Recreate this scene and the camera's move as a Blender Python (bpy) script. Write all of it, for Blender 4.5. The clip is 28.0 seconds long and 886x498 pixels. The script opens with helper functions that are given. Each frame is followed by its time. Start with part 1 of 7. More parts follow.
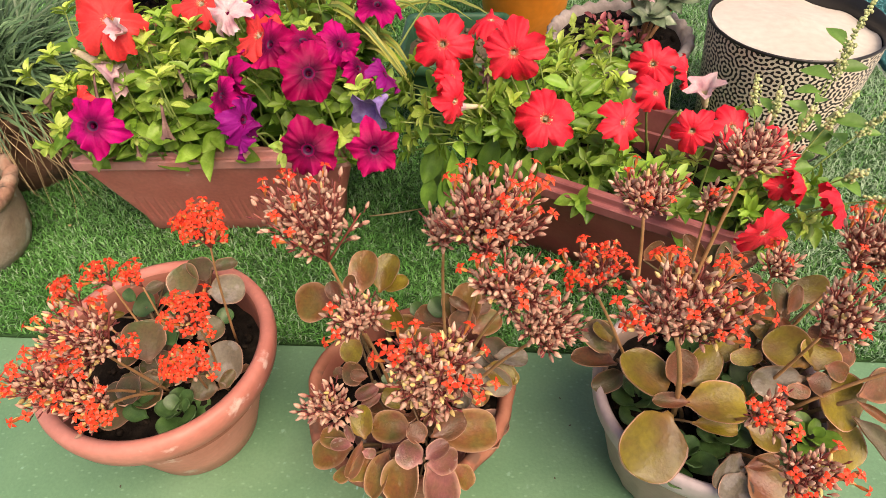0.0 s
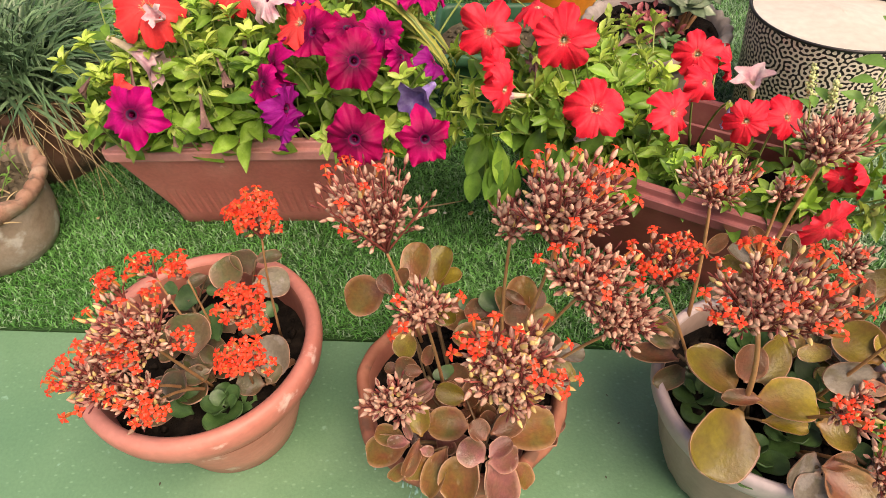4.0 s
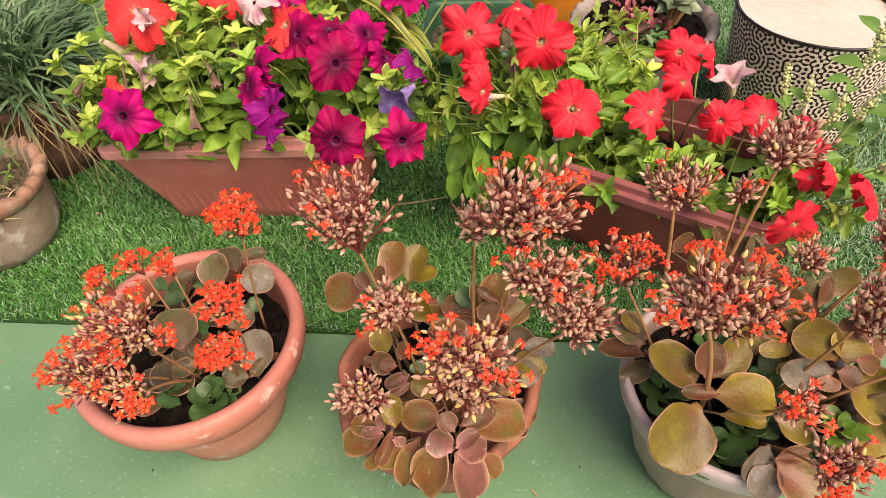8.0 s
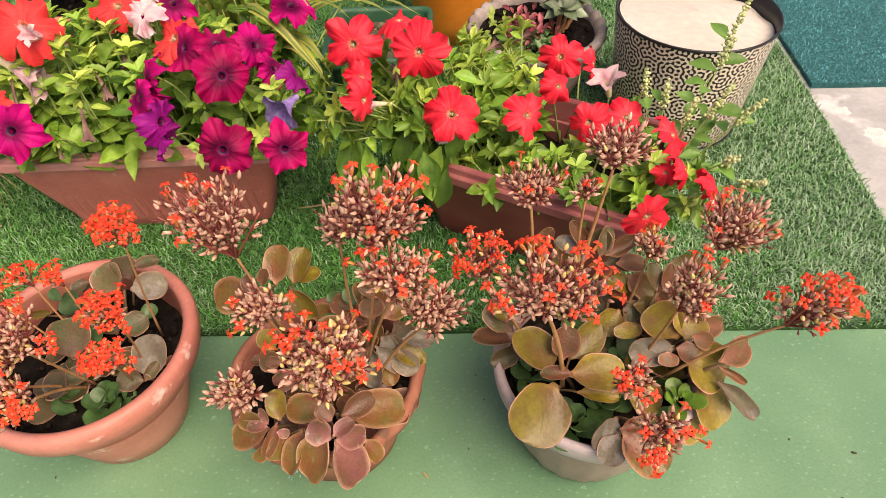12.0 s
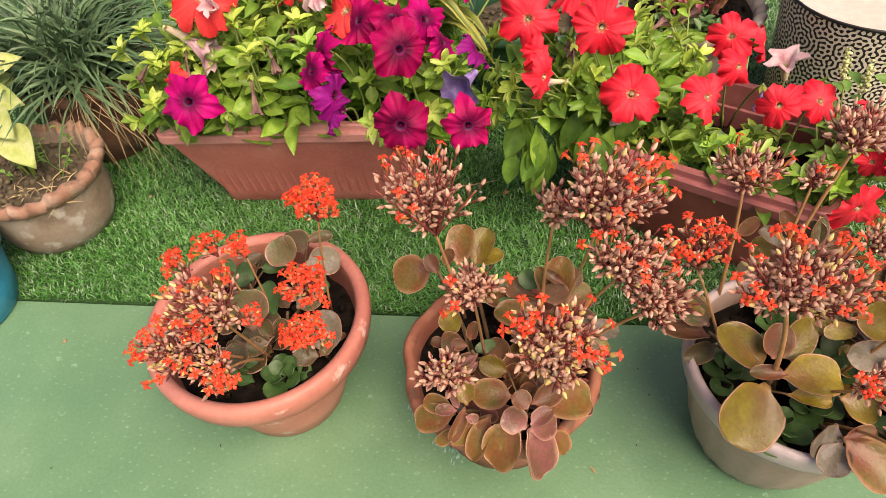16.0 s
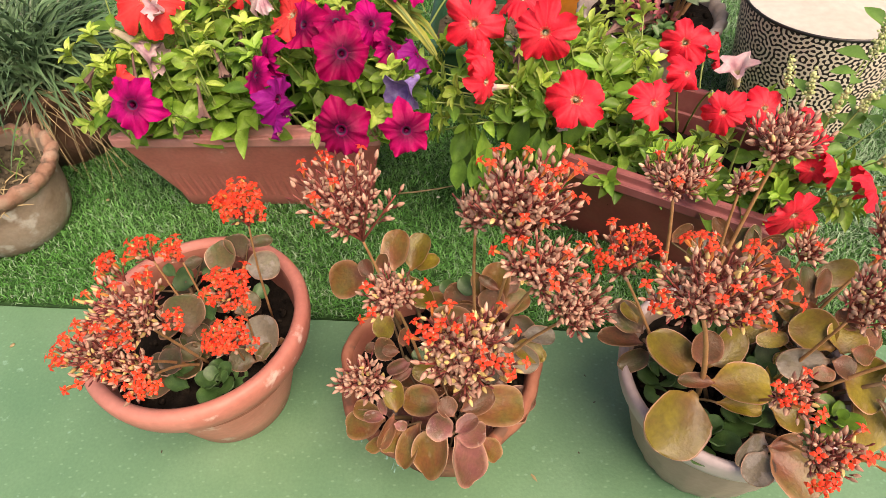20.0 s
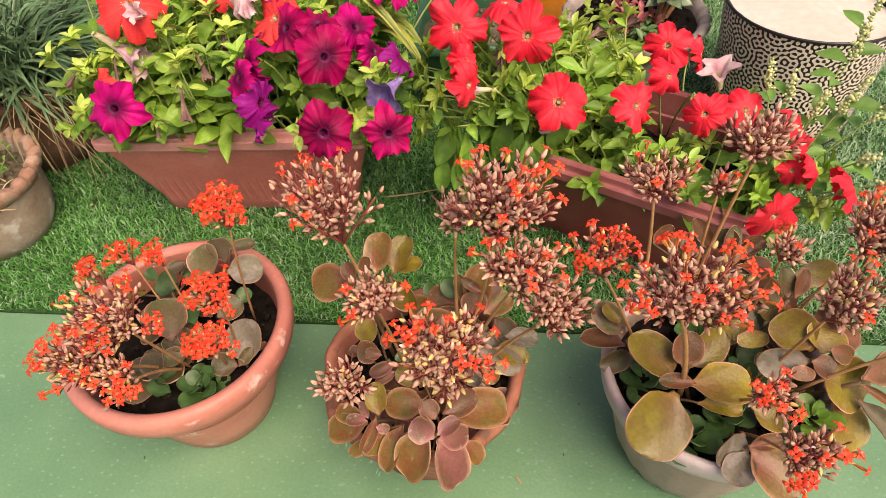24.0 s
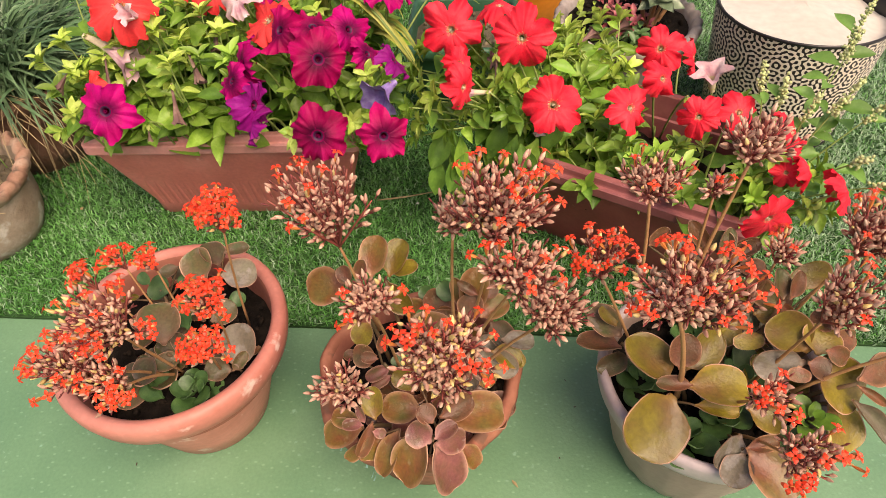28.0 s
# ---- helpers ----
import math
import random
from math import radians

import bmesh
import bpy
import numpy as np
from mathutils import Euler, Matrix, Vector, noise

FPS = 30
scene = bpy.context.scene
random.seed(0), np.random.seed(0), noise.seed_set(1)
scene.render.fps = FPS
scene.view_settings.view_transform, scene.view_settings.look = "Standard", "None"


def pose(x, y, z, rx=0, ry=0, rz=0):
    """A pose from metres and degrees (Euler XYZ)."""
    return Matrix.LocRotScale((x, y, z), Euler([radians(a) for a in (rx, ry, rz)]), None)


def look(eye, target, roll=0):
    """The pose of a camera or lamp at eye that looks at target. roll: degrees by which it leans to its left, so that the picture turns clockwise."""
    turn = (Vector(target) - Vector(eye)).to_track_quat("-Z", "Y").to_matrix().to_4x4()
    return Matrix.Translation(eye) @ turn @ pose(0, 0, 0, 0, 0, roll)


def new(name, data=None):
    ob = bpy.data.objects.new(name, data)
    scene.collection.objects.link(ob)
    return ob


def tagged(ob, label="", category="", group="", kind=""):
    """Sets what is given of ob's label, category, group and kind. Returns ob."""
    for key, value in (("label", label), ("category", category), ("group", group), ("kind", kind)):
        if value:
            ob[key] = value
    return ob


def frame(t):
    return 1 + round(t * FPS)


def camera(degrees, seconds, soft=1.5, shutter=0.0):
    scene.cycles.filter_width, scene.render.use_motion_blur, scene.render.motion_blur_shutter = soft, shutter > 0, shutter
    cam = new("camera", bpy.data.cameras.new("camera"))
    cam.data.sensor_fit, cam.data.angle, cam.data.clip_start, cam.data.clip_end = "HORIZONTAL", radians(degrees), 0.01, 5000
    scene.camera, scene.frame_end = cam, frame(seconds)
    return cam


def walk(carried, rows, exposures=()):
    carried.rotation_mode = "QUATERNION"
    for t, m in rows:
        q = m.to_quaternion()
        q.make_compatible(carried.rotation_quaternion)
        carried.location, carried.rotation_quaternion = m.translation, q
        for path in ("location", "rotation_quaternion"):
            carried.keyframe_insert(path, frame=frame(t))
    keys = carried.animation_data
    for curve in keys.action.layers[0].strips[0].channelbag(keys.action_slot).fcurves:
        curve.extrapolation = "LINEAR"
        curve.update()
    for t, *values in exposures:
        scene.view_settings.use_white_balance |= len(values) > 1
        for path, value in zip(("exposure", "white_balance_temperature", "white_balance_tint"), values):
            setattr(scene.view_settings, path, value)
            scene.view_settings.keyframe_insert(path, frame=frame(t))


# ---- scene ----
cam = camera(68.0, 28.0, 0.8)
PATH = [
    (0, (0.1443, 0.2112, 0.8661), (0.0522, 1.6125, -0.5580), -3.69),
    (0.5, (0.1401, 0.2098, 0.8794), (0.0532, 1.5989, -0.5569), -3.62),
    (1, (0.1380, 0.2065, 0.8804), (0.0498, 1.5967, -0.5548), -3.61),
    (1.5, (0.1421, 0.2081, 0.8778), (0.0566, 1.6000, -0.5558), -3.54),
    (2, (0.1318, 0.2052, 0.8817), (0.0449, 1.5985, -0.5505), -3.57),
    (2.5, (0.1221, 0.1984, 0.8899), (0.0361, 1.5905, -0.5435), -3.52),
    (3, (0.1198, 0.1880, 0.8878), (0.0272, 1.5927, -0.5328), -3.54),
    (3.5, (0.0936, 0.2025, 0.8817), (0.0049, 1.5964, -0.5498), -3.56),
    (4, (0.0811, 0.2211, 0.8472), (-0.0179, 1.6179, -0.5808), -3.74),
    (4.5, (0.0439, 0.2495, 0.8183), (-0.0668, 1.6380, -0.6169), -3.95),
    (6.5, (0.0721, 0.2195, 0.8682), (-0.0807, 1.5865, -0.5836), -5.44),
    (7, (0.1008, 0.2212, 0.8682), (-0.0449, 1.5882, -0.5843), -5.30),
    (7.5, (0.1177, 0.2189, 0.8698), (-0.0234, 1.5856, -0.5835), -5.21),
    (8, (0.1258, 0.2128, 0.8752), (-0.0064, 1.5800, -0.5785), -4.78),
    (8.5, (0.1843, 0.2284, 0.8825), (0.0705, 1.5942, -0.5740), -4.36),
    (9, (0.2348, 0.2392, 0.8878), (0.1514, 1.6031, -0.5726), -3.76),
    (9.5, (0.2829, 0.2321, 0.9089), (0.2535, 1.5933, -0.5561), -2.33),
    (10, (0.3141, 0.2097, 0.9281), (0.3222, 1.5704, -0.5376), -1.61),
    (10.5, (0.3178, 0.1894, 0.9319), (0.3405, 1.5504, -0.5334), -1.55),
    (11, (0.3069, 0.1792, 0.9332), (0.3327, 1.5385, -0.5337), -1.76),
    (11.5, (0.2733, 0.1789, 0.9241), (0.2980, 1.5379, -0.5430), -1.99),
    (12, (0.2209, 0.1779, 0.9131), (0.2333, 1.5379, -0.5533), -2.46),
    (12.5, (0.1502, 0.1766, 0.8987), (0.1335, 1.5396, -0.5648), -3.22),
    (13, (0.1043, 0.1834, 0.8973), (0.0513, 1.5414, -0.5700), -4.22),
    (13.5, (0.0704, 0.1786, 0.9029), (-0.0184, 1.5307, -0.5681), -4.92),
    (15.5, (0.0492, 0.1946, 0.8930), (-0.1144, 1.5265, -0.5900), -5.90),
    (16, (0.0581, 0.1963, 0.8927), (-0.1100, 1.5257, -0.5920), -5.87),
    (16.5, (0.0685, 0.1970, 0.8946), (-0.1005, 1.5274, -0.5891), -5.74),
    (17, (0.0770, 0.1979, 0.8945), (-0.0927, 1.5321, -0.5858), -5.57),
    (17.5, (0.0865, 0.1976, 0.8928), (-0.0816, 1.5363, -0.5835), -5.42),
    (18, (0.1061, 0.2012, 0.8887), (-0.0584, 1.5405, -0.5875), -5.27),
    (18.5, (0.1234, 0.2052, 0.8848), (-0.0392, 1.5459, -0.5904), -5.30),
    (19, (0.1293, 0.2054, 0.8842), (-0.0313, 1.5450, -0.5921), -5.27),
    (19.5, (0.1323, 0.2032, 0.8850), (-0.0280, 1.5434, -0.5908), -5.29),
    (20, (0.1349, 0.2042, 0.8843), (-0.0246, 1.5450, -0.5911), -5.27),
    (20.5, (0.1335, 0.2026, 0.8855), (-0.0219, 1.5443, -0.5896), -5.18),
    (22.5, (0.1441, 0.2020, 0.8841), (0.0001, 1.5463, -0.5897), -4.97),
    (23, (0.1510, 0.2024, 0.8821), (0.0111, 1.5495, -0.5896), -4.84),
    (23.5, (0.1577, 0.2010, 0.8829), (0.0210, 1.5495, -0.5878), -4.83),
    (24, (0.1471, 0.2030, 0.8816), (0.0110, 1.5551, -0.5858), -4.81),
    (24.5, (0.1501, 0.2019, 0.8821), (0.0130, 1.5565, -0.5829), -4.80),
    (25, (0.1489, 0.2020, 0.8836), (0.0111, 1.5591, -0.5789), -4.87),
    (25.5, (0.1478, 0.2050, 0.8783), (0.0185, 1.5622, -0.5850), -4.66),
    (26, (0.1476, 0.2045, 0.8797), (0.0273, 1.5623, -0.5838), -4.38),
    (26.5, (0.1493, 0.2041, 0.8799), (0.0373, 1.5637, -0.5826), -4.15),
    (27, (0.1505, 0.2038, 0.8805), (0.0395, 1.5632, -0.5823), -4.17),
    (27.5, (0.1449, 0.2047, 0.8781), (0.0360, 1.5654, -0.5837), -4.14),
    (28, (0.1400, 0.2050, 0.8795), (0.0335, 1.5649, -0.5832), -4.06),
]
walk(cam, [(t, look(eye, target, roll)) for t, eye, target, roll in PATH], [(0.0, 0.07, 8100.0, 22.0), (28.0, 0.07, 8100.0, 22.0)])

SKY, SUN = 0.15, 4.0

# ---- world, sun and exposure ----
world = bpy.data.worlds.new("sky")
scene.world = world
world.use_nodes = True
wn = world.node_tree.nodes
sky = wn.new("ShaderNodeTexSky")
sky.sky_type, sky.sun_disc = "NISHITA", False
sky.sun_elevation, sky.sun_rotation = radians(56.7), radians(142.1)
sky.air_density, sky.dust_density = 1.0, 3.0
wn["Background"].inputs["Strength"].default_value = SKY
world.node_tree.links.new(sky.outputs[0], wn["Background"].inputs["Color"])
sun = new("sun", bpy.data.lights.new("sun", "SUN"))
sun.data.energy, sun.data.angle, sun.data.color = SUN, radians(44), (1.0, 0.93, 0.82)
sun.matrix_basis = look((1.05, -0.75, 2.6), (0, 0.6, 0))


# ---- materials ----
def mat(name, cols, scale=30.0, rough=0.6, fine=None, bump=0.15, obvar=0.0, metal=0.0, island=0.0, spots=None, spec=0.5, trans=0.0, edge=None, heart=None, vein=0.0, grain=0.18):
    """Layered noise between the given colours; obvar and island vary the brightness from piece to piece; spots: (colour, scale, threshold)."""
    m = bpy.data.materials.new(name)
    m.use_nodes = True
    n, l = m.node_tree.nodes, m.node_tree.links
    b = n["Principled BSDF"]
    tc = n.new("ShaderNodeTexCoord")
    no = n.new("ShaderNodeTexNoise")
    no.inputs["Scale"].default_value, no.inputs["Detail"].default_value = scale, 5
    place = tc.outputs["Object"]
    if obvar:
        own, shift = n.new("ShaderNodeObjectInfo"), n.new("ShaderNodeVectorMath")
        shift.operation = "MULTIPLY_ADD"
        shift.inputs[1].default_value = (37.0, 53.0, 29.0)
        l.new(own.outputs["Random"], shift.inputs[0]), l.new(place, shift.inputs[2])
        place = shift.outputs[0]
    l.new(place, no.inputs["Vector"])
    ramp = n.new("ShaderNodeValToRGB")
    el = ramp.color_ramp.elements
    el[0].position, el[1].position = 0.3, 0.7
    el[0].color, el[1].color = (*cols[0], 1), (*cols[-1], 1)
    for k, c in enumerate(cols[1:-1]):
        el.new(0.3 + 0.4 * (k + 1) / (len(cols) - 1)).color = (*c, 1)
    l.new(no.outputs["Fac"], ramp.inputs["Fac"])
    col = ramp.outputs["Color"]
    f2 = n.new("ShaderNodeTexNoise")
    f2.inputs["Scale"].default_value, f2.inputs["Detail"].default_value = fine or scale * 9, 3
    l.new(place, f2.inputs["Vector"])
    if spots:
        sn = n.new("ShaderNodeTexNoise")
        sn.inputs["Scale"].default_value, sn.inputs["Detail"].default_value = spots[1], 6
        l.new(place, sn.inputs["Vector"])
        sr = n.new("ShaderNodeMapRange")
        sr.inputs["From Min"].default_value, sr.inputs["From Max"].default_value = spots[2], spots[2] + 0.08
        l.new(sn.outputs["Fac"], sr.inputs["Value"])
        mx = n.new("ShaderNodeMix")
        mx.data_type = "RGBA"
        l.new(sr.outputs["Result"], mx.inputs["Factor"])
        l.new(col, mx.inputs["A"])
        mx.inputs["B"].default_value = (*spots[0], 1)
        col = mx.outputs["Result"]
    for tint in (heart, edge):
        if tint:
            hue, middle, squash, near, far, most = tint
            mp = n.new("ShaderNodeMapping")
            mp.vector_type = "POINT"
            mp.inputs["Scale"].default_value = squash
            mp.inputs["Location"].default_value = tuple(-a * b for a, b in zip(middle, squash))
            l.new(tc.outputs["Object"], mp.inputs["Vector"])
            ln = n.new("ShaderNodeVectorMath")
            ln.operation = "LENGTH"
            l.new(mp.outputs[0], ln.inputs[0])
            wob = n.new("ShaderNodeMath")
            wob.operation = "MULTIPLY_ADD"
            wob.inputs[1].default_value = abs(far - near) * 0.9
            l.new(no.outputs["Fac"], wob.inputs[0]), l.new(ln.outputs["Value"], wob.inputs[2])
            er = n.new("ShaderNodeMapRange")
            er.interpolation_type = "SMOOTHSTEP"
            lift = abs(far - near) * 0.45
            er.inputs["From Min"].default_value, er.inputs["From Max"].default_value = near + lift, far + lift
            er.inputs["To Max"].default_value = most
            l.new(wob.outputs[0], er.inputs["Value"])
            mx = n.new("ShaderNodeMix")
            mx.data_type = "RGBA"
            l.new(er.outputs["Result"], mx.inputs["Factor"])
            l.new(col, mx.inputs["A"])
            mx.inputs["B"].default_value = (*hue, 1)
            col = mx.outputs["Result"]
    hs = n.new("ShaderNodeHueSaturation")
    l.new(col, hs.inputs["Color"])
    val = n.new("ShaderNodeMapRange")
    val.inputs["To Min"].default_value, val.inputs["To Max"].default_value = 1 - grain, 1 + grain
    l.new(f2.outputs["Fac"], val.inputs["Value"])
    v = val.outputs["Result"]
    if vein:
        flat, unit, vn, vr, vm = n.new("ShaderNodeVectorMath"), n.new("ShaderNodeVectorMath"), n.new("ShaderNodeTexNoise"), n.new("ShaderNodeMapRange"), n.new("ShaderNodeMath")
        flat.operation, unit.operation, vm.operation = "MULTIPLY", "NORMALIZE", "MULTIPLY"
        flat.inputs[1].default_value = (1, 1, 0.02)
        vn.inputs["Scale"].default_value, vn.inputs["Detail"].default_value = 9.0, 3
        vr.inputs["From Min"].default_value, vr.inputs["From Max"].default_value = 0.3, 0.7
        vr.inputs["To Min"].default_value, vr.inputs["To Max"].default_value = 1 - vein, 1 + vein
        l.new(tc.outputs["Object"], flat.inputs[0]), l.new(flat.outputs[0], unit.inputs[0]), l.new(unit.outputs[0], vn.inputs["Vector"])
        l.new(vn.outputs["Fac"], vr.inputs["Value"]), l.new(v, vm.inputs[0]), l.new(vr.outputs["Result"], vm.inputs[1])
        v = vm.outputs[0]
    for amount, kind, out in ((obvar, "ShaderNodeObjectInfo", "Random"), (island, "ShaderNodeNewGeometry", "Random Per Island")):
        if amount:
            src = n.new(kind)
            mr = n.new("ShaderNodeMapRange")
            mr.inputs["To Min"].default_value, mr.inputs["To Max"].default_value = 1 - amount, 1 + amount
            l.new(src.outputs[out], mr.inputs["Value"])
            mu = n.new("ShaderNodeMath")
            mu.operation = "MULTIPLY"
            l.new(v, mu.inputs[0]), l.new(mr.outputs["Result"], mu.inputs[1])
            v = mu.outputs[0]
    l.new(v, hs.inputs["Value"])
    l.new(hs.outputs["Color"], b.inputs["Base Color"])
    b.inputs["Roughness"].default_value, b.inputs["Metallic"].default_value = rough, metal
    b.inputs["Specular IOR Level"].default_value = spec
    if trans:
        t = n.new("ShaderNodeBsdfTranslucent")
        l.new(hs.outputs["Color"], t.inputs["Color"])
        ms = n.new("ShaderNodeMixShader")
        ms.inputs[0].default_value = trans
        l.new(b.outputs[0], ms.inputs[1]), l.new(t.outputs[0], ms.inputs[2])
        l.new(ms.outputs[0], n["Material Output"].inputs["Surface"])
    if bump:
        bp = n.new("ShaderNodeBump")
        bp.inputs["Strength"].default_value, bp.inputs["Distance"].default_value = bump, 0.002
        l.new(f2.outputs["Fac"], bp.inputs["Height"])
        l.new(bp.outputs["Normal"], b.inputs["Normal"])
    return m


M_CONCRETE = mat("worn_concrete", [(0.33, 0.335, 0.34), (0.40, 0.405, 0.405), (0.47, 0.47, 0.465)], 9, 0.85, 110, 0.5, spots=((0.60, 0.60, 0.59), 8, 0.58))
M_MAT = mat("pale_green_rubber", [(0.104, 0.238, 0.132), (0.126, 0.270, 0.150), (0.160, 0.315, 0.184)], 6, 0.42, 220, 0.3, spots=((0.21, 0.39, 0.275), 60, 0.66))
M_TURFBASE = mat("turf_backing", [(0.012, 0.055, 0.012), (0.024, 0.09, 0.02)], 40, 0.9)
M_BLADE = mat("turf_blade", [(0.038, 0.165, 0.032), (0.07, 0.25, 0.052), (0.125, 0.335, 0.10)], 3, 0.40, 60, 0, island=0.45, spec=0.5)
M_BLADE_PALE = mat("pale_turf_blade", [(0.15, 0.295, 0.155), (0.215, 0.37, 0.215), (0.295, 0.44, 0.29)], 9, 0.5, 60, 0, island=0.3)
M_COIR = mat("teal_coil_mat", [(0.0, 0.075, 0.085), (0.006, 0.125, 0.13), (0.015, 0.17, 0.175)], 120, 0.8, 500, 1.0, island=0.5)
M_COIL = mat("teal_vinyl_coil", [(0.03, 0.19, 0.215), (0.05, 0.275, 0.30)], 40, 0.6, 200, 0, island=0.5, spec=0.3)
M_COIL_PALE = mat("pale_teal_vinyl_coil", [(0.08, 0.30, 0.325), (0.13, 0.36, 0.38)], 40, 0.6, 200, 0, island=0.4, spec=0.3)
M_TERRA = mat("terracotta_plastic", [(0.47, 0.155, 0.115), (0.55, 0.20, 0.155), (0.61, 0.25, 0.20)], 9, 0.5, 120, 0.15, spots=((0.70, 0.48, 0.42), 30, 0.63))
M_TERRA_OLD = mat("grimy_terracotta", [(0.24, 0.085, 0.048), (0.33, 0.12, 0.072), (0.42, 0.17, 0.105)], 22, 0.75, 130, 0.4, spots=((0.17, 0.08, 0.05), 26, 0.60))
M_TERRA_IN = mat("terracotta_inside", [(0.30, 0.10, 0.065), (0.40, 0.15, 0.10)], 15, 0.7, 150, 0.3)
M_GREYPOT = mat("mauve_grey_plastic", [(0.26, 0.185, 0.155), (0.32, 0.235, 0.20), (0.38, 0.29, 0.255)], 8, 0.5, 130, 0.12)
M_GREYRIM = mat("pale_mauve_plastic", [(0.36, 0.285, 0.285), (0.42, 0.345, 0.345), (0.47, 0.40, 0.40)], 10, 0.45, 130, 0.1)
M_BOX = mat("dusty_rose_plastic", [(0.54, 0.155, 0.13), (0.61, 0.19, 0.16), (0.67, 0.24, 0.20)], 12, 0.5, 140, 0.12, spots=((0.74, 0.46, 0.40), 45, 0.69))
M_BOXLIP = mat("faded_rose_plastic", [(0.53, 0.21, 0.185), (0.60, 0.27, 0.24), (0.66, 0.32, 0.29)], 16, 0.5, 140, 0.12)
M_BOX_DARK = mat("maroon_plastic", [(0.25, 0.052, 0.05), (0.32, 0.072, 0.067), (0.38, 0.10, 0.09)], 10, 0.45, 140, 0.1, spots=((0.50, 0.24, 0.21), 45, 0.71))
M_BOXLIP_DARK = mat("faded_maroon_plastic", [(0.22, 0.062, 0.062), (0.28, 0.088, 0.088), (0.35, 0.125, 0.12)], 16, 0.45, 140, 0.1)
M_SOIL = mat("dark_soil", [(0.006, 0.0045, 0.0035), (0.013, 0.0095, 0.007), (0.032, 0.024, 0.017)], 60, 0.95, 300, 1.0, island=0.5, spec=0.15)
M_DRYSOIL = mat("dry_soil", [(0.07, 0.055, 0.035), (0.12, 0.095, 0.06), (0.18, 0.15, 0.095)], 50, 0.95, 260, 1.0, island=0.35)
M_BROWN = mat("brown_clay", [(0.11, 0.055, 0.035), (0.17, 0.085, 0.055), (0.23, 0.13, 0.09)], 14, 0.85, 150, 0.5, spots=((0.08, 0.06, 0.045), 18, 0.58))
M_CLAY = mat("weathered_clay", [(0.20, 0.145, 0.10), (0.31, 0.24, 0.18), (0.38, 0.32, 0.26)], 16, 0.9, 150, 0.5, spots=((0.50, 0.47, 0.42), 20, 0.58))
M_CLAYRIM = mat("clay_rim", [(0.25, 0.13, 0.085), (0.35, 0.20, 0.14), (0.40, 0.29, 0.22)], 30, 0.9, 150, 0.8, spots=((0.16, 0.11, 0.08), 35, 0.58))
M_CEMENT = mat("cement_pot", [(0.24, 0.20, 0.185), (0.32, 0.28, 0.26), (0.40, 0.365, 0.345)], 18, 0.9, 160, 0.5, spots=((0.25, 0.145, 0.105), 9, 0.56))
M_ORANGE = mat("orange_glaze", [(0.62, 0.19, 0.02), (0.68, 0.23, 0.03), (0.72, 0.27, 0.05)], 6, 0.35, 60, 0.05)
M_GREENPOT = mat("dark_green_plastic", [(0.014, 0.070, 0.036), (0.021, 0.092, 0.048), (0.038, 0.135, 0.070)], 10, 0.45, 100, 0.1)
M_BLACKTRIM = mat("black_enamel", [(0.010, 0.009, 0.009), (0.022, 0.02, 0.02)], 20, 0.35, 100, 0.05)
M_CREAM = mat("cream_lining", [(0.52, 0.48, 0.42), (0.57, 0.53, 0.47), (0.60, 0.56, 0.50)], 5, 0.75, 60, 0.1, spots=((0.46, 0.40, 0.32), 11, 0.70))
M_BLUE = mat("bright_blue_plastic", [(0.01, 0.30, 0.55), (0.015, 0.36, 0.62)], 10, 0.35, 100, 0.05)
M_STEM_RUST = mat("rusty_brown_stem", [(0.34, 0.16, 0.065), (0.46, 0.25, 0.11)], 60, 0.6, 300, 0.1)
M_STALK = mat("olive_brown_stalk", [(0.10, 0.07, 0.03), (0.16, 0.09, 0.045)], 60, 0.6, 300, 0.1)
M_PEDICEL = mat("maroon_pedicel", [(0.25, 0.052, 0.042), (0.35, 0.09, 0.068)], 90, 0.6, 300, 0, island=0.3)
M_CALYX = mat("maroon_calyx", [(0.16, 0.03, 0.032), (0.25, 0.058, 0.054)], 200, 0.6, 500, 0, island=0.4)
M_BUDBASE = mat("rosy_bud_base", [(0.38, 0.12, 0.095), (0.49, 0.20, 0.15)], 200, 0.55, 500, 0, island=0.3)
M_BUD = mat("cream_pink_bud", [(0.46, 0.21, 0.16), (0.57, 0.335, 0.245), (0.68, 0.49, 0.36)], 120, 0.45, 400, 0, island=0.32)
M_BUDYEL = mat("yellow_bud", [(0.62, 0.43, 0.14), (0.70, 0.56, 0.26)], 120, 0.5, 400, 0, island=0.25)
M_FLORET = mat("scarlet_petal", [(0.78, 0.036, 0.012), (0.85, 0.062, 0.022), (0.88, 0.11, 0.04)], 90, 0.5, 300, 0, obvar=0.14, trans=0.2)
M_FTUBE = mat("orange_flower_tube", [(0.55, 0.13, 0.03), (0.66, 0.26, 0.07)], 120, 0.5, 400, 0, obvar=0.2)
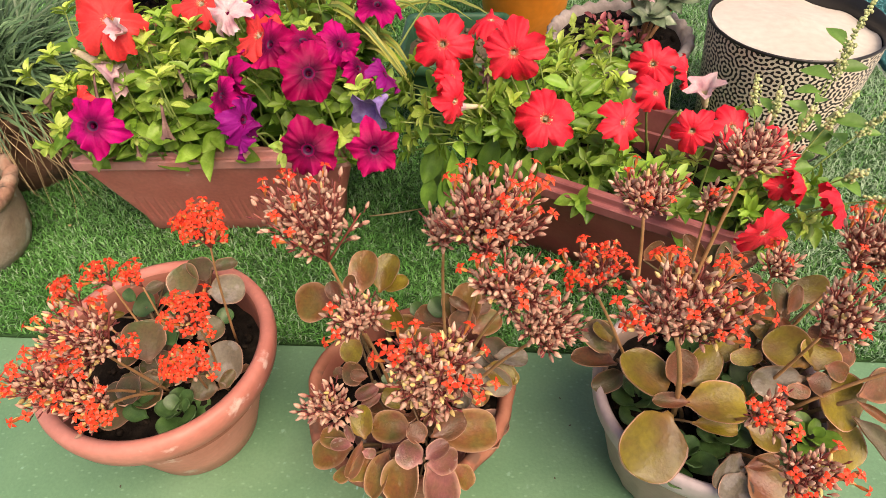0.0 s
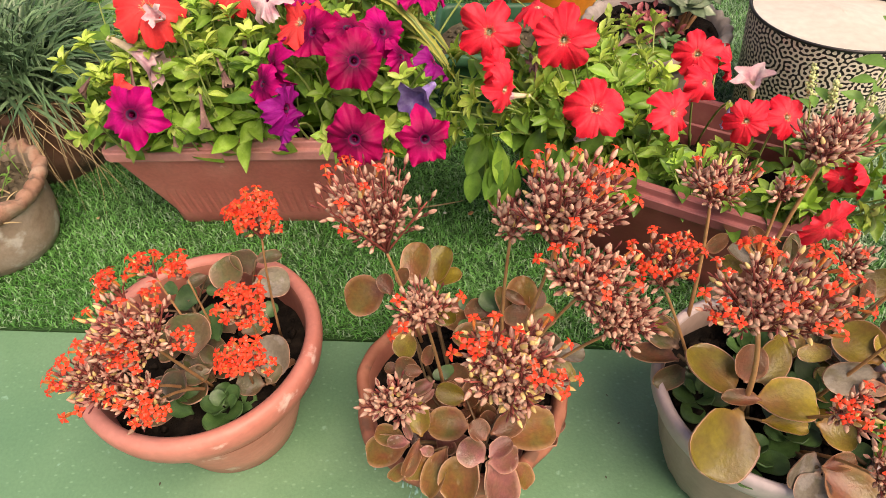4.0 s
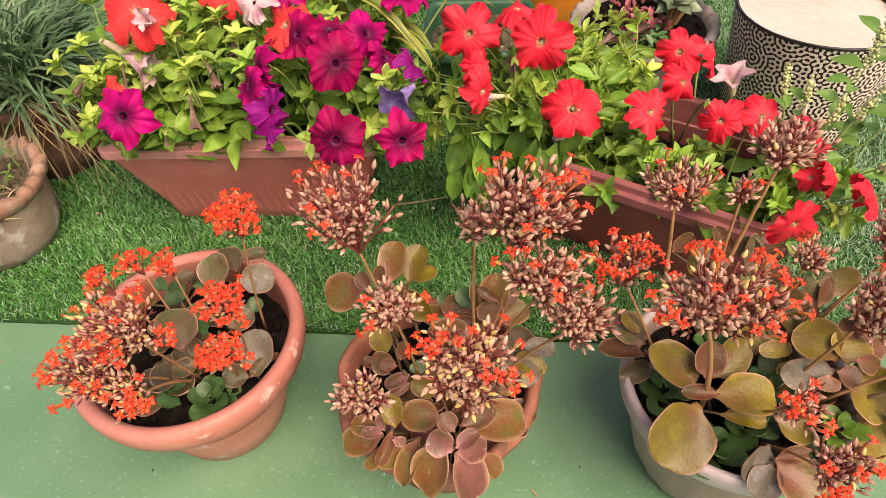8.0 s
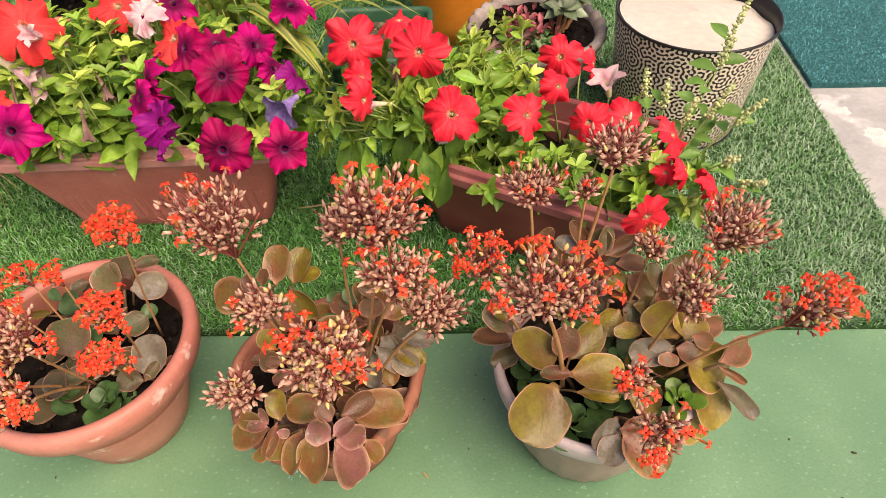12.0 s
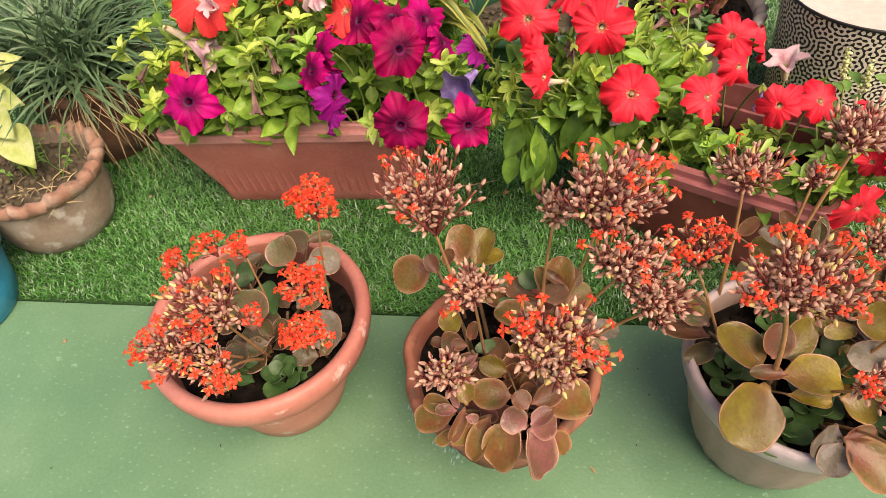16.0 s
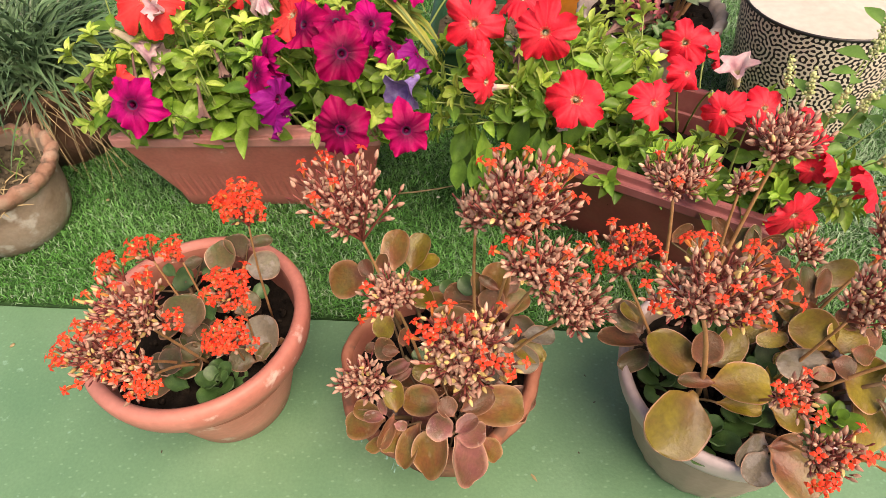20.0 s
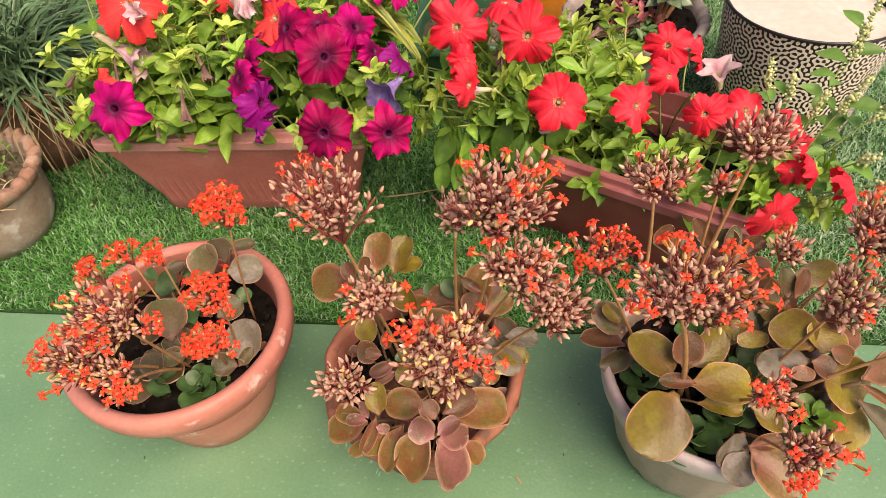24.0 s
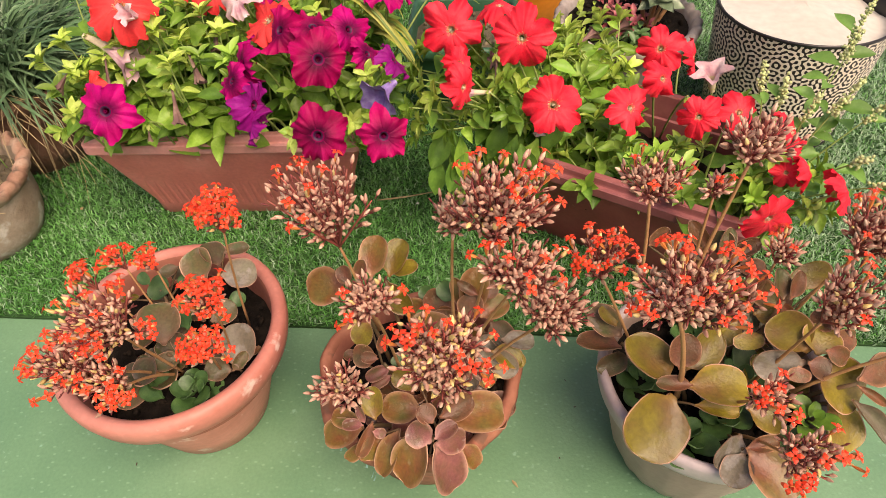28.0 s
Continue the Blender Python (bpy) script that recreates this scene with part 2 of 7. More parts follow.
M_KLEAF_A = mat("grey_olive_leaf", [(0.115, 0.068, 0.036), (0.105, 0.086, 0.036), (0.07, 0.092, 0.032)], 2.2, 0.36, 14, 0.35, spec=0.42, obvar=0.25, grain=0.4, spots=((0.145, 0.12, 0.085), 2.4, 0.58), heart=((0.15, 0.075, 0.05), (0.0, 0.05, 0.0), (1.0, 1.0, 0.0), 0.5, 0.05, 0.5), edge=((0.25, 0.13, 0.08), (0.0, 0.58, 0.0), (1.0, 0.9, 0.0), 0.36, 0.46, 0.5))
M_KLEAF_AG = mat("silver_bloom_leaf", [(0.13, 0.105, 0.07), (0.16, 0.135, 0.09), (0.14, 0.13, 0.075)], 1.8, 0.50, 14, 0.3, obvar=0.2, grain=0.4, spots=((0.225, 0.20, 0.165), 2.2, 0.50), edge=((0.30, 0.17, 0.11), (0.0, 0.58, 0.0), (1.0, 0.9, 0.0), 0.37, 0.47, 0.5))
M_KLEAF_G = mat("deep_green_leaf", [(0.033, 0.085, 0.024), (0.052, 0.125, 0.034), (0.08, 0.16, 0.048)], 2.5, 0.42, 22, 0.1, obvar=0.3, grain=0.3)
M_KLEAF_B = mat("rust_olive_leaf", [(0.200, 0.066, 0.022), (0.180, 0.098, 0.022), (0.135, 0.118, 0.028)], 2.2, 0.36, 14, 0.35, spec=0.42, obvar=0.25, grain=0.4, spots=((0.246, 0.172, 0.082), 2.6, 0.64), heart=((0.24, 0.075, 0.05), (0.0, 0.05, 0.0), (1.0, 1.0, 0.0), 0.6, 0.05, 0.75), edge=((0.50, 0.27, 0.14), (0.0, 0.58, 0.0), (1.0, 0.9, 0.0), 0.34, 0.48, 0.6))
M_KLEAF_MV = mat("mauve_olive_leaf", [(0.155, 0.050, 0.046), (0.145, 0.061, 0.036), (0.11, 0.077, 0.03)], 2.2, 0.36, 14, 0.35, spec=0.42, obvar=0.22, grain=0.4, spots=((0.279, 0.213, 0.180), 2.4, 0.60), heart=((0.26, 0.09, 0.085), (0.0, 0.05, 0.0), (1.0, 1.0, 0.0), 0.7, 0.1, 0.85), edge=((0.50, 0.26, 0.21), (0.0, 0.58, 0.0), (1.0, 0.9, 0.0), 0.34, 0.48, 0.6))
M_KLEAF_C = mat("olive_gold_leaf", [(0.15, 0.085, 0.018), (0.17, 0.13, 0.016), (0.225, 0.18, 0.02)], 2.2, 0.36, 14, 0.35, spec=0.42, obvar=0.25, grain=0.4, spots=((0.221, 0.164, 0.049), 2.8, 0.62), heart=((0.19, 0.085, 0.03), (0.0, 0.05, 0.0), (1.0, 1.0, 0.0), 0.5, 0.02, 0.7), edge=((0.34, 0.19, 0.05), (0.0, 0.58, 0.0), (1.0, 0.9, 0.0), 0.38, 0.48, 0.5))
M_KLEAF_BR = mat("brown_leaf", [(0.17, 0.056, 0.026), (0.14, 0.061, 0.025), (0.10, 0.068, 0.025)], 2.2, 0.36, 14, 0.35, spec=0.42, obvar=0.25, grain=0.4, spots=((0.221, 0.148, 0.090), 3.0, 0.64), heart=((0.24, 0.085, 0.06), (0.0, 0.05, 0.0), (1.0, 1.0, 0.0), 0.55, 0.05, 0.6), edge=((0.40, 0.18, 0.09), (0.0, 0.58, 0.0), (1.0, 0.9, 0.0), 0.37, 0.47, 0.5))
M_KFRESH = mat("fresh_green_leaf", [(0.065, 0.15, 0.018), (0.095, 0.20, 0.025), (0.14, 0.26, 0.04)], 2.5, 0.40, 22, 0.1, obvar=0.25)
M_KRIM = mat("rosy_leaf_edge", [(0.40, 0.21, 0.13), (0.53, 0.32, 0.22)], 3, 0.45, 30, 0, obvar=0.2)
M_PLEAF = mat("petunia_leaf", [(0.145, 0.30, 0.035), (0.23, 0.41, 0.056), (0.34, 0.53, 0.12)], 3, 0.45, 25, 0.15, obvar=0.38, trans=0.28)
M_PLEAF_D = mat("petunia_leaf_deep", [(0.07, 0.165, 0.026), (0.105, 0.235, 0.036), (0.16, 0.31, 0.052)], 3, 0.45, 25, 0.15, obvar=0.35, trans=0.22)
M_PLEAF_F = mat("petunia_leaf_mass", [(0.11, 0.25, 0.03), (0.17, 0.35, 0.045), (0.25, 0.45, 0.075)], 30, 0.45, 90, 0.15, island=0.35, trans=0.25)
M_PTIP = mat("petunia_shoot", [(0.24, 0.39, 0.045), (0.36, 0.50, 0.085), (0.50, 0.61, 0.17)], 60, 0.5, 300, 0.1, island=0.3, obvar=0.2, trans=0.28)
M_PSTEM = mat("petunia_stem", [(0.20, 0.30, 0.07), (0.28, 0.36, 0.11)], 60, 0.6, 300, 0.1, island=0.3)
M_RED = mat("red_petal", [(0.72, 0.012, 0.032), (0.80, 0.024, 0.048), (0.86, 0.055, 0.08)], 30, 0.55, 260, 0.4, obvar=0.1, trans=0.15, spec=0.25, vein=0.04)
M_CORAL = mat("coral_petal", [(0.72, 0.03, 0.035), (0.79, 0.07, 0.065)], 30, 0.55, 260, 0.4, obvar=0.1, trans=0.15, spec=0.25, vein=0.07)
M_MAG = mat("magenta_petal", [(0.26, 0.001, 0.050), (0.39, 0.003, 0.085), (0.50, 0.008, 0.13)], 30, 0.55, 260, 0.4, obvar=0.16, trans=0.12, spec=0.15, vein=0.06, heart=((0.05, 0.0, 0.02), (0.0, 0.0, 0.0), (1.0, 1.0, 0.0), 0.030, 0.004, 0.95))
M_MAGB = mat("bright_magenta_petal", [(0.36, 0.001, 0.095), (0.47, 0.003, 0.145), (0.57, 0.008, 0.20)], 30, 0.55, 260, 0.4, obvar=0.12, trans=0.15, spec=0.15, vein=0.06, heart=((0.06, 0.0, 0.03), (0.0, 0.0, 0.0), (1.0, 1.0, 0.0), 0.028, 0.006, 0.9))
M_PURP = mat("purple_petal", [(0.15, 0.002, 0.10), (0.24, 0.005, 0.155), (0.31, 0.015, 0.23)], 30, 0.55, 260, 0.4, obvar=0.15, trans=0.15, spec=0.15, vein=0.12)
M_LILAC = mat("lilac_wilted_petal", [(0.16, 0.08, 0.30), (0.27, 0.19, 0.47), (0.42, 0.36, 0.62)], 60, 0.6, 300, 0.5, obvar=0.15)
M_PINK = mat("faded_pink_petal", [(0.56, 0.27, 0.33), (0.69, 0.45, 0.48), (0.76, 0.62, 0.61)], 45, 0.6, 300, 0.3, obvar=0.12, trans=0.15)
M_WILT = mat("shrivelled_petal", [(0.10, 0.05, 0.05), (0.17, 0.09, 0.08), (0.30, 0.20, 0.15)], 60, 0.8, 300, 0.5, obvar=0.25)
M_TUBE = mat("pale_flower_tube", [(0.50, 0.42, 0.26), (0.60, 0.52, 0.36)], 50, 0.6, 300, 0.2)
M_THROAT = mat("dark_throat", [(0.03, 0.002, 0.025), (0.06, 0.004, 0.05)], 90, 0.6, 300, 0)
M_THROAT_R = mat("greenish_throat", [(0.22, 0.05, 0.03), (0.40, 0.20, 0.09), (0.58, 0.44, 0.26)], 160, 0.6, 300, 0)
M_DARKMAG = mat("dark_magenta_ring", [(0.12, 0.0, 0.03), (0.20, 0.0, 0.06)], 90, 0.65, 300, 0.2, spec=0.12)
M_VEIN = mat("red_throat_ring", [(0.45, 0.006, 0.008), (0.55, 0.012, 0.012)], 90, 0.55, 300, 0.1)
M_STAMEN = mat("pale_stamen", [(0.62, 0.55, 0.35), (0.70, 0.66, 0.50)], 90, 0.6, 300, 0)
M_GRASSY = mat("dark_grass_leaf", [(0.055, 0.13, 0.06), (0.09, 0.18, 0.085), (0.16, 0.25, 0.13)], 15, 0.40, 150, 0, island=0.4)
M_STRAW = mat("dry_straw", [(0.28, 0.20, 0.10), (0.42, 0.33, 0.18)], 15, 0.7, 150, 0, island=0.4)
M_DRYLEAF = mat("dried_striped_leaf", [(0.10, 0.12, 0.05), (0.24, 0.22, 0.12), (0.42, 0.36, 0.22)], 55, 0.7, 220, 0.3)
M_VARIEG = mat("yellow_strap_leaf", [(0.30, 0.36, 0.05), (0.46, 0.48, 0.11), (0.56, 0.56, 0.20)], 18, 0.45, 150, 0.1, obvar=0.2, trans=0.2)
M_VARIEG_G = mat("green_strap_stripe", [(0.13, 0.24, 0.04), (0.2, 0.3, 0.06)], 18, 0.45, 150, 0.1, obvar=0.2)
M_LIME = mat("lime_leaf", [(0.36, 0.46, 0.11), (0.48, 0.56, 0.20), (0.58, 0.63, 0.33)], 2.5, 0.42, 12, 0.15, obvar=0.12, trans=0.2)
M_GREYLEAF = mat("silvery_leaf", [(0.085, 0.14, 0.07), (0.15, 0.21, 0.125), (0.24, 0.29, 0.20)], 3, 0.36, 20, 0.15, obvar=0.3)
M_REDLEAF = mat("wine_leaf", [(0.16, 0.02, 0.03), (0.26, 0.05, 0.06), (0.34, 0.10, 0.10)], 60, 0.5, 250, 0.1, island=0.4)
M_WEED = mat("weed_leaf", [(0.12, 0.28, 0.05), (0.18, 0.36, 0.08)], 3, 0.5, 20, 0.1, obvar=0.25, trans=0.25)
M_SEED = mat("weed_seed", [(0.42, 0.50, 0.20), (0.56, 0.60, 0.32)], 90, 0.7, 250, 0, island=0.3)
M_SPECK = mat("debris", [(0.05, 0.04, 0.03), (0.12, 0.09, 0.06)], 90, 0.9)
M_CHALK = mat("pale_blue_chalk", [(0.17, 0.37, 0.30), (0.26, 0.48, 0.44)], 90, 0.9)
M_WHITE = mat("white_paint", [(0.50, 0.49, 0.47), (0.62, 0.61, 0.58), (0.72, 0.71, 0.68)], 45, 0.8, 300, 0.3)


def worm_material():
    """Black enamel with raised meandering cream strokes of even width, wrapped round the drum: many waves of one length, cut at a level."""
    m = mat("black_and_cream_squiggle", [(0.012, 0.010, 0.010), (0.02, 0.018, 0.018)], 30, 0.42, 200, 0.0)
    n, l = m.node_tree.nodes, m.node_tree.links

    def op(kind, a, b=None):
        node = n.new("ShaderNodeMath")
        node.operation = kind
        for k, value in enumerate((a, b)):
            if value is None:
                continue
            if isinstance(value, (int, float)):
                node.inputs[k].default_value = value
            else:
                l.new(value, node.inputs[k])
        return node.outputs[0]

    tc, xyz = n.new("ShaderNodeTexCoord"), n.new("ShaderNodeSeparateXYZ")
    l.new(tc.outputs["Object"], xyz.inputs[0])
    turn = op("MULTIPLY", op("ARCTAN2", xyz.outputs["X"], op("MULTIPLY", xyz.outputs["Y"], -1.0)), 0.148)
    rng = random.Random(4)
    total = None
    for k in range(14):
        a = math.pi * k / 14 + rng.uniform(-0.08, 0.08)
        q = 2 * math.pi / 0.0088 * rng.uniform(0.98, 1.02)
        wave = op("SINE", op("ADD", op("ADD", op("MULTIPLY", turn, q * math.cos(a)), op("MULTIPLY", xyz.outputs["Z"], q * math.sin(a))), rng.uniform(0, 6.28)))
        total = wave if total is None else op("ADD", total, wave)
    mr = n.new("ShaderNodeMapRange")
    mr.inputs["From Min"].default_value, mr.inputs["From Max"].default_value = -0.5, 0.0
    l.new(total, mr.inputs["Value"])
    mx = n.new("ShaderNodeMix")
    mx.data_type = "RGBA"
    l.new(mr.outputs["Result"], mx.inputs["Factor"])
    mx.inputs["A"].default_value, mx.inputs["B"].default_value = (0.014, 0.011, 0.010, 1), (0.80, 0.73, 0.60, 1)
    l.new(mx.outputs["Result"], n["Principled BSDF"].inputs["Base Color"])
    bp = n.new("ShaderNodeBump")
    bp.inputs["Strength"].default_value, bp.inputs["Distance"].default_value = 0.6, 0.002
    l.new(mr.outputs["Result"], bp.inputs["Height"])
    l.new(bp.outputs["Normal"], n["Principled BSDF"].inputs["Normal"])
    return m


def dotted(m, scale, colour, size):
    """Adds a regular scatter of small pale flecks to a material."""
    n, l = m.node_tree.nodes, m.node_tree.links
    tc, mp, vo, mr, mx = [n.new(k) for k in ("ShaderNodeTexCoord", "ShaderNodeMapping", "ShaderNodeTexVoronoi", "ShaderNodeMapRange", "ShaderNodeMix")]
    mp.inputs["Scale"].default_value, mp.inputs["Rotation"].default_value = (1.0, 1.7, 1.0), (0, 0, 0.5)
    vo.inputs["Scale"].default_value, vo.inputs["Randomness"].default_value = scale, 0.45
    mr.inputs["From Min"].default_value, mr.inputs["From Max"].default_value = size, size * 0.4
    mr.inputs["To Max"].default_value = 0.5
    mx.data_type = "RGBA"
    hs = n["Principled BSDF"].inputs["Base Color"].links[0].from_socket
    l.new(tc.outputs["Object"], mp.inputs["Vector"]), l.new(mp.outputs["Vector"], vo.inputs["Vector"])
    l.new(vo.outputs["Distance"], mr.inputs["Value"]), l.new(mr.outputs["Result"], mx.inputs["Factor"])
    l.new(hs, mx.inputs["A"])
    mx.inputs["B"].default_value = (*colour, 1)
    l.new(mx.outputs["Result"], n["Principled BSDF"].inputs["Base Color"])


dotted(M_MAT, 62, (0.24, 0.43, 0.28), 0.20)
M_WORM = worm_material()


# ---- mesh helpers ----
def data(name, verts, faces, mats, index=None, smooth=True):
    me = bpy.data.meshes.new(name)
    me.from_pydata([tuple(v) for v in verts], [], [tuple(int(i) for i in f) for f in faces])
    for m in mats:
        me.materials.append(m)
    if index is not None:
        me.polygons.foreach_set("material_index", np.array(index, dtype=np.int32))
    me.polygons.foreach_set("use_smooth", np.full(len(me.polygons), smooth))
    me.update()
    return me


def part(name, me, parent, label="", m=None):
    ob = new(name, me)
    ob.parent = parent
    if m is not None:
        ob.matrix_basis = m
    if label:
        ob["label"] = label
    return ob


def thing(name, place, label, category, group="", kind="", me=None, rz=0.0):
    ob = new(name, me)
    ob.matrix_basis = pose(*place, 0, 0, rz)
    return tagged(ob, label, category, group, kind)


class Soup:
    """Collects many small pieces into one mesh."""

    def __init__(self):
        self.v, self.f, self.i, self.n = [], [], [], 0

    def add(self, v, f, i, m=None):
        v = np.asarray(v, float)
        if m is not None:
            a = np.array(m)
            v = v @ a[:3, :3].T + a[:3, 3]
        self.v.append(v)
        self.f += [tuple(k + self.n for k in q) for q in f]
        self.i += [i] * len(f) if np.isscalar(i) else list(i)
        self.n += len(v)

    def mesh(self, name, mats, smooth=True):
        return data(name, np.concatenate(self.v), self.f, mats, self.i, smooth)


def frame_of(origin, along, up=(0, 0, 1), size=(1, 1, 1)):
    """A pose whose y runs along and whose z is near up."""
    y = Vector(along).normalized()
    x = y.cross(Vector(up))
    x = x.normalized() if x.length > 1e-4 else y.orthogonal().normalized()
    z = x.cross(y)
    r = Matrix((x, y, z)).transposed().to_4x4()
    return Matrix.Translation(origin) @ r @ Matrix.Diagonal((*size, 1))


def rings(rows, closed_ends=False):
    """Faces between equal rings of points."""
    n = len(rows[0])
    f = []
    for a in range(len(rows) - 1):
        for k in range(n):
            f.append((a * n + k, a * n + (k + 1) % n, (a + 1) * n + (k + 1) % n, (a + 1) * n + k))
    if closed_ends:
        f.append(tuple(range(n))[::-1])
        f.append(tuple((len(rows) - 1) * n + k for k in range(n)))
    return np.concatenate([np.asarray(r, float) for r in rows]), f


def lathe(profile, seg=64, wave=None):
    """Turned profile of (radius, height); wave(angle, row) scales the radius and adds to the height."""
    rows = []
    for k, (r, z) in enumerate(profile):
        ring = []
        for s in range(seg):
            a = 2 * math.pi * s / seg
            dr, dz = wave(a, k) if wave else (1.0, 0.0)
            ring.append((r * dr * math.cos(a), r * dr * math.sin(a), z + dz))
        rows.append(ring)
    return rings(rows)


def tube(points, radii, seg=6):
    """A bent round tube with closed ends."""
    pts = [Vector(p) for p in points]
    rows = []
    for k, p in enumerate(pts):
        d = (pts[min(k + 1, len(pts) - 1)] - pts[max(k - 1, 0)]).normalized()
        x = d.cross(Vector((0.31, 0.17, 0.93)))
        x = x.normalized() if x.length > 1e-3 else d.orthogonal().normalized()
        y = d.cross(x)
        r = radii[k] if hasattr(radii, "__len__") else radii
        rows.append([p + r * (math.cos(2 * math.pi * s / seg) * x + math.sin(2 * math.pi * s / seg) * y) for s in range(seg)])
    return rings(rows, True)


def bend(a, b, sag=0.0, n=6, side=(0, 0, 0)):
    """Points on a curve from a to b that leaves a upwards."""
    a, b, s = Vector(a), Vector(b), Vector(side)
    c = a.lerp(b, 0.45) + Vector((0, 0, sag)) + s
    return [(1 - t) ** 2 * a + 2 * t * (1 - t) * c + t * t * b for t in [k / (n - 1) for k in range(n)]]


def blob(r, seg=6, squash=(1, 1, 1), rough=0.25, rng=random):
    rows = []
    for k in range(1, 4):
        p = math.pi * k / 4
        rows.append([(r * math.sin(p) * math.cos(2 * math.pi * s / seg) * squash[0] * (1 + rng.uniform(-rough, rough)), r * math.sin(p) * math.sin(2 * math.pi * s / seg) * squash[1] * (1 + rng.uniform(-rough, rough)), -r * math.cos(p) * squash[2]) for s in range(seg)])
    return rings(rows, True)


def leaf_shape(widths, cup=0.15, bend_=0.2, thick=0.0, cross=5, wave=0.0, seed=1, fold=0.0, steps=None, hem=0.0):
    """A unit leaf along y: widths are half widths at even steps; cup lifts the edges, bend_ drops the tip, fold lifts it along the midrib; hem: a coloured margin."""
    rng = random.Random(seed)
    n = len(widths)
    top, p0 = [], rng.uniform(0, 6)
    across = [-1 + 2 * c / (cross - 1) for c in range(cross)]
    if hem:
        across = [-1] + [(1 - hem) * s for s in [-1 + 2 * c / (cross - 3) for c in range(cross - 2)]] + [1]
    for k, w in enumerate(widths):
        u = steps[k] if steps else k / (n - 1)
        for s in across:
            z = cup * w * s * s - bend_ * u * u + fold * w * abs(s) + wave * w * math.sin(7 * u + 2.5 * s + p0) * abs(s)
            top.append((w * s, u, z))
    f, idx = [], []
    for k in range(n - 1):
        for c in range(cross - 1):
            a = k * cross + c
            f.append((a, a + 1, a + cross + 1, a + cross))
            idx.append(1 if hem and k > 2 and (c in (0, cross - 2) or k == n - 2) else 0)
    v = top
    if thick:
        m = len(top)
        v = top + [(x * 0.96, y, z - thick) for x, y, z in top]
        f += [tuple(q + m for q in reversed(face)) for face in f]
        idx += [0] * len(idx)
        edge = list(range(0, m, cross)) + [m - cross + c for c in range(1, cross)] + list(range(m - 1 - cross, 0, -cross)) + list(range(cross - 2, 0, -1))
        for a, b in zip(edge, edge[1:] + edge[:1]):
            f.append((b, a, a + m, b + m)), idx.append(1)
    return np.array(v), f, idx


# ---- ground and floor coverings ----
def slab(name, outline, z0, z1, material, label, category, kind="structure"):
    bm = bmesh.new()
    face = bm.faces.new([bm.verts.new((x, y, z0)) for x, y in outline])
    up = bmesh.ops.extrude_face_region(bm, geom=[face])
    bmesh.ops.translate(bm, verts=[g for g in up["geom"] if isinstance(g, bmesh.types.BMVert)], vec=(0, 0, z1 - z0))
    bmesh.ops.recalc_face_normals(bm, faces=bm.faces)
    top = [e for e in bm.edges if all(v.co.z > z1 - 1e-5 for v in e.verts)]
    bmesh.ops.bevel(bm, geom=top, offset=min(0.0015, (z1 - z0) * 0.4), segments=2, affect="EDGES")
    me = bpy.data.meshes.new(name)
    bm.to_mesh(me)
    bm.free()
    me.materials.append(material)
    return tagged(new(name, me), label, category, "", kind)


slab("ground", [(-60, -60), (60, -60), (60, 60), (-60, 60)], -0.3, -0.004, M_CONCRETE, "worn pale grey concrete yard floor with paint spots", "ground")


def seam(x):
    """The line where the rubber mat meets the turf."""
    return 0.842 - 0.048 * x


arc = [(0.955 + 0.065 * math.cos(a), 0.735 + 0.06 * math.sin(a)) for a in [math.pi / 2 * k / 8 for k in range(9)]]
slab("floor_mat", [(-1.5, -0.6), (1.02, -0.6)] + arc + [(-1.5, seam(-1.5) - 0.001)], -0.004, 0.0, M_MAT, "pale green rubber floor mat with a rounded corner, dusty", "floor mat")
TURF = [(-2.6, seam(-2.6)), (1.060, seam(1.060)), (1.113, 1.49), (1.13, 1.8), (1.19, 2.6), (-2.6, 2.6)]
slab("turf", TURF, -0.004, 0.004, M_TURFBASE, "dark green artificial grass carpet backing", "artificial grass")
slab("door_mat", [(1.128, 1.492), (2.9, 1.40), (2.9, 3.4), (1.22, 3.4), (1.145, 1.8)], -0.004, 0.008, M_COIR, "teal coiled vinyl doormat on the concrete", "doormat")


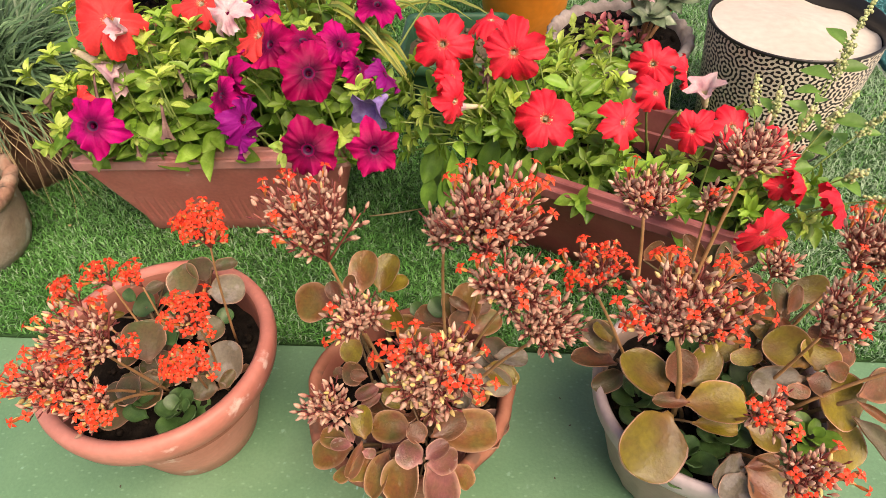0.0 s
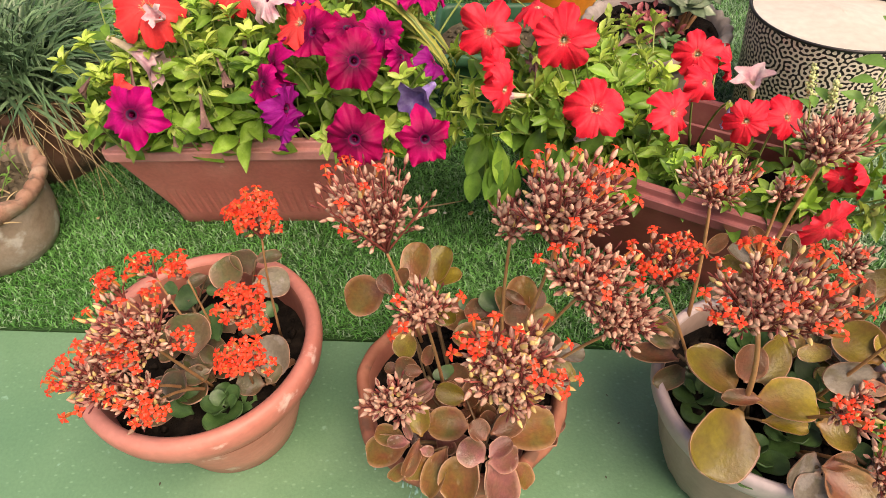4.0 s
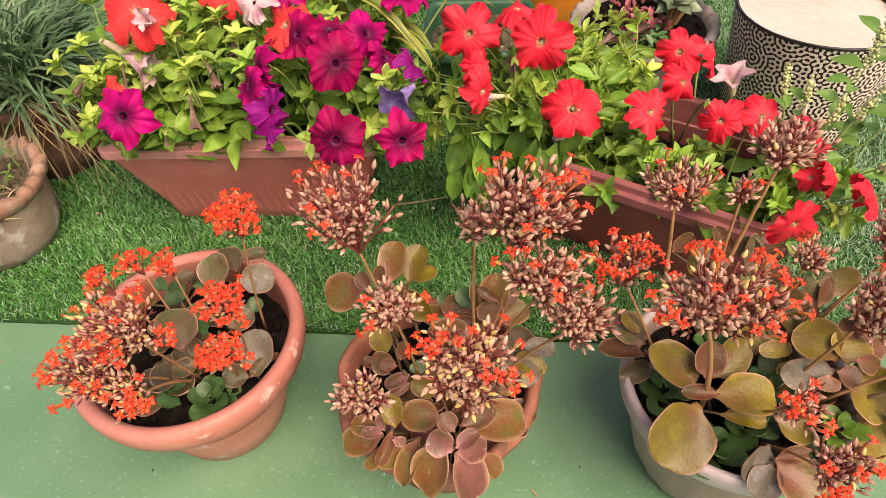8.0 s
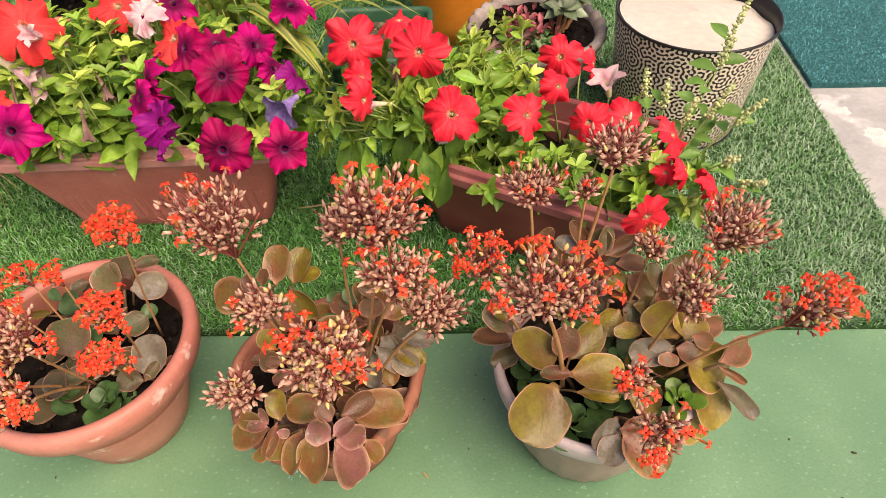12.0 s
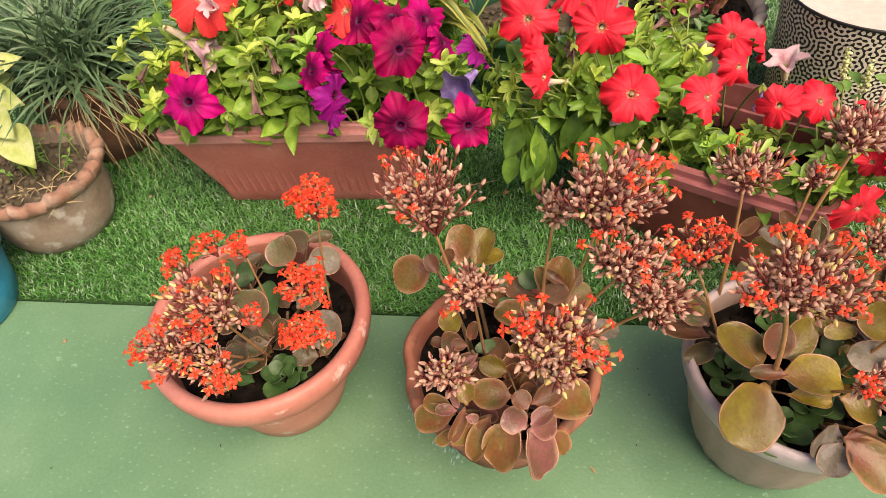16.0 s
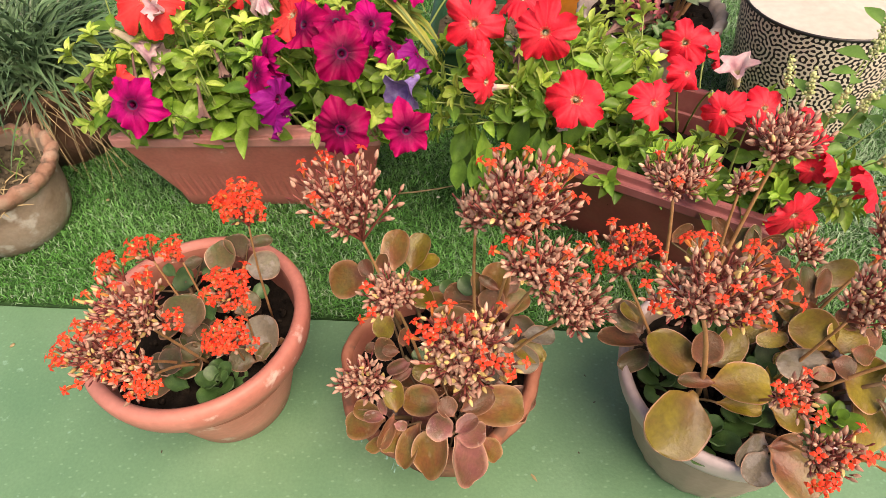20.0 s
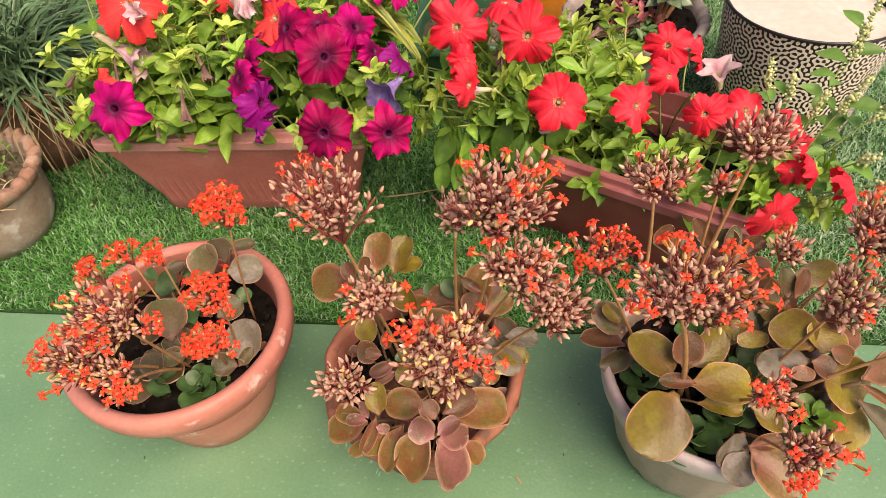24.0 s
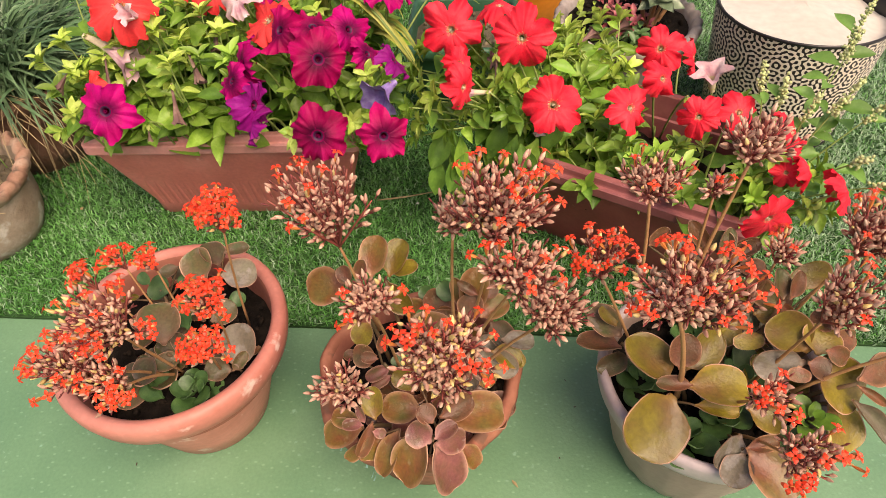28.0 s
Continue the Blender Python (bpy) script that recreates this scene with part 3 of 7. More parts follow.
def pile(name, rng, x, y, ln, w, lean, z0, mats, index, label, category):
    """Many short curled blades in one mesh."""
    n = len(x)
    a, tilt = rng.uniform(0, 2 * np.pi, n), rng.uniform(*lean, n)
    turn = rng.normal(0, 0.7, n)
    h1, h2 = (np.cos(a), np.sin(a)), (np.cos(a + turn), np.sin(a + turn))
    r1, r2 = 0.5 * ln * np.sin(tilt), 0.6 * ln * np.minimum(1.0, np.sin(tilt) + 0.35)
    z = np.full(n, z0)
    m1 = (x + h1[0] * r1, y + h1[1] * r1, z + 0.55 * ln * np.cos(tilt))
    m2 = (m1[0] + h2[0] * r2, m1[1] + h2[1] * r2, m1[2] + ln * (0.45 * np.cos(tilt) - 0.12))
    sx, sy = -h1[1] * w, h1[0] * w
    v = np.stack([np.stack(p, -1) for p in ((x - sx, y - sy, z), (x + sx, y + sy, z), (m1[0] + sx, m1[1] + sy, m1[2]), (m1[0] - sx, m1[1] - sy, m1[2]), m2)], 1).reshape(-1, 3)
    base = np.arange(n)[:, None] * 5
    me = bpy.data.meshes.new(name)
    me.vertices.add(len(v))
    me.vertices.foreach_set("co", v.ravel())
    loops = np.concatenate([base + [0, 1, 2, 3], base + [3, 2, 4]], 1).ravel()
    me.loops.add(len(loops))
    me.loops.foreach_set("vertex_index", loops.astype(np.int32))
    me.polygons.add(2 * n)
    me.polygons.foreach_set("loop_start", (np.arange(n)[:, None] * 7 + [0, 4]).ravel().astype(np.int32))
    for m in mats:
        me.materials.append(m)
    me.polygons.foreach_set("material_index", np.repeat(index.astype(np.int32), 2))
    me.update(calc_edges=True)
    me.validate()
    tagged(new(name, me), label, category, "", "stuff")


def turf_blades():
    rng = np.random.default_rng(5)
    count = 265000
    x = rng.uniform(-1.2, 1.16, count)
    y = 0.78 + rng.uniform(0, 1, count) ** 1.25 * 1.5
    edge = np.interp(y, [0.79, 1.49, 1.8, 2.6], [1.058, 1.110, 1.127, 1.187]) + rng.normal(0, 0.003, count)
    ok = (y > 0.843 - 0.048 * x + np.abs(rng.normal(0, 0.0015, count))) & (x < edge)
    x, y = x[ok], y[ok]
    n = len(x)
    # Share of pale blades grows rightwards: wear, plus brighter light put into the colour.
    worn = 0.07 + 0.55 * np.clip((x - 0.25) / 0.6, 0, 1) + 0.12 * np.sin(5 * x + 3 * y) ** 2
    pile("turf_pile", rng, x, y, rng.uniform(0.010, 0.019, n), rng.uniform(0.0007, 0.0013, n), (0.25, 1.2), 0.003, [M_BLADE, M_BLADE_PALE], rng.uniform(0, 1, n) < worn, "short curled green plastic grass blades, paler to the right from wear and painted-in sun", "artificial grass")


def mat_coils():
    rng = np.random.default_rng(8)
    count = 42000
    x, y = rng.uniform(1.12, 1.85, count), rng.uniform(1.43, 2.3, count)
    ok = (y > 1.494 - 0.052 * (x - 1.128)) & (x > np.interp(y, [1.49, 1.8, 3.4], [1.13, 1.148, 1.222]))
    x, y = x[ok], y[ok]
    n = len(x)
    pile("mat_pile", rng, x, y, rng.uniform(0.005, 0.010, n), rng.uniform(0.0007, 0.0012, n), (0.6, 1.4), 0.007, [M_COIL, M_COIL_PALE], rng.uniform(0, 1, n) < 0.25, "matted teal vinyl coils of the doormat", "doormat")


turf_blades()
mat_coils()


# ---- pots ----
def soil_disc(r, z, material, seed, lump=0.005, clods=150):
    """A lumpy bed of soil with loose clods."""
    rng = random.Random(seed)
    s = Soup()
    rows = []
    for k in range(9):
        q = max(r * k / 8, 0.001)
        rows.append([(q * math.cos(t), q * math.sin(t), z + rng.uniform(-lump, lump)) for t in [2 * math.pi * j / 28 for j in range(28)]])
    s.add(*rings(rows), 0)
    for _ in range(clods):
        a, q = rng.uniform(0, 6.283), r * 0.92 * math.sqrt(rng.random())
        c = rng.uniform(0.002, 0.009)
        s.add(*blob(c, 6, (1, rng.uniform(0.6, 1), 0.7), 0.3, rng), 0, pose(q * math.cos(a), q * math.sin(a), z + c * 0.4, rng.uniform(0, 90), 0, rng.uniform(0, 360)))
    return s.mesh("soil", [material])


def round_pot(name, place, label, outer, inner, material, inside, soil_z, soil_r, soil_mat, seed, wave=None, split=None, rim_material=None, rim_label=""):
    """A turned pot: the lower wall and the rim are parts of their own; outer runs from the foot to the top, inner from the top down."""
    pot = thing(name, place, label, "flower pot", "potted plants in the yard")
    split = split or len(outer) - 4
    low = [(0.001, 0.001)] + outer[: split + 1]
    v, f = lathe(low, 72, (lambda a, k: wave(a, k / len(low), 0)) if wave else None)
    part("pot_wall", data("pot_wall", v, f, [material]), pot)
    hi = outer[split:] + inner
    seg = 304 if wave else 96
    v, f = lathe(hi, seg, (lambda a, k: wave(a, k / len(hi), 1)) if wave else None)
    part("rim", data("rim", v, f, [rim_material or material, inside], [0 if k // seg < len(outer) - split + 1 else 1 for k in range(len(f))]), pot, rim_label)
    part("soil", soil_disc(soil_r, soil_z, soil_mat, seed), pot)["kind"] = "stuff"
    return pot


POT_A = (-0.265, 0.706, 0.0)
round_pot("terracotta_pot", POT_A, "terracotta-coloured plastic pot with a thick rolled rim and white scuffs",
          [(0.077, 0.0), (0.083, 0.003), (0.096, 0.045), (0.115, 0.105), (0.1285, 0.150), (0.1335, 0.1525), (0.1405, 0.1545), (0.1465, 0.160), (0.1505, 0.176), (0.1515, 0.190), (0.149, 0.198), (0.143, 0.201)],
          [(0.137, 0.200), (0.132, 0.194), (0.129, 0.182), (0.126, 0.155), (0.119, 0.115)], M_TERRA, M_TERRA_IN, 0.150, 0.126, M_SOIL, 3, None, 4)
POT_B = (0.061, 0.665, 0.0)
round_pot("terracotta_pot", POT_B, "round terracotta plastic pot nearly hidden by rosettes of leaves",
          [(0.0796, 0.0), (0.0861, 0.003), (0.0927, 0.04), (0.1036, 0.095), (0.1090, 0.118), (0.1134, 0.123), (0.1221, 0.126), (0.1286, 0.132), (0.1313, 0.145), (0.1297, 0.156), (0.1254, 0.161)],
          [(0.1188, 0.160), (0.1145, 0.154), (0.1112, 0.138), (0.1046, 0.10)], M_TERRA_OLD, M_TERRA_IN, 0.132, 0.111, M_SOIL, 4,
          lambda a, u, hi: (1 + (0.012 * math.sin(5 * a + 1) + 0.010 * math.sin(9 * a) + 0.005 * math.sin(17 * a)) * (0.4 + hi * math.sin(math.pi * u)), 0.002 * hi * math.sin(7 * a)), 4)
POT_C = (0.416, 0.641, 0.0)
round_pot("grey_pot", POT_C, "mauve-grey plastic pot with faintly fluted sides",
          [(0.068, 0.0), (0.078, 0.004), (0.086, 0.014), (0.098, 0.050), (0.109, 0.10), (0.117, 0.148), (0.120, 0.156), (0.127, 0.160), (0.131, 0.170), (0.1325, 0.188), (0.131, 0.195)],
          [(0.125, 0.197), (0.120, 0.191), (0.117, 0.170), (0.112, 0.13)], M_GREYPOT, M_GREYPOT, 0.158, 0.116, M_SOIL, 5,
          lambda a, u, hi: (1 + (0.004 * math.sin(7 * a) * u if hi else (0.030 * abs(math.sin(10 * a)) - 0.015) * math.sin(math.pi * min(1, u))), 0.0015 * hi * u * math.sin(5 * a)), 5, M_GREYRIM, "pale mauve rim band")
SCAL = (-0.80, 1.075, 0.004)


def frill(a, u, hi):
    k = math.sin(math.pi * u) ** 0.7 if hi else 0.0
    w = 23 * a + 0.9 * math.sin(5 * a) + 0.5 * math.sin(9 * a + 1)
    crimp = math.sin(w) + 0.35 * math.sin(2 * w + 0.8)
    return 1 + 0.024 * k * crimp + 0.008 * k * math.sin(11 * a), 0.004 * k * math.sin(w + 1.1) + 0.003 * k * math.sin(7 * a)


round_pot("scalloped_clay_pot", SCAL, "weathered clay pot with a pie-crust rim and pale bloom",
          [(0.085, 0.0), (0.092, 0.004), (0.104, 0.03), (0.112, 0.07), (0.114, 0.105), (0.116, 0.118), (0.124, 0.126), (0.130, 0.136), (0.131, 0.146), (0.126, 0.152)],
          [(0.116, 0.152), (0.108, 0.145), (0.104, 0.125), (0.100, 0.10)], M_CLAY, M_CLAY, 0.118, 0.104, M_DRYSOIL, 6, frill, 5, M_CLAYRIM, "scalloped pinkish clay rim")


def soft_frill(a, u, hi):
    k = math.sin(math.pi * u) if hi else 0.0
    return 1 + 0.013 * k * math.sin(27 * a + 0.6 * math.sin(4 * a)), 0.0025 * k * math.sin(27 * a + 0.7)


CEM = (0.462, 1.520, 0.004)
round_pot("cement_bowl", CEM, "grey cement bowl planter with a fluted rim and reddish stains",
          [(0.075, 0.0), (0.085, 0.004), (0.105, 0.05), (0.120, 0.10), (0.130, 0.135), (0.136, 0.142), (0.146, 0.15), (0.152, 0.162), (0.153, 0.172), (0.148, 0.178)],
          [(0.138, 0.177), (0.132, 0.171), (0.128, 0.160), (0.124, 0.13)], M_CEMENT, M_CEMENT, 0.160, 0.128, M_SOIL, 7, soft_frill, 4)
round_pot("orange_pot", (0.285, 1.83, 0.004), "glossy orange plastic pot behind the other planters",
          [(0.085, 0.0), (0.09, 0.004), (0.10, 0.06), (0.112, 0.14), (0.122, 0.22), (0.127, 0.23), (0.134, 0.24), (0.136, 0.26), (0.132, 0.27)],
          [(0.124, 0.27), (0.12, 0.26), (0.116, 0.22)], M_ORANGE, M_ORANGE, 0.235, 0.117, M_SOIL, 8)
round_pot("brown_clay_pot", (-0.80, 1.345, 0.004), "brown clay pot under a mop of grassy leaves",
          [(0.09, 0.0), (0.098, 0.004), (0.108, 0.06), (0.12, 0.14), (0.125, 0.16), (0.133, 0.165), (0.138, 0.18), (0.135, 0.19)],
          [(0.125, 0.19), (0.12, 0.18), (0.115, 0.15)], M_BROWN, M_BROWN, 0.165, 0.115, M_SOIL, 9)
round_pot("terracotta_pot", (-0.60, 1.72, 0.004), "terracotta pot standing behind the petunia trough",
          [(0.09, 0.0), (0.098, 0.004), (0.108, 0.06), (0.12, 0.15), (0.125, 0.18), (0.135, 0.185), (0.14, 0.2), (0.137, 0.21)],
          [(0.127, 0.21), (0.12, 0.2), (0.115, 0.17)], M_TERRA, M_TERRA_IN, 0.185, 0.115, M_SOIL, 10)
round_pot("blue_tub", (-0.915, 0.86, 0.0), "bright blue plastic tub standing on the mat",
          [(0.10, 0.0), (0.108, 0.004), (0.115, 0.05), (0.124, 0.10), (0.128, 0.112), (0.134, 0.114), (0.136, 0.12), (0.134, 0.125)],
          [(0.126, 0.125), (0.122, 0.118), (0.118, 0.08)], M_BLUE, M_BLUE, 0.07, 0.115, M_SOIL, 11)
round_pot("white_pot", (0.98, 1.93, 0.004), "small white plastic pot behind the drum planter",
          [(0.07, 0.0), (0.075, 0.004), (0.08, 0.05), (0.088, 0.11), (0.09, 0.12), (0.096, 0.122), (0.098, 0.13), (0.096, 0.136)],
          [(0.09, 0.136), (0.086, 0.13), (0.083, 0.1)], M_WHITE, M_WHITE, 0.11, 0.083, M_SOIL, 12)


def drum():
    """The squiggle-patterned drum planter with its black hoops and pale fill."""
    d = thing("drum_planter", (0.763, 1.402, 0.004), "drum planter with a black and cream squiggle pattern", "planter")
    wall = [(0.13, 0.0), (0.134, 0.004), (0.141, 0.07), (0.150, 0.16), (0.1595, 0.251)]
    v, f = lathe(wall, 96)
    part("wall", data("wall", v, f, [M_WORM]), d)
    # Inner wall shares the rim's black in place of the shade within the drum.
    v, f = lathe([(0.1593, 0.2505), (0.1610, 0.2515), (0.1615, 0.2540), (0.1608, 0.2562), (0.1588, 0.2570), (0.1568, 0.2555), (0.1540, 0.22), (0.1490, 0.18)], 96)
    part("rim", data("rim", v, f, [M_BLACKTRIM]), d, "black enamelled rim; the inner wall is blackened too, for the shade inside")
    v, f = lathe([(0.001, 0.0), (0.131, 0.0), (0.136, 0.005), (0.136, 0.010), (0.133, 0.012)], 96)
    part("base_hoop", data("base_hoop", v, f, [M_BLACKTRIM]), d)
    rng = random.Random(2)
    rows = []
    # Lining dips to the right and back, baring the blackened inner wall.
    for k in range(14):
        r = 0.1535 * k / 13
        rows.append([(max(r, 0.0005) * math.cos(t) * 0.995, max(r, 0.0005) * math.sin(t) * 0.995,
                      0.253 - 0.032 * (0.5 + 0.5 * math.cos(t - 0.45)) * (k / 13) - 0.003 * math.sin(9 * t) * (k / 13) ** 4 * (math.cos(t - 0.3) > 0.4) + 0.0006 * rng.uniform(-1, 1)) for t in [2 * math.pi * j / 72 for j in range(72)]])
    v, f = rings(rows)
    part("lining", data("lining", v, f, [M_CREAM]), d, "smooth cream lining sheet, torn along one edge")


drum()


def trough(place, rz, length, depth, height, wall_m, lip_m, label, ribs=True, sunk=0.032, tx=0.056):
    """A tapered plastic window box: ribbed walls, a stepped lip and a bed of soil. Its origin is the middle of the base."""
    box = thing("window_box", place, label, "planter", "plastic window boxes", rz=rz)
    L, D, H = length / 2, depth / 2, height
    taper = 0.050

    def loop(l, d, z, r=0.018, n=5):
        pts = []
        for cx, cy, a0 in ((l - r, d - r, 0), (-l + r, d - r, 90), (-l + r, -d + r, 180), (l - r, -d + r, 270)):
            for k in range(n + 1):
                a = radians(a0 + 90 * k / n)
                pts.append((cx + r * math.cos(a), cy + r * math.sin(a), z))
        return pts

    rows = [[(0, 0, 0.002)] * 24, loop(L - tx - 0.004, D - taper - 0.004, 0.0), loop(L - tx, D - taper, 0.004)]
    for k in range(1, 7):
        u = k / 6
        rows.append(loop(L - tx * (1 - u) - 0.006, D - taper * (1 - u) - 0.005, 0.004 + u * (H - 0.030)))
    v, f = rings(rows)
    part("box_wall", data("box_wall", v, f, [wall_m]), box)
    lip = [loop(L - 0.010, D - 0.009, H - 0.032), loop(L, D, H - 0.031), loop(L + 0.001, D + 0.001, H - 0.029), loop(L + 0.001, D + 0.001, H - 0.015), loop(L - 0.001, D - 0.001, H - 0.013), loop(L - 0.006, D - 0.006, H - 0.012), loop(L - 0.007, D - 0.007, H - 0.010), loop(L - 0.008, D - 0.008, H - 0.002), loop(L - 0.010, D - 0.010, H), loop(L - 0.019, D - 0.019, H), loop(L - 0.021, D - 0.021, H - 0.003), loop(L - 0.024, D - 0.023, H - 0.045), loop(L - 0.029, D - 0.027, H - 0.047), loop(L - 0.034, D - 0.031, H - 0.10)]
    v, f = rings(lip)
    part("lip", data("lip", v, f, [lip_m], None, False), box, "paler stepped lip")
    if ribs:
        rib = None
        count = int((length - 2 * tx) / 0.0175)
        for k in range(count):
            x = -L + tx + 0.012 + k * (2 * L - 2 * tx - 0.024) / (count - 1)
            if rib is None:
                pv, q = [], 0.0066
                for z, h in ((0.030, 0.1), (0.050, 0.6), (H - 0.060, 1.0), (H - 0.042, 0.8), (H - 0.036, 0.0)):
                    y = -(taper - 0.004) * (z - 0.004) / (H - 0.030)
                    pv += [(-q, y + 0.002, z), (-q * 0.6, y - 0.0004 * h, z), (0, y - 0.0008 * h, z), (q * 0.6, y - 0.0004 * h, z), (q, y + 0.002, z)]
                rib = data("rib", pv, [(5 * r + c, 5 * r + c + 1, 5 * r + c + 6, 5 * r + c + 5) for r in range(4) for c in range(4)], [wall_m])
            part("rib", rib, box, "", pose(x, -D + taper + 0.0035, 0))
    rng = random.Random(int(length * 1000))
    s = Soup()
    nx, ny = 26, 9
    g = [(-L + 0.03 + (2 * L - 0.06) * i / nx, -D + 0.028 + (2 * D - 0.056) * j / ny, H - sunk + rng.uniform(-0.006, 0.006)) for j in range(ny + 1) for i in range(nx + 1)]
    s.add(g, [(j * (nx + 1) + i, j * (nx + 1) + i + 1, (j + 1) * (nx + 1) + i + 1, (j + 1) * (nx + 1) + i) for j in range(ny) for i in range(nx)], 0)
    for _ in range(150):
        c = rng.uniform(0.003, 0.008)
        s.add(*blob(c, 6, (1, 0.8, 0.6), 0.3, rng), 0, pose(rng.uniform(-L + 0.025, L - 0.025), rng.uniform(-D + 0.025, D - 0.025), H - sunk + 0.002, 0, 0, rng.uniform(0, 360)))
    part("soil", s.mesh("soil", [M_SOIL]), box)["kind"] = "stuff"
    return box


trough((-0.293, 1.168, 0.004), -0.8, 0.488, 0.190, 0.218, M_BOX, M_BOXLIP, "dusty rose plastic window box with ribbed sides, full of petunias")
trough((0.413, 1.077, 0.004), -29.3, 0.420, 0.286, 0.205, M_BOX_DARK, M_BOXLIP_DARK, "broad maroon plastic trough with red petunias spilling over it", False, 0.085, 0.036)


def square_pot():
    p = thing("square_pot", (0.115, 1.485, 0.004), "dark green square plastic pot with a rolled edge", "flower pot", "potted plants in the yard", rz=-3)

    def loop(h, z, r=0.02):
        return [(sx * (h - r) + r * math.cos(radians(a0 + 22.5 * k)), sy * (h - r) + r * math.sin(radians(a0 + 22.5 * k)), z) for sx, sy, a0 in ((1, 1, 0), (-1, 1, 90), (-1, -1, 180), (1, -1, 270)) for k in range(5)]

    v, f = rings([[(0, 0, 0.001)] * 20, loop(0.08, 0), loop(0.084, 0.004), loop(0.10, 0.165), loop(0.102, 0.168)])
    part("pot_wall", data("pot_wall", v, f, [M_GREENPOT]), p)
    v, f = rings([loop(0.101, 0.168), loop(0.112, 0.170), loop(0.115, 0.178), loop(0.115, 0.19), loop(0.111, 0.196), loop(0.104, 0.195), loop(0.101, 0.188), loop(0.097, 0.14)])
    part("rim", data("rim", v, f, [M_GREENPOT]), p)
    part("soil", soil_disc(0.105, 0.165, M_DRYSOIL, 21, 0.003, 90), p)["kind"] = "stuff"


square_pot()


# ---- kalanchoe plants ----
KSTEP = [0.0, 0.08, 0.17, 0.27, 0.38, 0.50, 0.62, 0.73, 0.83, 0.91, 0.965, 0.992, 1.0]
KAL = [0.05, 0.095, 0.27, 0.395, 0.45, 0.472, 0.475, 0.458, 0.41, 0.33, 0.23, 0.12, 0.02]
KALEAVES = {}


def kal_leaf(parent, base, tip, width, material, face=(0.05, -0.55, 0.83), kind=0, label=""):
    """One fleshy obovate leaf from base to tip, its upper side turned towards face."""
    key = (material.name, kind)
    if key not in KALEAVES:
        v, f, i = leaf_shape(KAL, (0.26, 0.5, 0.14)[kind], (0.10, -0.12, 0.22)[kind], 0.05, 9, 0.07, 11 + kind, 0.0, KSTEP, 0.045)
        KALEAVES[key] = data("leaf", v, f, [material, M_KRIM if material not in (M_KLEAF_G, M_KFRESH) else material], i)
    a, b = Vector(base), Vector(tip)
    d = b - a
    turn = random.Random(round(4e4 * (a.x + 2 * b.y + 3 * b.z)))
    face = Vector(face) + Vector((turn.uniform(-0.42, 0.42), turn.uniform(-0.25, 0.35), turn.uniform(-0.25, 0.2)))
    return part("leaf", KALEAVES[key], parent, label, frame_of(a, d, face, (width * 1.02 / 0.95, d.length, d.length)))


def bud_template():
    """A plump pointed bud on a short stalk: stalk and calyx, then the swollen petals."""
    prof = [(0.0006, -0.0060), (0.0008, -0.0006), (0.0017, 0.0010), (0.0021, 0.0028), (0.0022, 0.0046), (0.0017, 0.0070), (0.0009, 0.0092), (0.0001, 0.0104)]
    seg = 6
    rows = [[(r * math.cos(6.2832 * s / seg), y, r * math.sin(6.2832 * s / seg)) for s in range(seg)] for r, y in prof]
    v, f = rings(rows)
    return v, f, [2 if k < 2 * seg else 4 if k < 3 * seg else 0 for k in range(len(f))]


def spent_template():
    """A shrivelled dark calyx on a thin stalk."""
    prof = [(0.0005, -0.005), (0.0007, 0.0), (0.0013, 0.0015), (0.0008, 0.0045), (0.0001, 0.0062)]
    rows = [[(r * math.cos(6.2832 * s / 4), y, r * math.sin(6.2832 * s / 4)) for s in range(4)] for r, y in prof]
    v, f = rings(rows)
    return v, f, [2] * len(f)


def floret_template():
    v, f, i = [], [], []
    for k in range(4):
        a = math.pi / 2 * k
        c, s = math.cos(a), math.sin(a)
        pts = [(-0.0010, 0.0010, 0.0098), (0.0010, 0.0010, 0.0098), (0.0027, 0.0040, 0.0112), (0.0, 0.0042, 0.0117), (-0.0027, 0.0040, 0.0112), (0.0006, 0.0078, 0.0098), (-0.0006, 0.0078, 0.0098)]
        n = len(v)
        v += [(x * c - y * s, z, x * s + y * c) for x, y, z in pts]
        f += [(n, n + 1, n + 2, n + 3), (n, n + 3, n + 4), (n + 3, n + 2, n + 5, n + 6), (n + 4, n + 3, n + 6)]
        i += [0] * 4
    n = len(v)
    tv, tf = rings([[(r * math.cos(1.2566 * q), y, r * math.sin(1.2566 * q)) for q in range(5)] for r, y in ((0.0007, -0.004), (0.0019, 0.0025), (0.0020, 0.005), (0.0012, 0.0100))])
    v += [tuple(p) for p in tv]
    f += [tuple(q + n for q in face) for face in tf]
    i += [1] * len(tf)
    return np.array(v), f, i


BUD, SPENT = bud_template(), spent_template()
FLORET_MESH = data("floret", *floret_template()[:2], [M_FLORET, M_FTUBE], floret_template()[2], False)


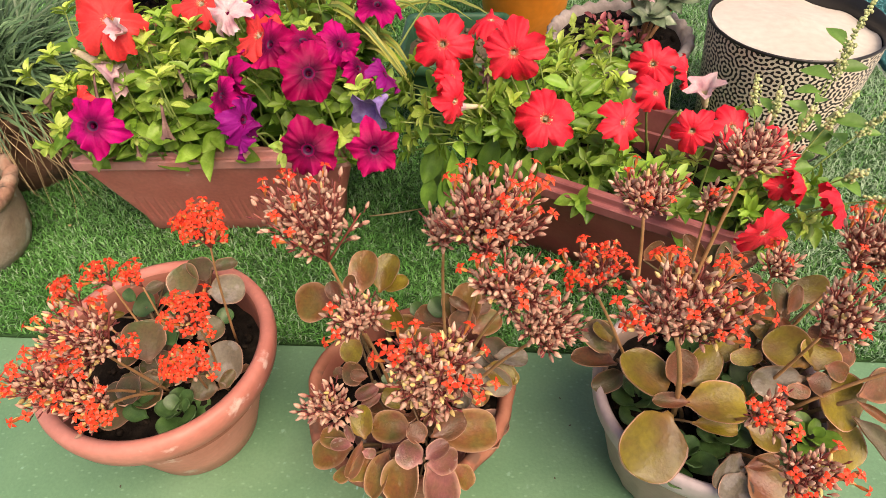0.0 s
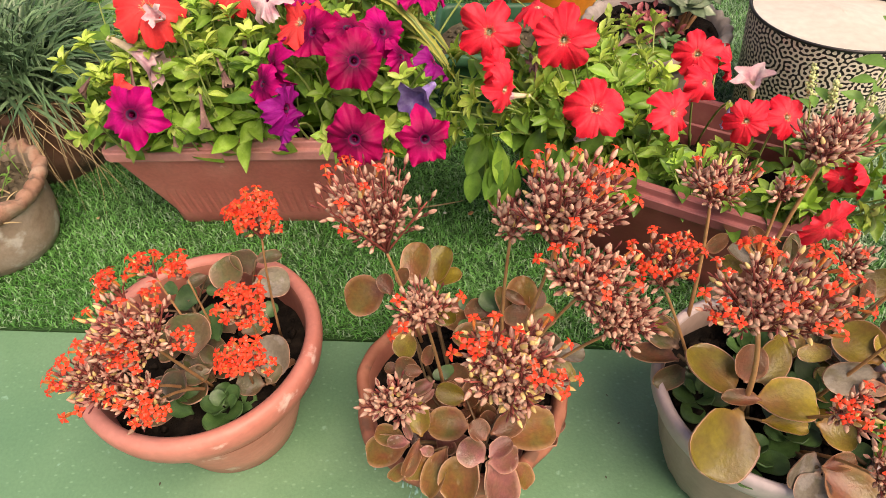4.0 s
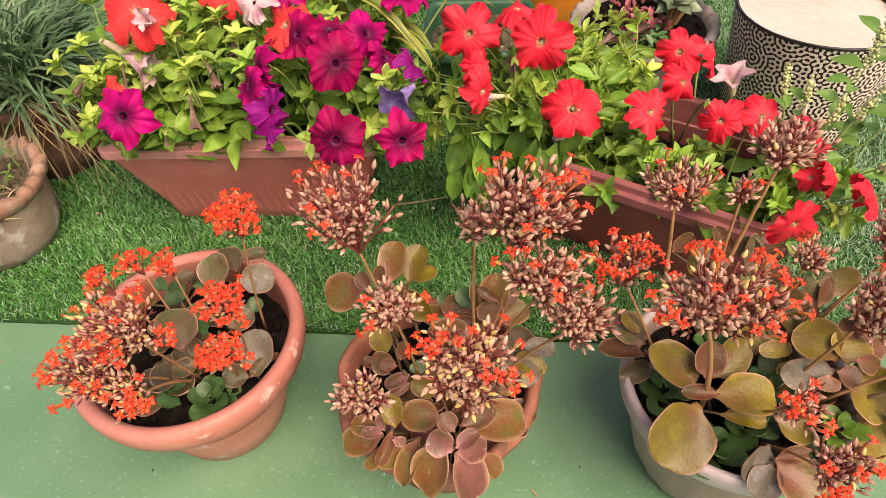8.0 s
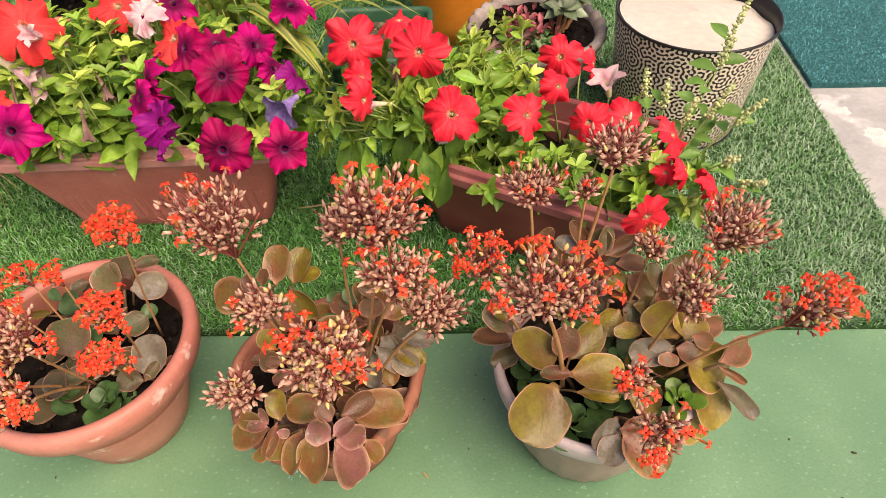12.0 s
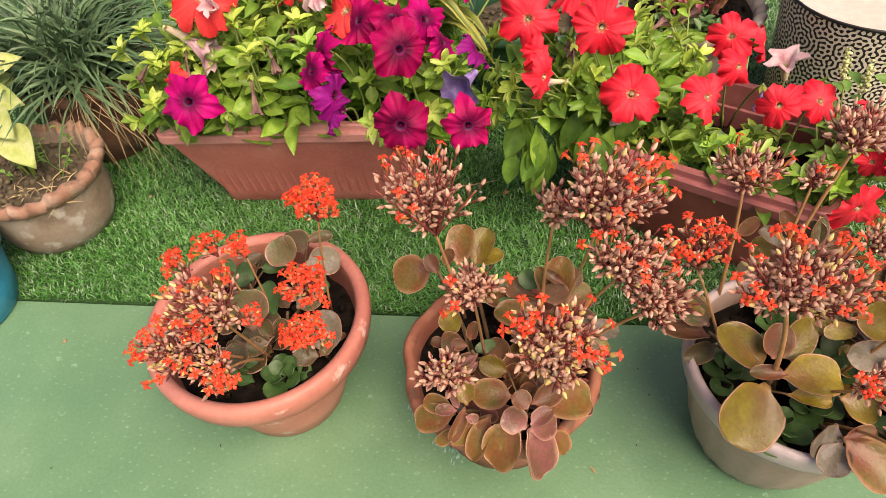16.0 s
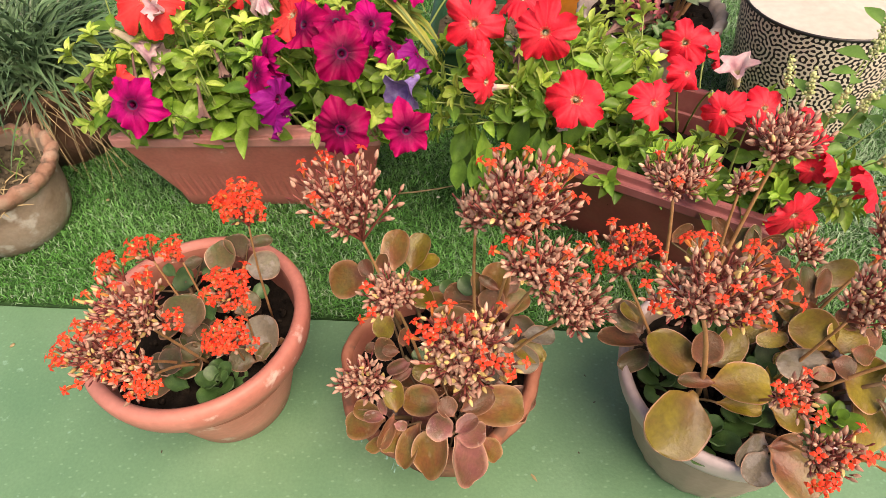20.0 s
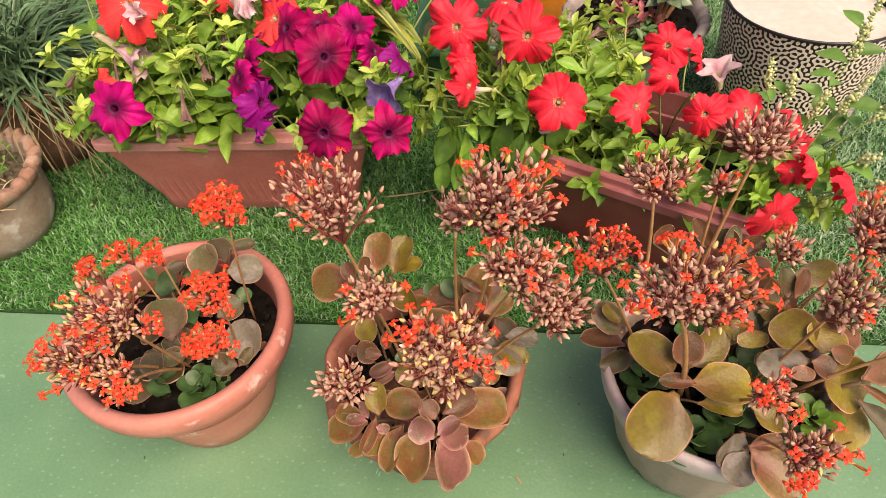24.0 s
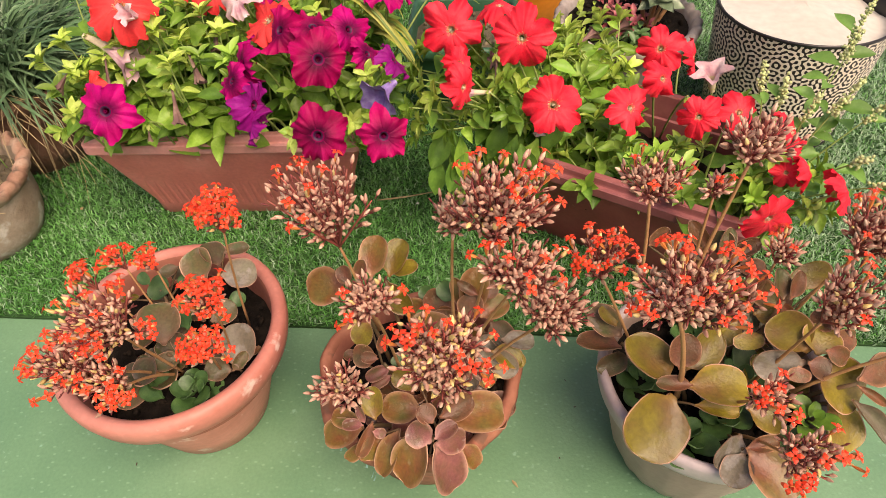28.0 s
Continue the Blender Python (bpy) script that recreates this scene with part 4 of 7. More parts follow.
def flower_head(parent, centre, size, root, seed, buds=110, florets=25, sprays=9, yellow=0.05, red_side=None, stem_r=0.0023):
    """A kalanchoe head: a forked stem whose branches carry plump buds in whorls and open four-petalled florets at some tips. size: half width, half depth, half height."""
    rng = random.Random(seed)
    c, q = Vector(centre), Vector(root)
    up = (c - q).normalized() * 0.6 + Vector((0, -0.15, 0.5))
    up.normalize()
    fork = c - up * size[2] * 1.15
    heads, open_ = Soup(), []
    st = Soup()
    st.add(*tube(bend(q, fork, 0.02, 7, (rng.uniform(-0.006, 0.006), rng.uniform(-0.006, 0.006), 0)), [stem_r * (1 - 0.06 * k) for k in range(7)], 7), 0)
    part("flower_stem", st.mesh("flower_stem", [M_STEM_RUST]), parent)
    x = up.cross(Vector((0, 1, 0.2))).normalized()
    y = up.cross(x)
    sprays = max(4, round(sprays * 1.5))
    full = florets / sprays > 1.9
    spots = []
    for k in range(sprays):
        g = 2.39996 * k + rng.uniform(-0.4, 0.4)
        r = math.sqrt((k + 0.35) / sprays) * rng.uniform(0.9, 1.06)
        h = math.sqrt(max(0.0, 1 - min(1.0, r) ** 2 * 0.9))
        wide, drop = (0.72, 0.75) if full else (0.88, 0.25)
        spots.append(c + x * (size[0] * wide * r * math.cos(g)) + y * (size[1] * wide * r * math.sin(g)) + up * (size[2] * ((0.70 + drop) * h - drop) + rng.uniform(-0.004, 0.004)))
    reds = [1.0 if red_side is None else max(0.02, 0.3 + (s - c).normalized().dot(Vector(red_side).normalized())) for s in spots]
    reds = [r * (rng.uniform(0.6, 1.3) if full else rng.random() ** 2 * (0.4 + 1.2 * k / sprays)) for k, r in enumerate(reds)]
    total = sum(reds) or 1
    ball = 0.5 * (size[0] + size[1]) / math.sqrt(sprays)
    for s, red in zip(spots, reds):
        line = bend(fork, s, 0.0, 7)
        heads.add(*tube(line, [0.0015, 0.0014, 0.0013, 0.0012, 0.0011, 0.0010, 0.0008], 5), 1)
        out = ((s - fork).normalized() * 0.7 + up * 0.5 + (s - c).normalized() * 0.25).normalized()
        nf = round(florets * red / total)
        nb = max(2, round(2.3 * buds / sprays * rng.uniform(0.8, 1.2)))
        side = out.orthogonal().normalized()
        for k in range(nb):
            u = 1 - 0.62 * (k / nb) ** 0.85
            j = min(5, int(u * 6))
            p = line[j].lerp(line[j + 1], u * 6 - j)
            g = 2.39996 * k + rng.uniform(-0.3, 0.3)
            o = side * math.cos(g) + out.cross(side) * math.sin(g)
            d = (out * rng.uniform(0.55, 1.0) + o * (0.25 + 0.75 * min(1.0, k / 4)) + up * 0.25).normalized()
            z = rng.uniform(0.78, 1.14)
            p = p + o * ball * rng.uniform(0.12, 0.55) + d * 0.003
            if rng.random() < 0.2:
                heads.add(SPENT[0], SPENT[1], SPENT[2], frame_of(p + d * 0.002, d, (rng.random(), 1, 0.3), (1, 1, 1)))
                continue
            ripe = rng.random() < yellow + (0.35 if nf > 1 and k < 5 else 0.0)
            heads.add(BUD[0], BUD[1], [3 if t == 0 and ripe else t for t in BUD[2]], frame_of(p, d, (rng.random(), 1, 0.3), (z, z * rng.uniform(0.85, 1.1), z)))
        for k in range(nf):
            g = 2.39996 * k + rng.uniform(-0.4, 0.4)
            o = side * math.cos(g) + out.cross(side) * math.sin(g)
            w = math.sqrt((k + 0.3) / max(nf, 1))
            d = (out + up * 0.2 + o * w * 0.95).normalized()
            z = rng.uniform(0.72, 0.98)
            open_.append(frame_of(s + o * w * max(ball * 0.55, 0.0045) + d * rng.uniform(0.001, 0.006), d, (rng.uniform(-1, 1), rng.uniform(-1, 1), rng.uniform(-1, 1)), (z, z, z)))
    head = part("flower_head", heads.mesh("flower_head", [M_BUD, M_PEDICEL, M_CALYX, M_BUDYEL, M_BUDBASE]), parent)
    head["kind"] = "stuff"
    for m in open_:
        part("floret", FLORET_MESH, head, "", m)
    return head


def rosette(parent, centre, radius, count, material, seed, lift=0.35, width=0.62, face=None, squash=1.0):
    """Leaves in a whorl round a centre, the lower ones longer."""
    rng = random.Random(seed)
    c = Vector(centre)
    for k in range(count):
        a = 2.39996 * k + rng.uniform(-0.2, 0.2)
        u = (k + 1) / count
        ln = radius * (0.45 + 0.55 * u) * rng.uniform(0.88, 1.1)
        el = lift + (1 - u) * 0.75
        d = Vector((math.cos(a) * math.cos(el), math.sin(a) * math.cos(el) * squash, math.sin(el)))
        b = c + Vector((math.cos(a), math.sin(a), 0)) * 0.004 + Vector((0, 0, (1 - u) * 0.014))
        kal_leaf(parent, b, b + d * ln, ln * width, material, face or (-d.x * 0.5, -d.y * 0.5 - 0.1, 1.0), rng.choice((0, 0, 2)))


# Everything of a plant is placed in the yard's coordinates, so its empty stands at the yard's origin.
def rooted(name, root, label, category="kalanchoe"):
    ob = thing(name, root, label, category, "flowering plants")
    return ob


class Plant:
    """A plant whose parts are given in yard coordinates and kept relative to its root."""

    def __init__(self, name, root, label, category):
        self.ob, self.root, self.bases = rooted(name, root, label, category), Vector(root), []

    def to(self, p):
        return Vector(p) - self.root

    def head(self, centre, size, root, seed, **kw):
        return flower_head(self.ob, self.to(centre), size, self.to(root), seed, **kw)

    def leaf(self, base, tip, width, material, face=(0.05, -0.55, 0.83), kind=0):
        self.bases.append(Vector(base))
        return kal_leaf(self.ob, self.to(base), self.to(tip), width, material, face, kind)

    def stalks(self, axis, soil):
        """A stalk from the soil to each group of leaves that spring from one place."""
        groups = []
        for b in self.bases:
            near = [g for g in groups if (sum(g, Vector()) / len(g) - b).length < 0.03]
            if near:
                near[0].append(b)
            else:
                groups.append([b])
        tops = [(sum(g, Vector()) / len(g), len(g)) for g in groups]
        firm = [t for t, n in tops if n > 1]
        for top, n in tops:
            if n > 1:
                foot = Vector((axis[0] + 0.55 * (top.x - axis[0]), axis[1] + 0.55 * (top.y - axis[1]), soil))
                if (top - foot).length > 0.02:
                    self.stem(foot, top - Vector((0, 0, 0.003)), 0.0030, 0.012, M_STALK)
            else:
                near = min(firm, key=lambda t: (t - top).length)
                foot = near.lerp(Vector((near.x, near.y, soil)), 0.45)
                self.stem(foot, top, 0.0017, 0.004, M_STALK)

    def rosette(self, centre, *a, **kw):
        return rosette(self.ob, self.to(centre), *a, **kw)

    def stem(self, a, b, r=0.003, sag=0.01, material=None):
        s = Soup()
        s.add(*tube(bend(self.to(a), self.to(b), sag, 6), [r * (1 - 0.05 * k) for k in range(6)], 7), 0)
        part("stem", s.mesh("stem", [material or M_STEM_RUST]), self.ob)


A = Plant("kalanchoe", (-0.265, 0.703, 0.152), "kalanchoe with scarlet flower heads and grey-olive leaves", "kalanchoe")
A.head((-0.152, 0.725, 0.382), (0.030, 0.028, 0.030), (-0.175, 0.735, 0.16), 1, buds=24, florets=42, sprays=7, stem_r=0.0018)
A.head((-0.156, 0.641, 0.335), (0.030, 0.026, 0.028), (-0.19, 0.69, 0.155), 2, buds=26, florets=34, sprays=7, stem_r=0.0018)
A.head((-0.153, 0.598, 0.305), (0.028, 0.026, 0.026), (-0.20, 0.67, 0.14), 3, buds=26, florets=32, sprays=7, stem_r=0.0018)
A.head((-0.258, 0.610, 0.335), (0.060, 0.048, 0.042), (-0.25, 0.67, 0.14), 4, buds=150, florets=24, sprays=13, yellow=0.2)
A.head((-0.300, 0.575, 0.300), (0.045, 0.036, 0.035), (-0.26, 0.665, 0.14), 5, buds=90, florets=22, sprays=9, yellow=0.2)
A.head((-0.350, 0.722, 0.276), (0.022, 0.020, 0.020), (-0.28, 0.70, 0.14), 6, buds=10, florets=20, sprays=4, stem_r=0.0018)
A.head((-0.307, 0.741, 0.290), (0.018, 0.016, 0.015), (-0.27, 0.72, 0.14), 7, buds=8, florets=15, sprays=3, stem_r=0.0018)
A.head((-0.271, 0.745, 0.283), (0.016, 0.016, 0.015), (-0.25, 0.72, 0.14), 8, buds=8, florets=15, sprays=3, stem_r=0.0018)
A.head((-0.256, 0.567, 0.285), (0.036, 0.028, 0.028), (-0.25, 0.66, 0.155), 9, buds=70, florets=14, sprays=8, yellow=0.2, red_side=(0.2, -1, -0.3))

B = Plant("kalanchoe", (0.064, 0.665, 0.133), "kalanchoe of rust and olive leaves with fading flower heads", "kalanchoe")
B.head((-0.016, 0.678, 0.438), (0.062, 0.048, 0.066), (0.015, 0.69, 0.21), 11, buds=150, florets=14, sprays=13)
B.head((0.031, 0.606, 0.375), (0.034, 0.028, 0.026), (0.04, 0.66, 0.16), 12, buds=85, florets=4, sprays=8, red_side=(0, -1, -0.6))
B.head((0.003, 0.540, 0.320), (0.030, 0.026, 0.024), (0.03, 0.63, 0.14), 13, buds=64, florets=2, sprays=7)
B.head((0.108, 0.525, 0.398), (0.055, 0.046, 0.040), (0.08, 0.63, 0.14), 14, buds=260, florets=20, sprays=14, yellow=0.28)
B.head((0.161, 0.640, 0.472), (0.060, 0.048, 0.060), (0.12, 0.67, 0.20), 15, buds=200, florets=18, sprays=16)
B.head((0.178, 0.598, 0.425), (0.046, 0.036, 0.036), (0.12, 0.66, 0.18), 16, buds=110, florets=12, sprays=10)
B.head((0.213, 0.592, 0.375), (0.040, 0.034, 0.032), (0.13, 0.65, 0.16), 17, buds=95, florets=2, sprays=9)
B.head((0.115, 0.665, 0.430), (0.026, 0.024, 0.024), (0.11, 0.68, 0.20), 18, buds=40, florets=1, sprays=5)

C = Plant("kalanchoe", (0.416, 0.641, 0.160), "kalanchoe of large olive-gold leaves with tall branching flower heads", "kalanchoe")
C.head((0.268, 0.668, 0.362), (0.036, 0.032, 0.034), (0.34, 0.67, 0.16), 21, buds=50, florets=26, sprays=9)
C.head((0.324, 0.571, 0.422), (0.072, 0.052, 0.046), (0.365, 0.60, 0.20), 22, buds=200, florets=36, sprays=16, yellow=0.12, stem_r=0.0034)
C.head((0.334, 0.756, 0.394), (0.048, 0.036, 0.026), (0.345, 0.74, 0.18), 23, buds=95, florets=6, sprays=10, stem_r=0.0028)
C.head((0.425, 0.739, 0.457), (0.042, 0.034, 0.030), (0.40, 0.735, 0.23), 24, buds=100, florets=2, sprays=9, stem_r=0.0028)
C.head((0.565, 0.700, 0.365), (0.056, 0.046, 0.040), (0.50, 0.69, 0.17), 25, buds=150, florets=10, sprays=12)
C.head((0.475, 0.585, 0.395), (0.034, 0.030, 0.044), (0.46, 0.63, 0.17), 26, buds=80, florets=6, sprays=8)
C.head((0.592, 0.560, 0.390), (0.040, 0.034, 0.042), (0.49, 0.60, 0.21), 27, buds=60, florets=30, sprays=9)
C.head((0.419, 0.538, 0.305), (0.026, 0.026, 0.028), (0.43, 0.61, 0.16), 28, buds=40, florets=10, sprays=6)
C.head((0.430, 0.476, 0.312), (0.034, 0.030, 0.036), (0.43, 0.58, 0.15), 29, buds=60, florets=15, sprays=8)
C.head((0.482, 0.714, 0.320), (0.022, 0.020, 0.018), (0.46, 0.70, 0.17), 30, buds=34, florets=5, sprays=5)
C.head((0.395, 0.735, 0.400), (0.016, 0.014, 0.014), (0.40, 0.735, 0.23), 31, buds=22, florets=2, sprays=3)

# leaves of the terracotta pot's kalanchoe
A.leaf((-0.227, 0.769, 0.220), (-0.250, 0.798, 0.245), 0.046, M_KLEAF_A)
A.leaf((-0.203, 0.765, 0.230), (-0.158, 0.778, 0.225), 0.040, M_KLEAF_AG)
A.leaf((-0.204, 0.798, 0.240), (-0.171, 0.806, 0.245), 0.018, M_KLEAF_A)
A.leaf((-0.209, 0.784, 0.230), (-0.230, 0.815, 0.245), 0.033, M_KLEAF_A)
A.leaf((-0.261, 0.676, 0.200), (-0.282, 0.726, 0.225), 0.051, M_KLEAF_A)
A.leaf((-0.243, 0.709, 0.190), (-0.269, 0.752, 0.205), 0.039, M_KLEAF_G)
A.leaf((-0.168, 0.662, 0.165), (-0.176, 0.710, 0.200), 0.044, M_KLEAF_AG)
A.leaf((-0.179, 0.660, 0.165), (-0.212, 0.657, 0.175), 0.030, M_KLEAF_A)
A.leaf((-0.282, 0.763, 0.200), (-0.310, 0.770, 0.210), 0.034, M_KLEAF_G)
A.leaf((-0.308, 0.769, 0.210), (-0.324, 0.780, 0.220), 0.016, M_KLEAF_G)
A.leaf((-0.269, 0.658, 0.200), (-0.286, 0.630, 0.185), 0.032, M_KLEAF_A)
A.leaf((-0.245, 0.672, 0.180), (-0.273, 0.654, 0.185), 0.024, M_KLEAF_A)
A.leaf((-0.249, 0.646, 0.165), (-0.284, 0.641, 0.170), 0.026, M_KLEAF_G)
A.leaf((-0.260, 0.623, 0.160), (-0.294, 0.637, 0.165), 0.024, M_KLEAF_G)
A.leaf((-0.236, 0.631, 0.160), (-0.227, 0.652, 0.170), 0.021, M_KLEAF_G)
A.leaf((-0.216, 0.720, 0.190), (-0.187, 0.742, 0.200), 0.034, M_KLEAF_A)
A.leaf((-0.193, 0.744, 0.190), (-0.181, 0.762, 0.200), 0.021, M_KLEAF_G)
A.leaf((-0.354, 0.751, 0.200), (-0.321, 0.752, 0.205), 0.011, M_KLEAF_C)
A.leaf((-0.233, 0.780, 0.210), (-0.269, 0.770, 0.215), 0.018, M_KLEAF_G)
A.leaf((-0.275, 0.797, 0.215), (-0.297, 0.780, 0.215), 0.018, M_KLEAF_A)
A.leaf((-0.178, 0.659, 0.165), (-0.161, 0.678, 0.180), 0.016, M_KLEAF_A)
A.leaf((-0.268, 0.814, 0.190), (-0.286, 0.789, 0.200), 0.022, M_KLEAF_A)
A.leaf((-0.161, 0.686, 0.160), (-0.150, 0.697, 0.165), 0.010, M_KLEAF_BR)
A.leaf((-0.201, 0.686, 0.160), (-0.227, 0.701, 0.165), 0.029, M_KLEAF_A)
A.leaf((-0.235, 0.736, 0.170), (-0.255, 0.758, 0.180), 0.034, M_KLEAF_A)
# leaves of the middle kalanchoe
B.leaf((-0.026, 0.735, 0.255), (-0.077, 0.725, 0.245), 0.048, M_KLEAF_B)
B.leaf((0.007, 0.733, 0.262), (0.014, 0.768, 0.300), 0.037, M_KLEAF_B)
B.leaf((0.029, 0.733, 0.262), (0.044, 0.772, 0.290), 0.032, M_KLEAF_C)
B.leaf((0.024, 0.736, 0.250), (0.050, 0.710, 0.215), 0.032, M_KLEAF_C)
B.leaf((-0.009, 0.727, 0.270), (0.001, 0.730, 0.295), 0.016, M_KLEAF_BR)
B.leaf((-0.019, 0.717, 0.265), (-0.030, 0.736, 0.280), 0.019, M_KLEAF_BR)
B.leaf((0.032, 0.744, 0.255), (0.063, 0.747, 0.270), 0.021, M_KLEAF_C)
B.leaf((0.131, 0.714, 0.215), (0.138, 0.747, 0.260), 0.038, M_KLEAF_B)
B.leaf((0.129, 0.701, 0.220), (0.129, 0.717, 0.245), 0.033, M_KLEAF_BR)
B.leaf((0.125, 0.719, 0.215), (0.108, 0.738, 0.250), 0.019, M_KLEAF_B)
B.leaf((0.141, 0.713, 0.205), (0.177, 0.734, 0.215), 0.030, M_KLEAF_B)
B.leaf((0.139, 0.716, 0.245), (0.115, 0.725, 0.260), 0.013, M_KLEAF_BR)
B.leaf((0.120, 0.715, 0.190), (0.085, 0.727, 0.200), 0.023, M_KLEAF_BR)
B.leaf((0.146, 0.722, 0.230), (0.161, 0.743, 0.240), 0.022, M_KLEAF_BR)
B.leaf((0.077, 0.762, 0.180), (0.061, 0.774, 0.190), 0.020, M_KLEAF_G)
B.leaf((0.007, 0.680, 0.240), (-0.008, 0.657, 0.225), 0.030, M_KLEAF_C)
B.leaf((0.167, 0.678, 0.205), (0.209, 0.678, 0.200), 0.024, M_KLEAF_AG)
B.leaf((0.153, 0.670, 0.190), (0.184, 0.643, 0.180), 0.032, M_KLEAF_AG)
B.leaf((0.171, 0.677, 0.185), (0.196, 0.658, 0.178), 0.020, M_KLEAF_C)
B.leaf((0.116, 0.714, 0.200), (0.080, 0.718, 0.205), 0.017, M_KLEAF_BR)
B.leaf((0.082, 0.724, 0.190), (0.058, 0.728, 0.195), 0.015, M_KLEAF_G)
B.leaf((0.016, 0.647, 0.215), (-0.014, 0.649, 0.215), 0.029, M_KLEAF_BR)
B.leaf((0.020, 0.637, 0.225), (0.000, 0.637, 0.230), 0.014, M_KLEAF_BR)
B.leaf((0.023, 0.645, 0.225), (0.029, 0.653, 0.250), 0.014, M_KLEAF_BR)
B.leaf((0.032, 0.642, 0.200), (0.002, 0.628, 0.195), 0.017, M_KLEAF_MV)
B.leaf((0.032, 0.637, 0.190), (0.009, 0.622, 0.185), 0.013, M_KLEAF_MV)
B.leaf((-0.012, 0.656, 0.200), (-0.027, 0.658, 0.205), 0.015, M_KLEAF_BR)
B.leaf((0.079, 0.548, 0.205), (0.046, 0.517, 0.155), 0.047, M_KLEAF_B)
B.leaf((0.091, 0.539, 0.205), (0.114, 0.510, 0.150), 0.047, M_KLEAF_MV)
B.leaf((0.087, 0.533, 0.220), (0.063, 0.544, 0.235), 0.031, M_KLEAF_MV)
B.leaf((0.090, 0.536, 0.210), (0.125, 0.552, 0.195), 0.028, M_KLEAF_MV)
B.leaf((0.091, 0.532, 0.230), (0.114, 0.546, 0.240), 0.019, M_KLEAF_MV)
B.leaf((0.089, 0.548, 0.235), (0.076, 0.561, 0.250), 0.022, M_KLEAF_BR)
B.leaf((0.098, 0.577, 0.200), (0.170, 0.595, 0.180), 0.048, M_KLEAF_B)
B.leaf((0.120, 0.555, 0.175), (0.138, 0.538, 0.150), 0.023, M_KLEAF_B)
B.leaf((0.081, 0.546, 0.165), (0.078, 0.533, 0.145), 0.021, M_KLEAF_B)
B.leaf((0.073, 0.583, 0.200), (0.026, 0.586, 0.205), 0.036, M_KLEAF_B)
B.leaf((0.068, 0.623, 0.190), (0.034, 0.630, 0.200), 0.025, M_KLEAF_C)
B.leaf((0.094, 0.571, 0.205), (0.133, 0.596, 0.205), 0.028, M_KLEAF_BR)
B.leaf((0.006, 0.564, 0.195), (-0.045, 0.563, 0.175), 0.034, M_KLEAF_B)
B.leaf((0.004, 0.566, 0.200), (-0.032, 0.578, 0.200), 0.023, M_KLEAF_B)
B.leaf((0.009, 0.559, 0.210), (-0.016, 0.560, 0.210), 0.014, M_KLEAF_MV)
B.leaf((0.018, 0.566, 0.205), (0.002, 0.536, 0.175), 0.017, M_KLEAF_BR)
B.leaf((0.020, 0.562, 0.195), (0.010, 0.540, 0.155), 0.029, M_KLEAF_B)
B.leaf((0.020, 0.571, 0.200), (0.014, 0.599, 0.225), 0.026, M_KLEAF_C)
B.leaf((0.047, 0.565, 0.190), (0.022, 0.526, 0.150), 0.026, M_KLEAF_B)
B.leaf((0.002, 0.558, 0.170), (-0.017, 0.544, 0.150), 0.018, M_KLEAF_B)
B.leaf((0.011, 0.559, 0.215), (0.004, 0.568, 0.235), 0.009, M_KLEAF_MV)
B.leaf((0.019, 0.554, 0.205), (0.034, 0.553, 0.200), 0.012, M_KLEAF_MV)
B.leaf((0.042, 0.611, 0.180), (0.020, 0.596, 0.175), 0.026, M_KLEAF_BR)
B.leaf((0.104, 0.615, 0.170), (0.086, 0.597, 0.170), 0.029, M_KLEAF_BR)
B.leaf((0.135, 0.587, 0.165), (0.154, 0.579, 0.155), 0.023, M_KLEAF_BR)
B.leaf((0.044, 0.662, 0.170), (0.037, 0.675, 0.180), 0.027, M_KLEAF_G)
B.leaf((0.105, 0.737, 0.190), (0.068, 0.754, 0.200), 0.032, M_KLEAF_BR)
B.leaf((0.078, 0.738, 0.175), (0.039, 0.754, 0.180), 0.029, M_KLEAF_B)
B.leaf((0.109, 0.744, 0.200), (0.088, 0.761, 0.215), 0.025, M_KLEAF_G)
B.leaf((0.155, 0.716, 0.190), (0.180, 0.688, 0.180), 0.032, M_KLEAF_A)
B.leaf((0.137, 0.698, 0.185), (0.165, 0.673, 0.170), 0.034, M_KLEAF_AG)
B.leaf((0.123, 0.675, 0.200), (0.128, 0.627, 0.170), 0.032, M_KLEAF_AG)
B.leaf((0.122, 0.667, 0.205), (0.089, 0.636, 0.180), 0.029, M_KLEAF_BR)
B.leaf((0.131, 0.673, 0.200), (0.168, 0.646, 0.175), 0.023, M_KLEAF_AG)
B.leaf((0.154, 0.667, 0.195), (0.194, 0.660, 0.185), 0.029, M_KLEAF_C)
B.leaf((0.114, 0.681, 0.210), (0.053, 0.697, 0.220), 0.038, M_KLEAF_B)
B.leaf((0.121, 0.678, 0.205), (0.075, 0.674, 0.200), 0.026, M_KLEAF_BR)
B.leaf((0.135, 0.676, 0.180), (0.153, 0.635, 0.165), 0.028, M_KLEAF_B)
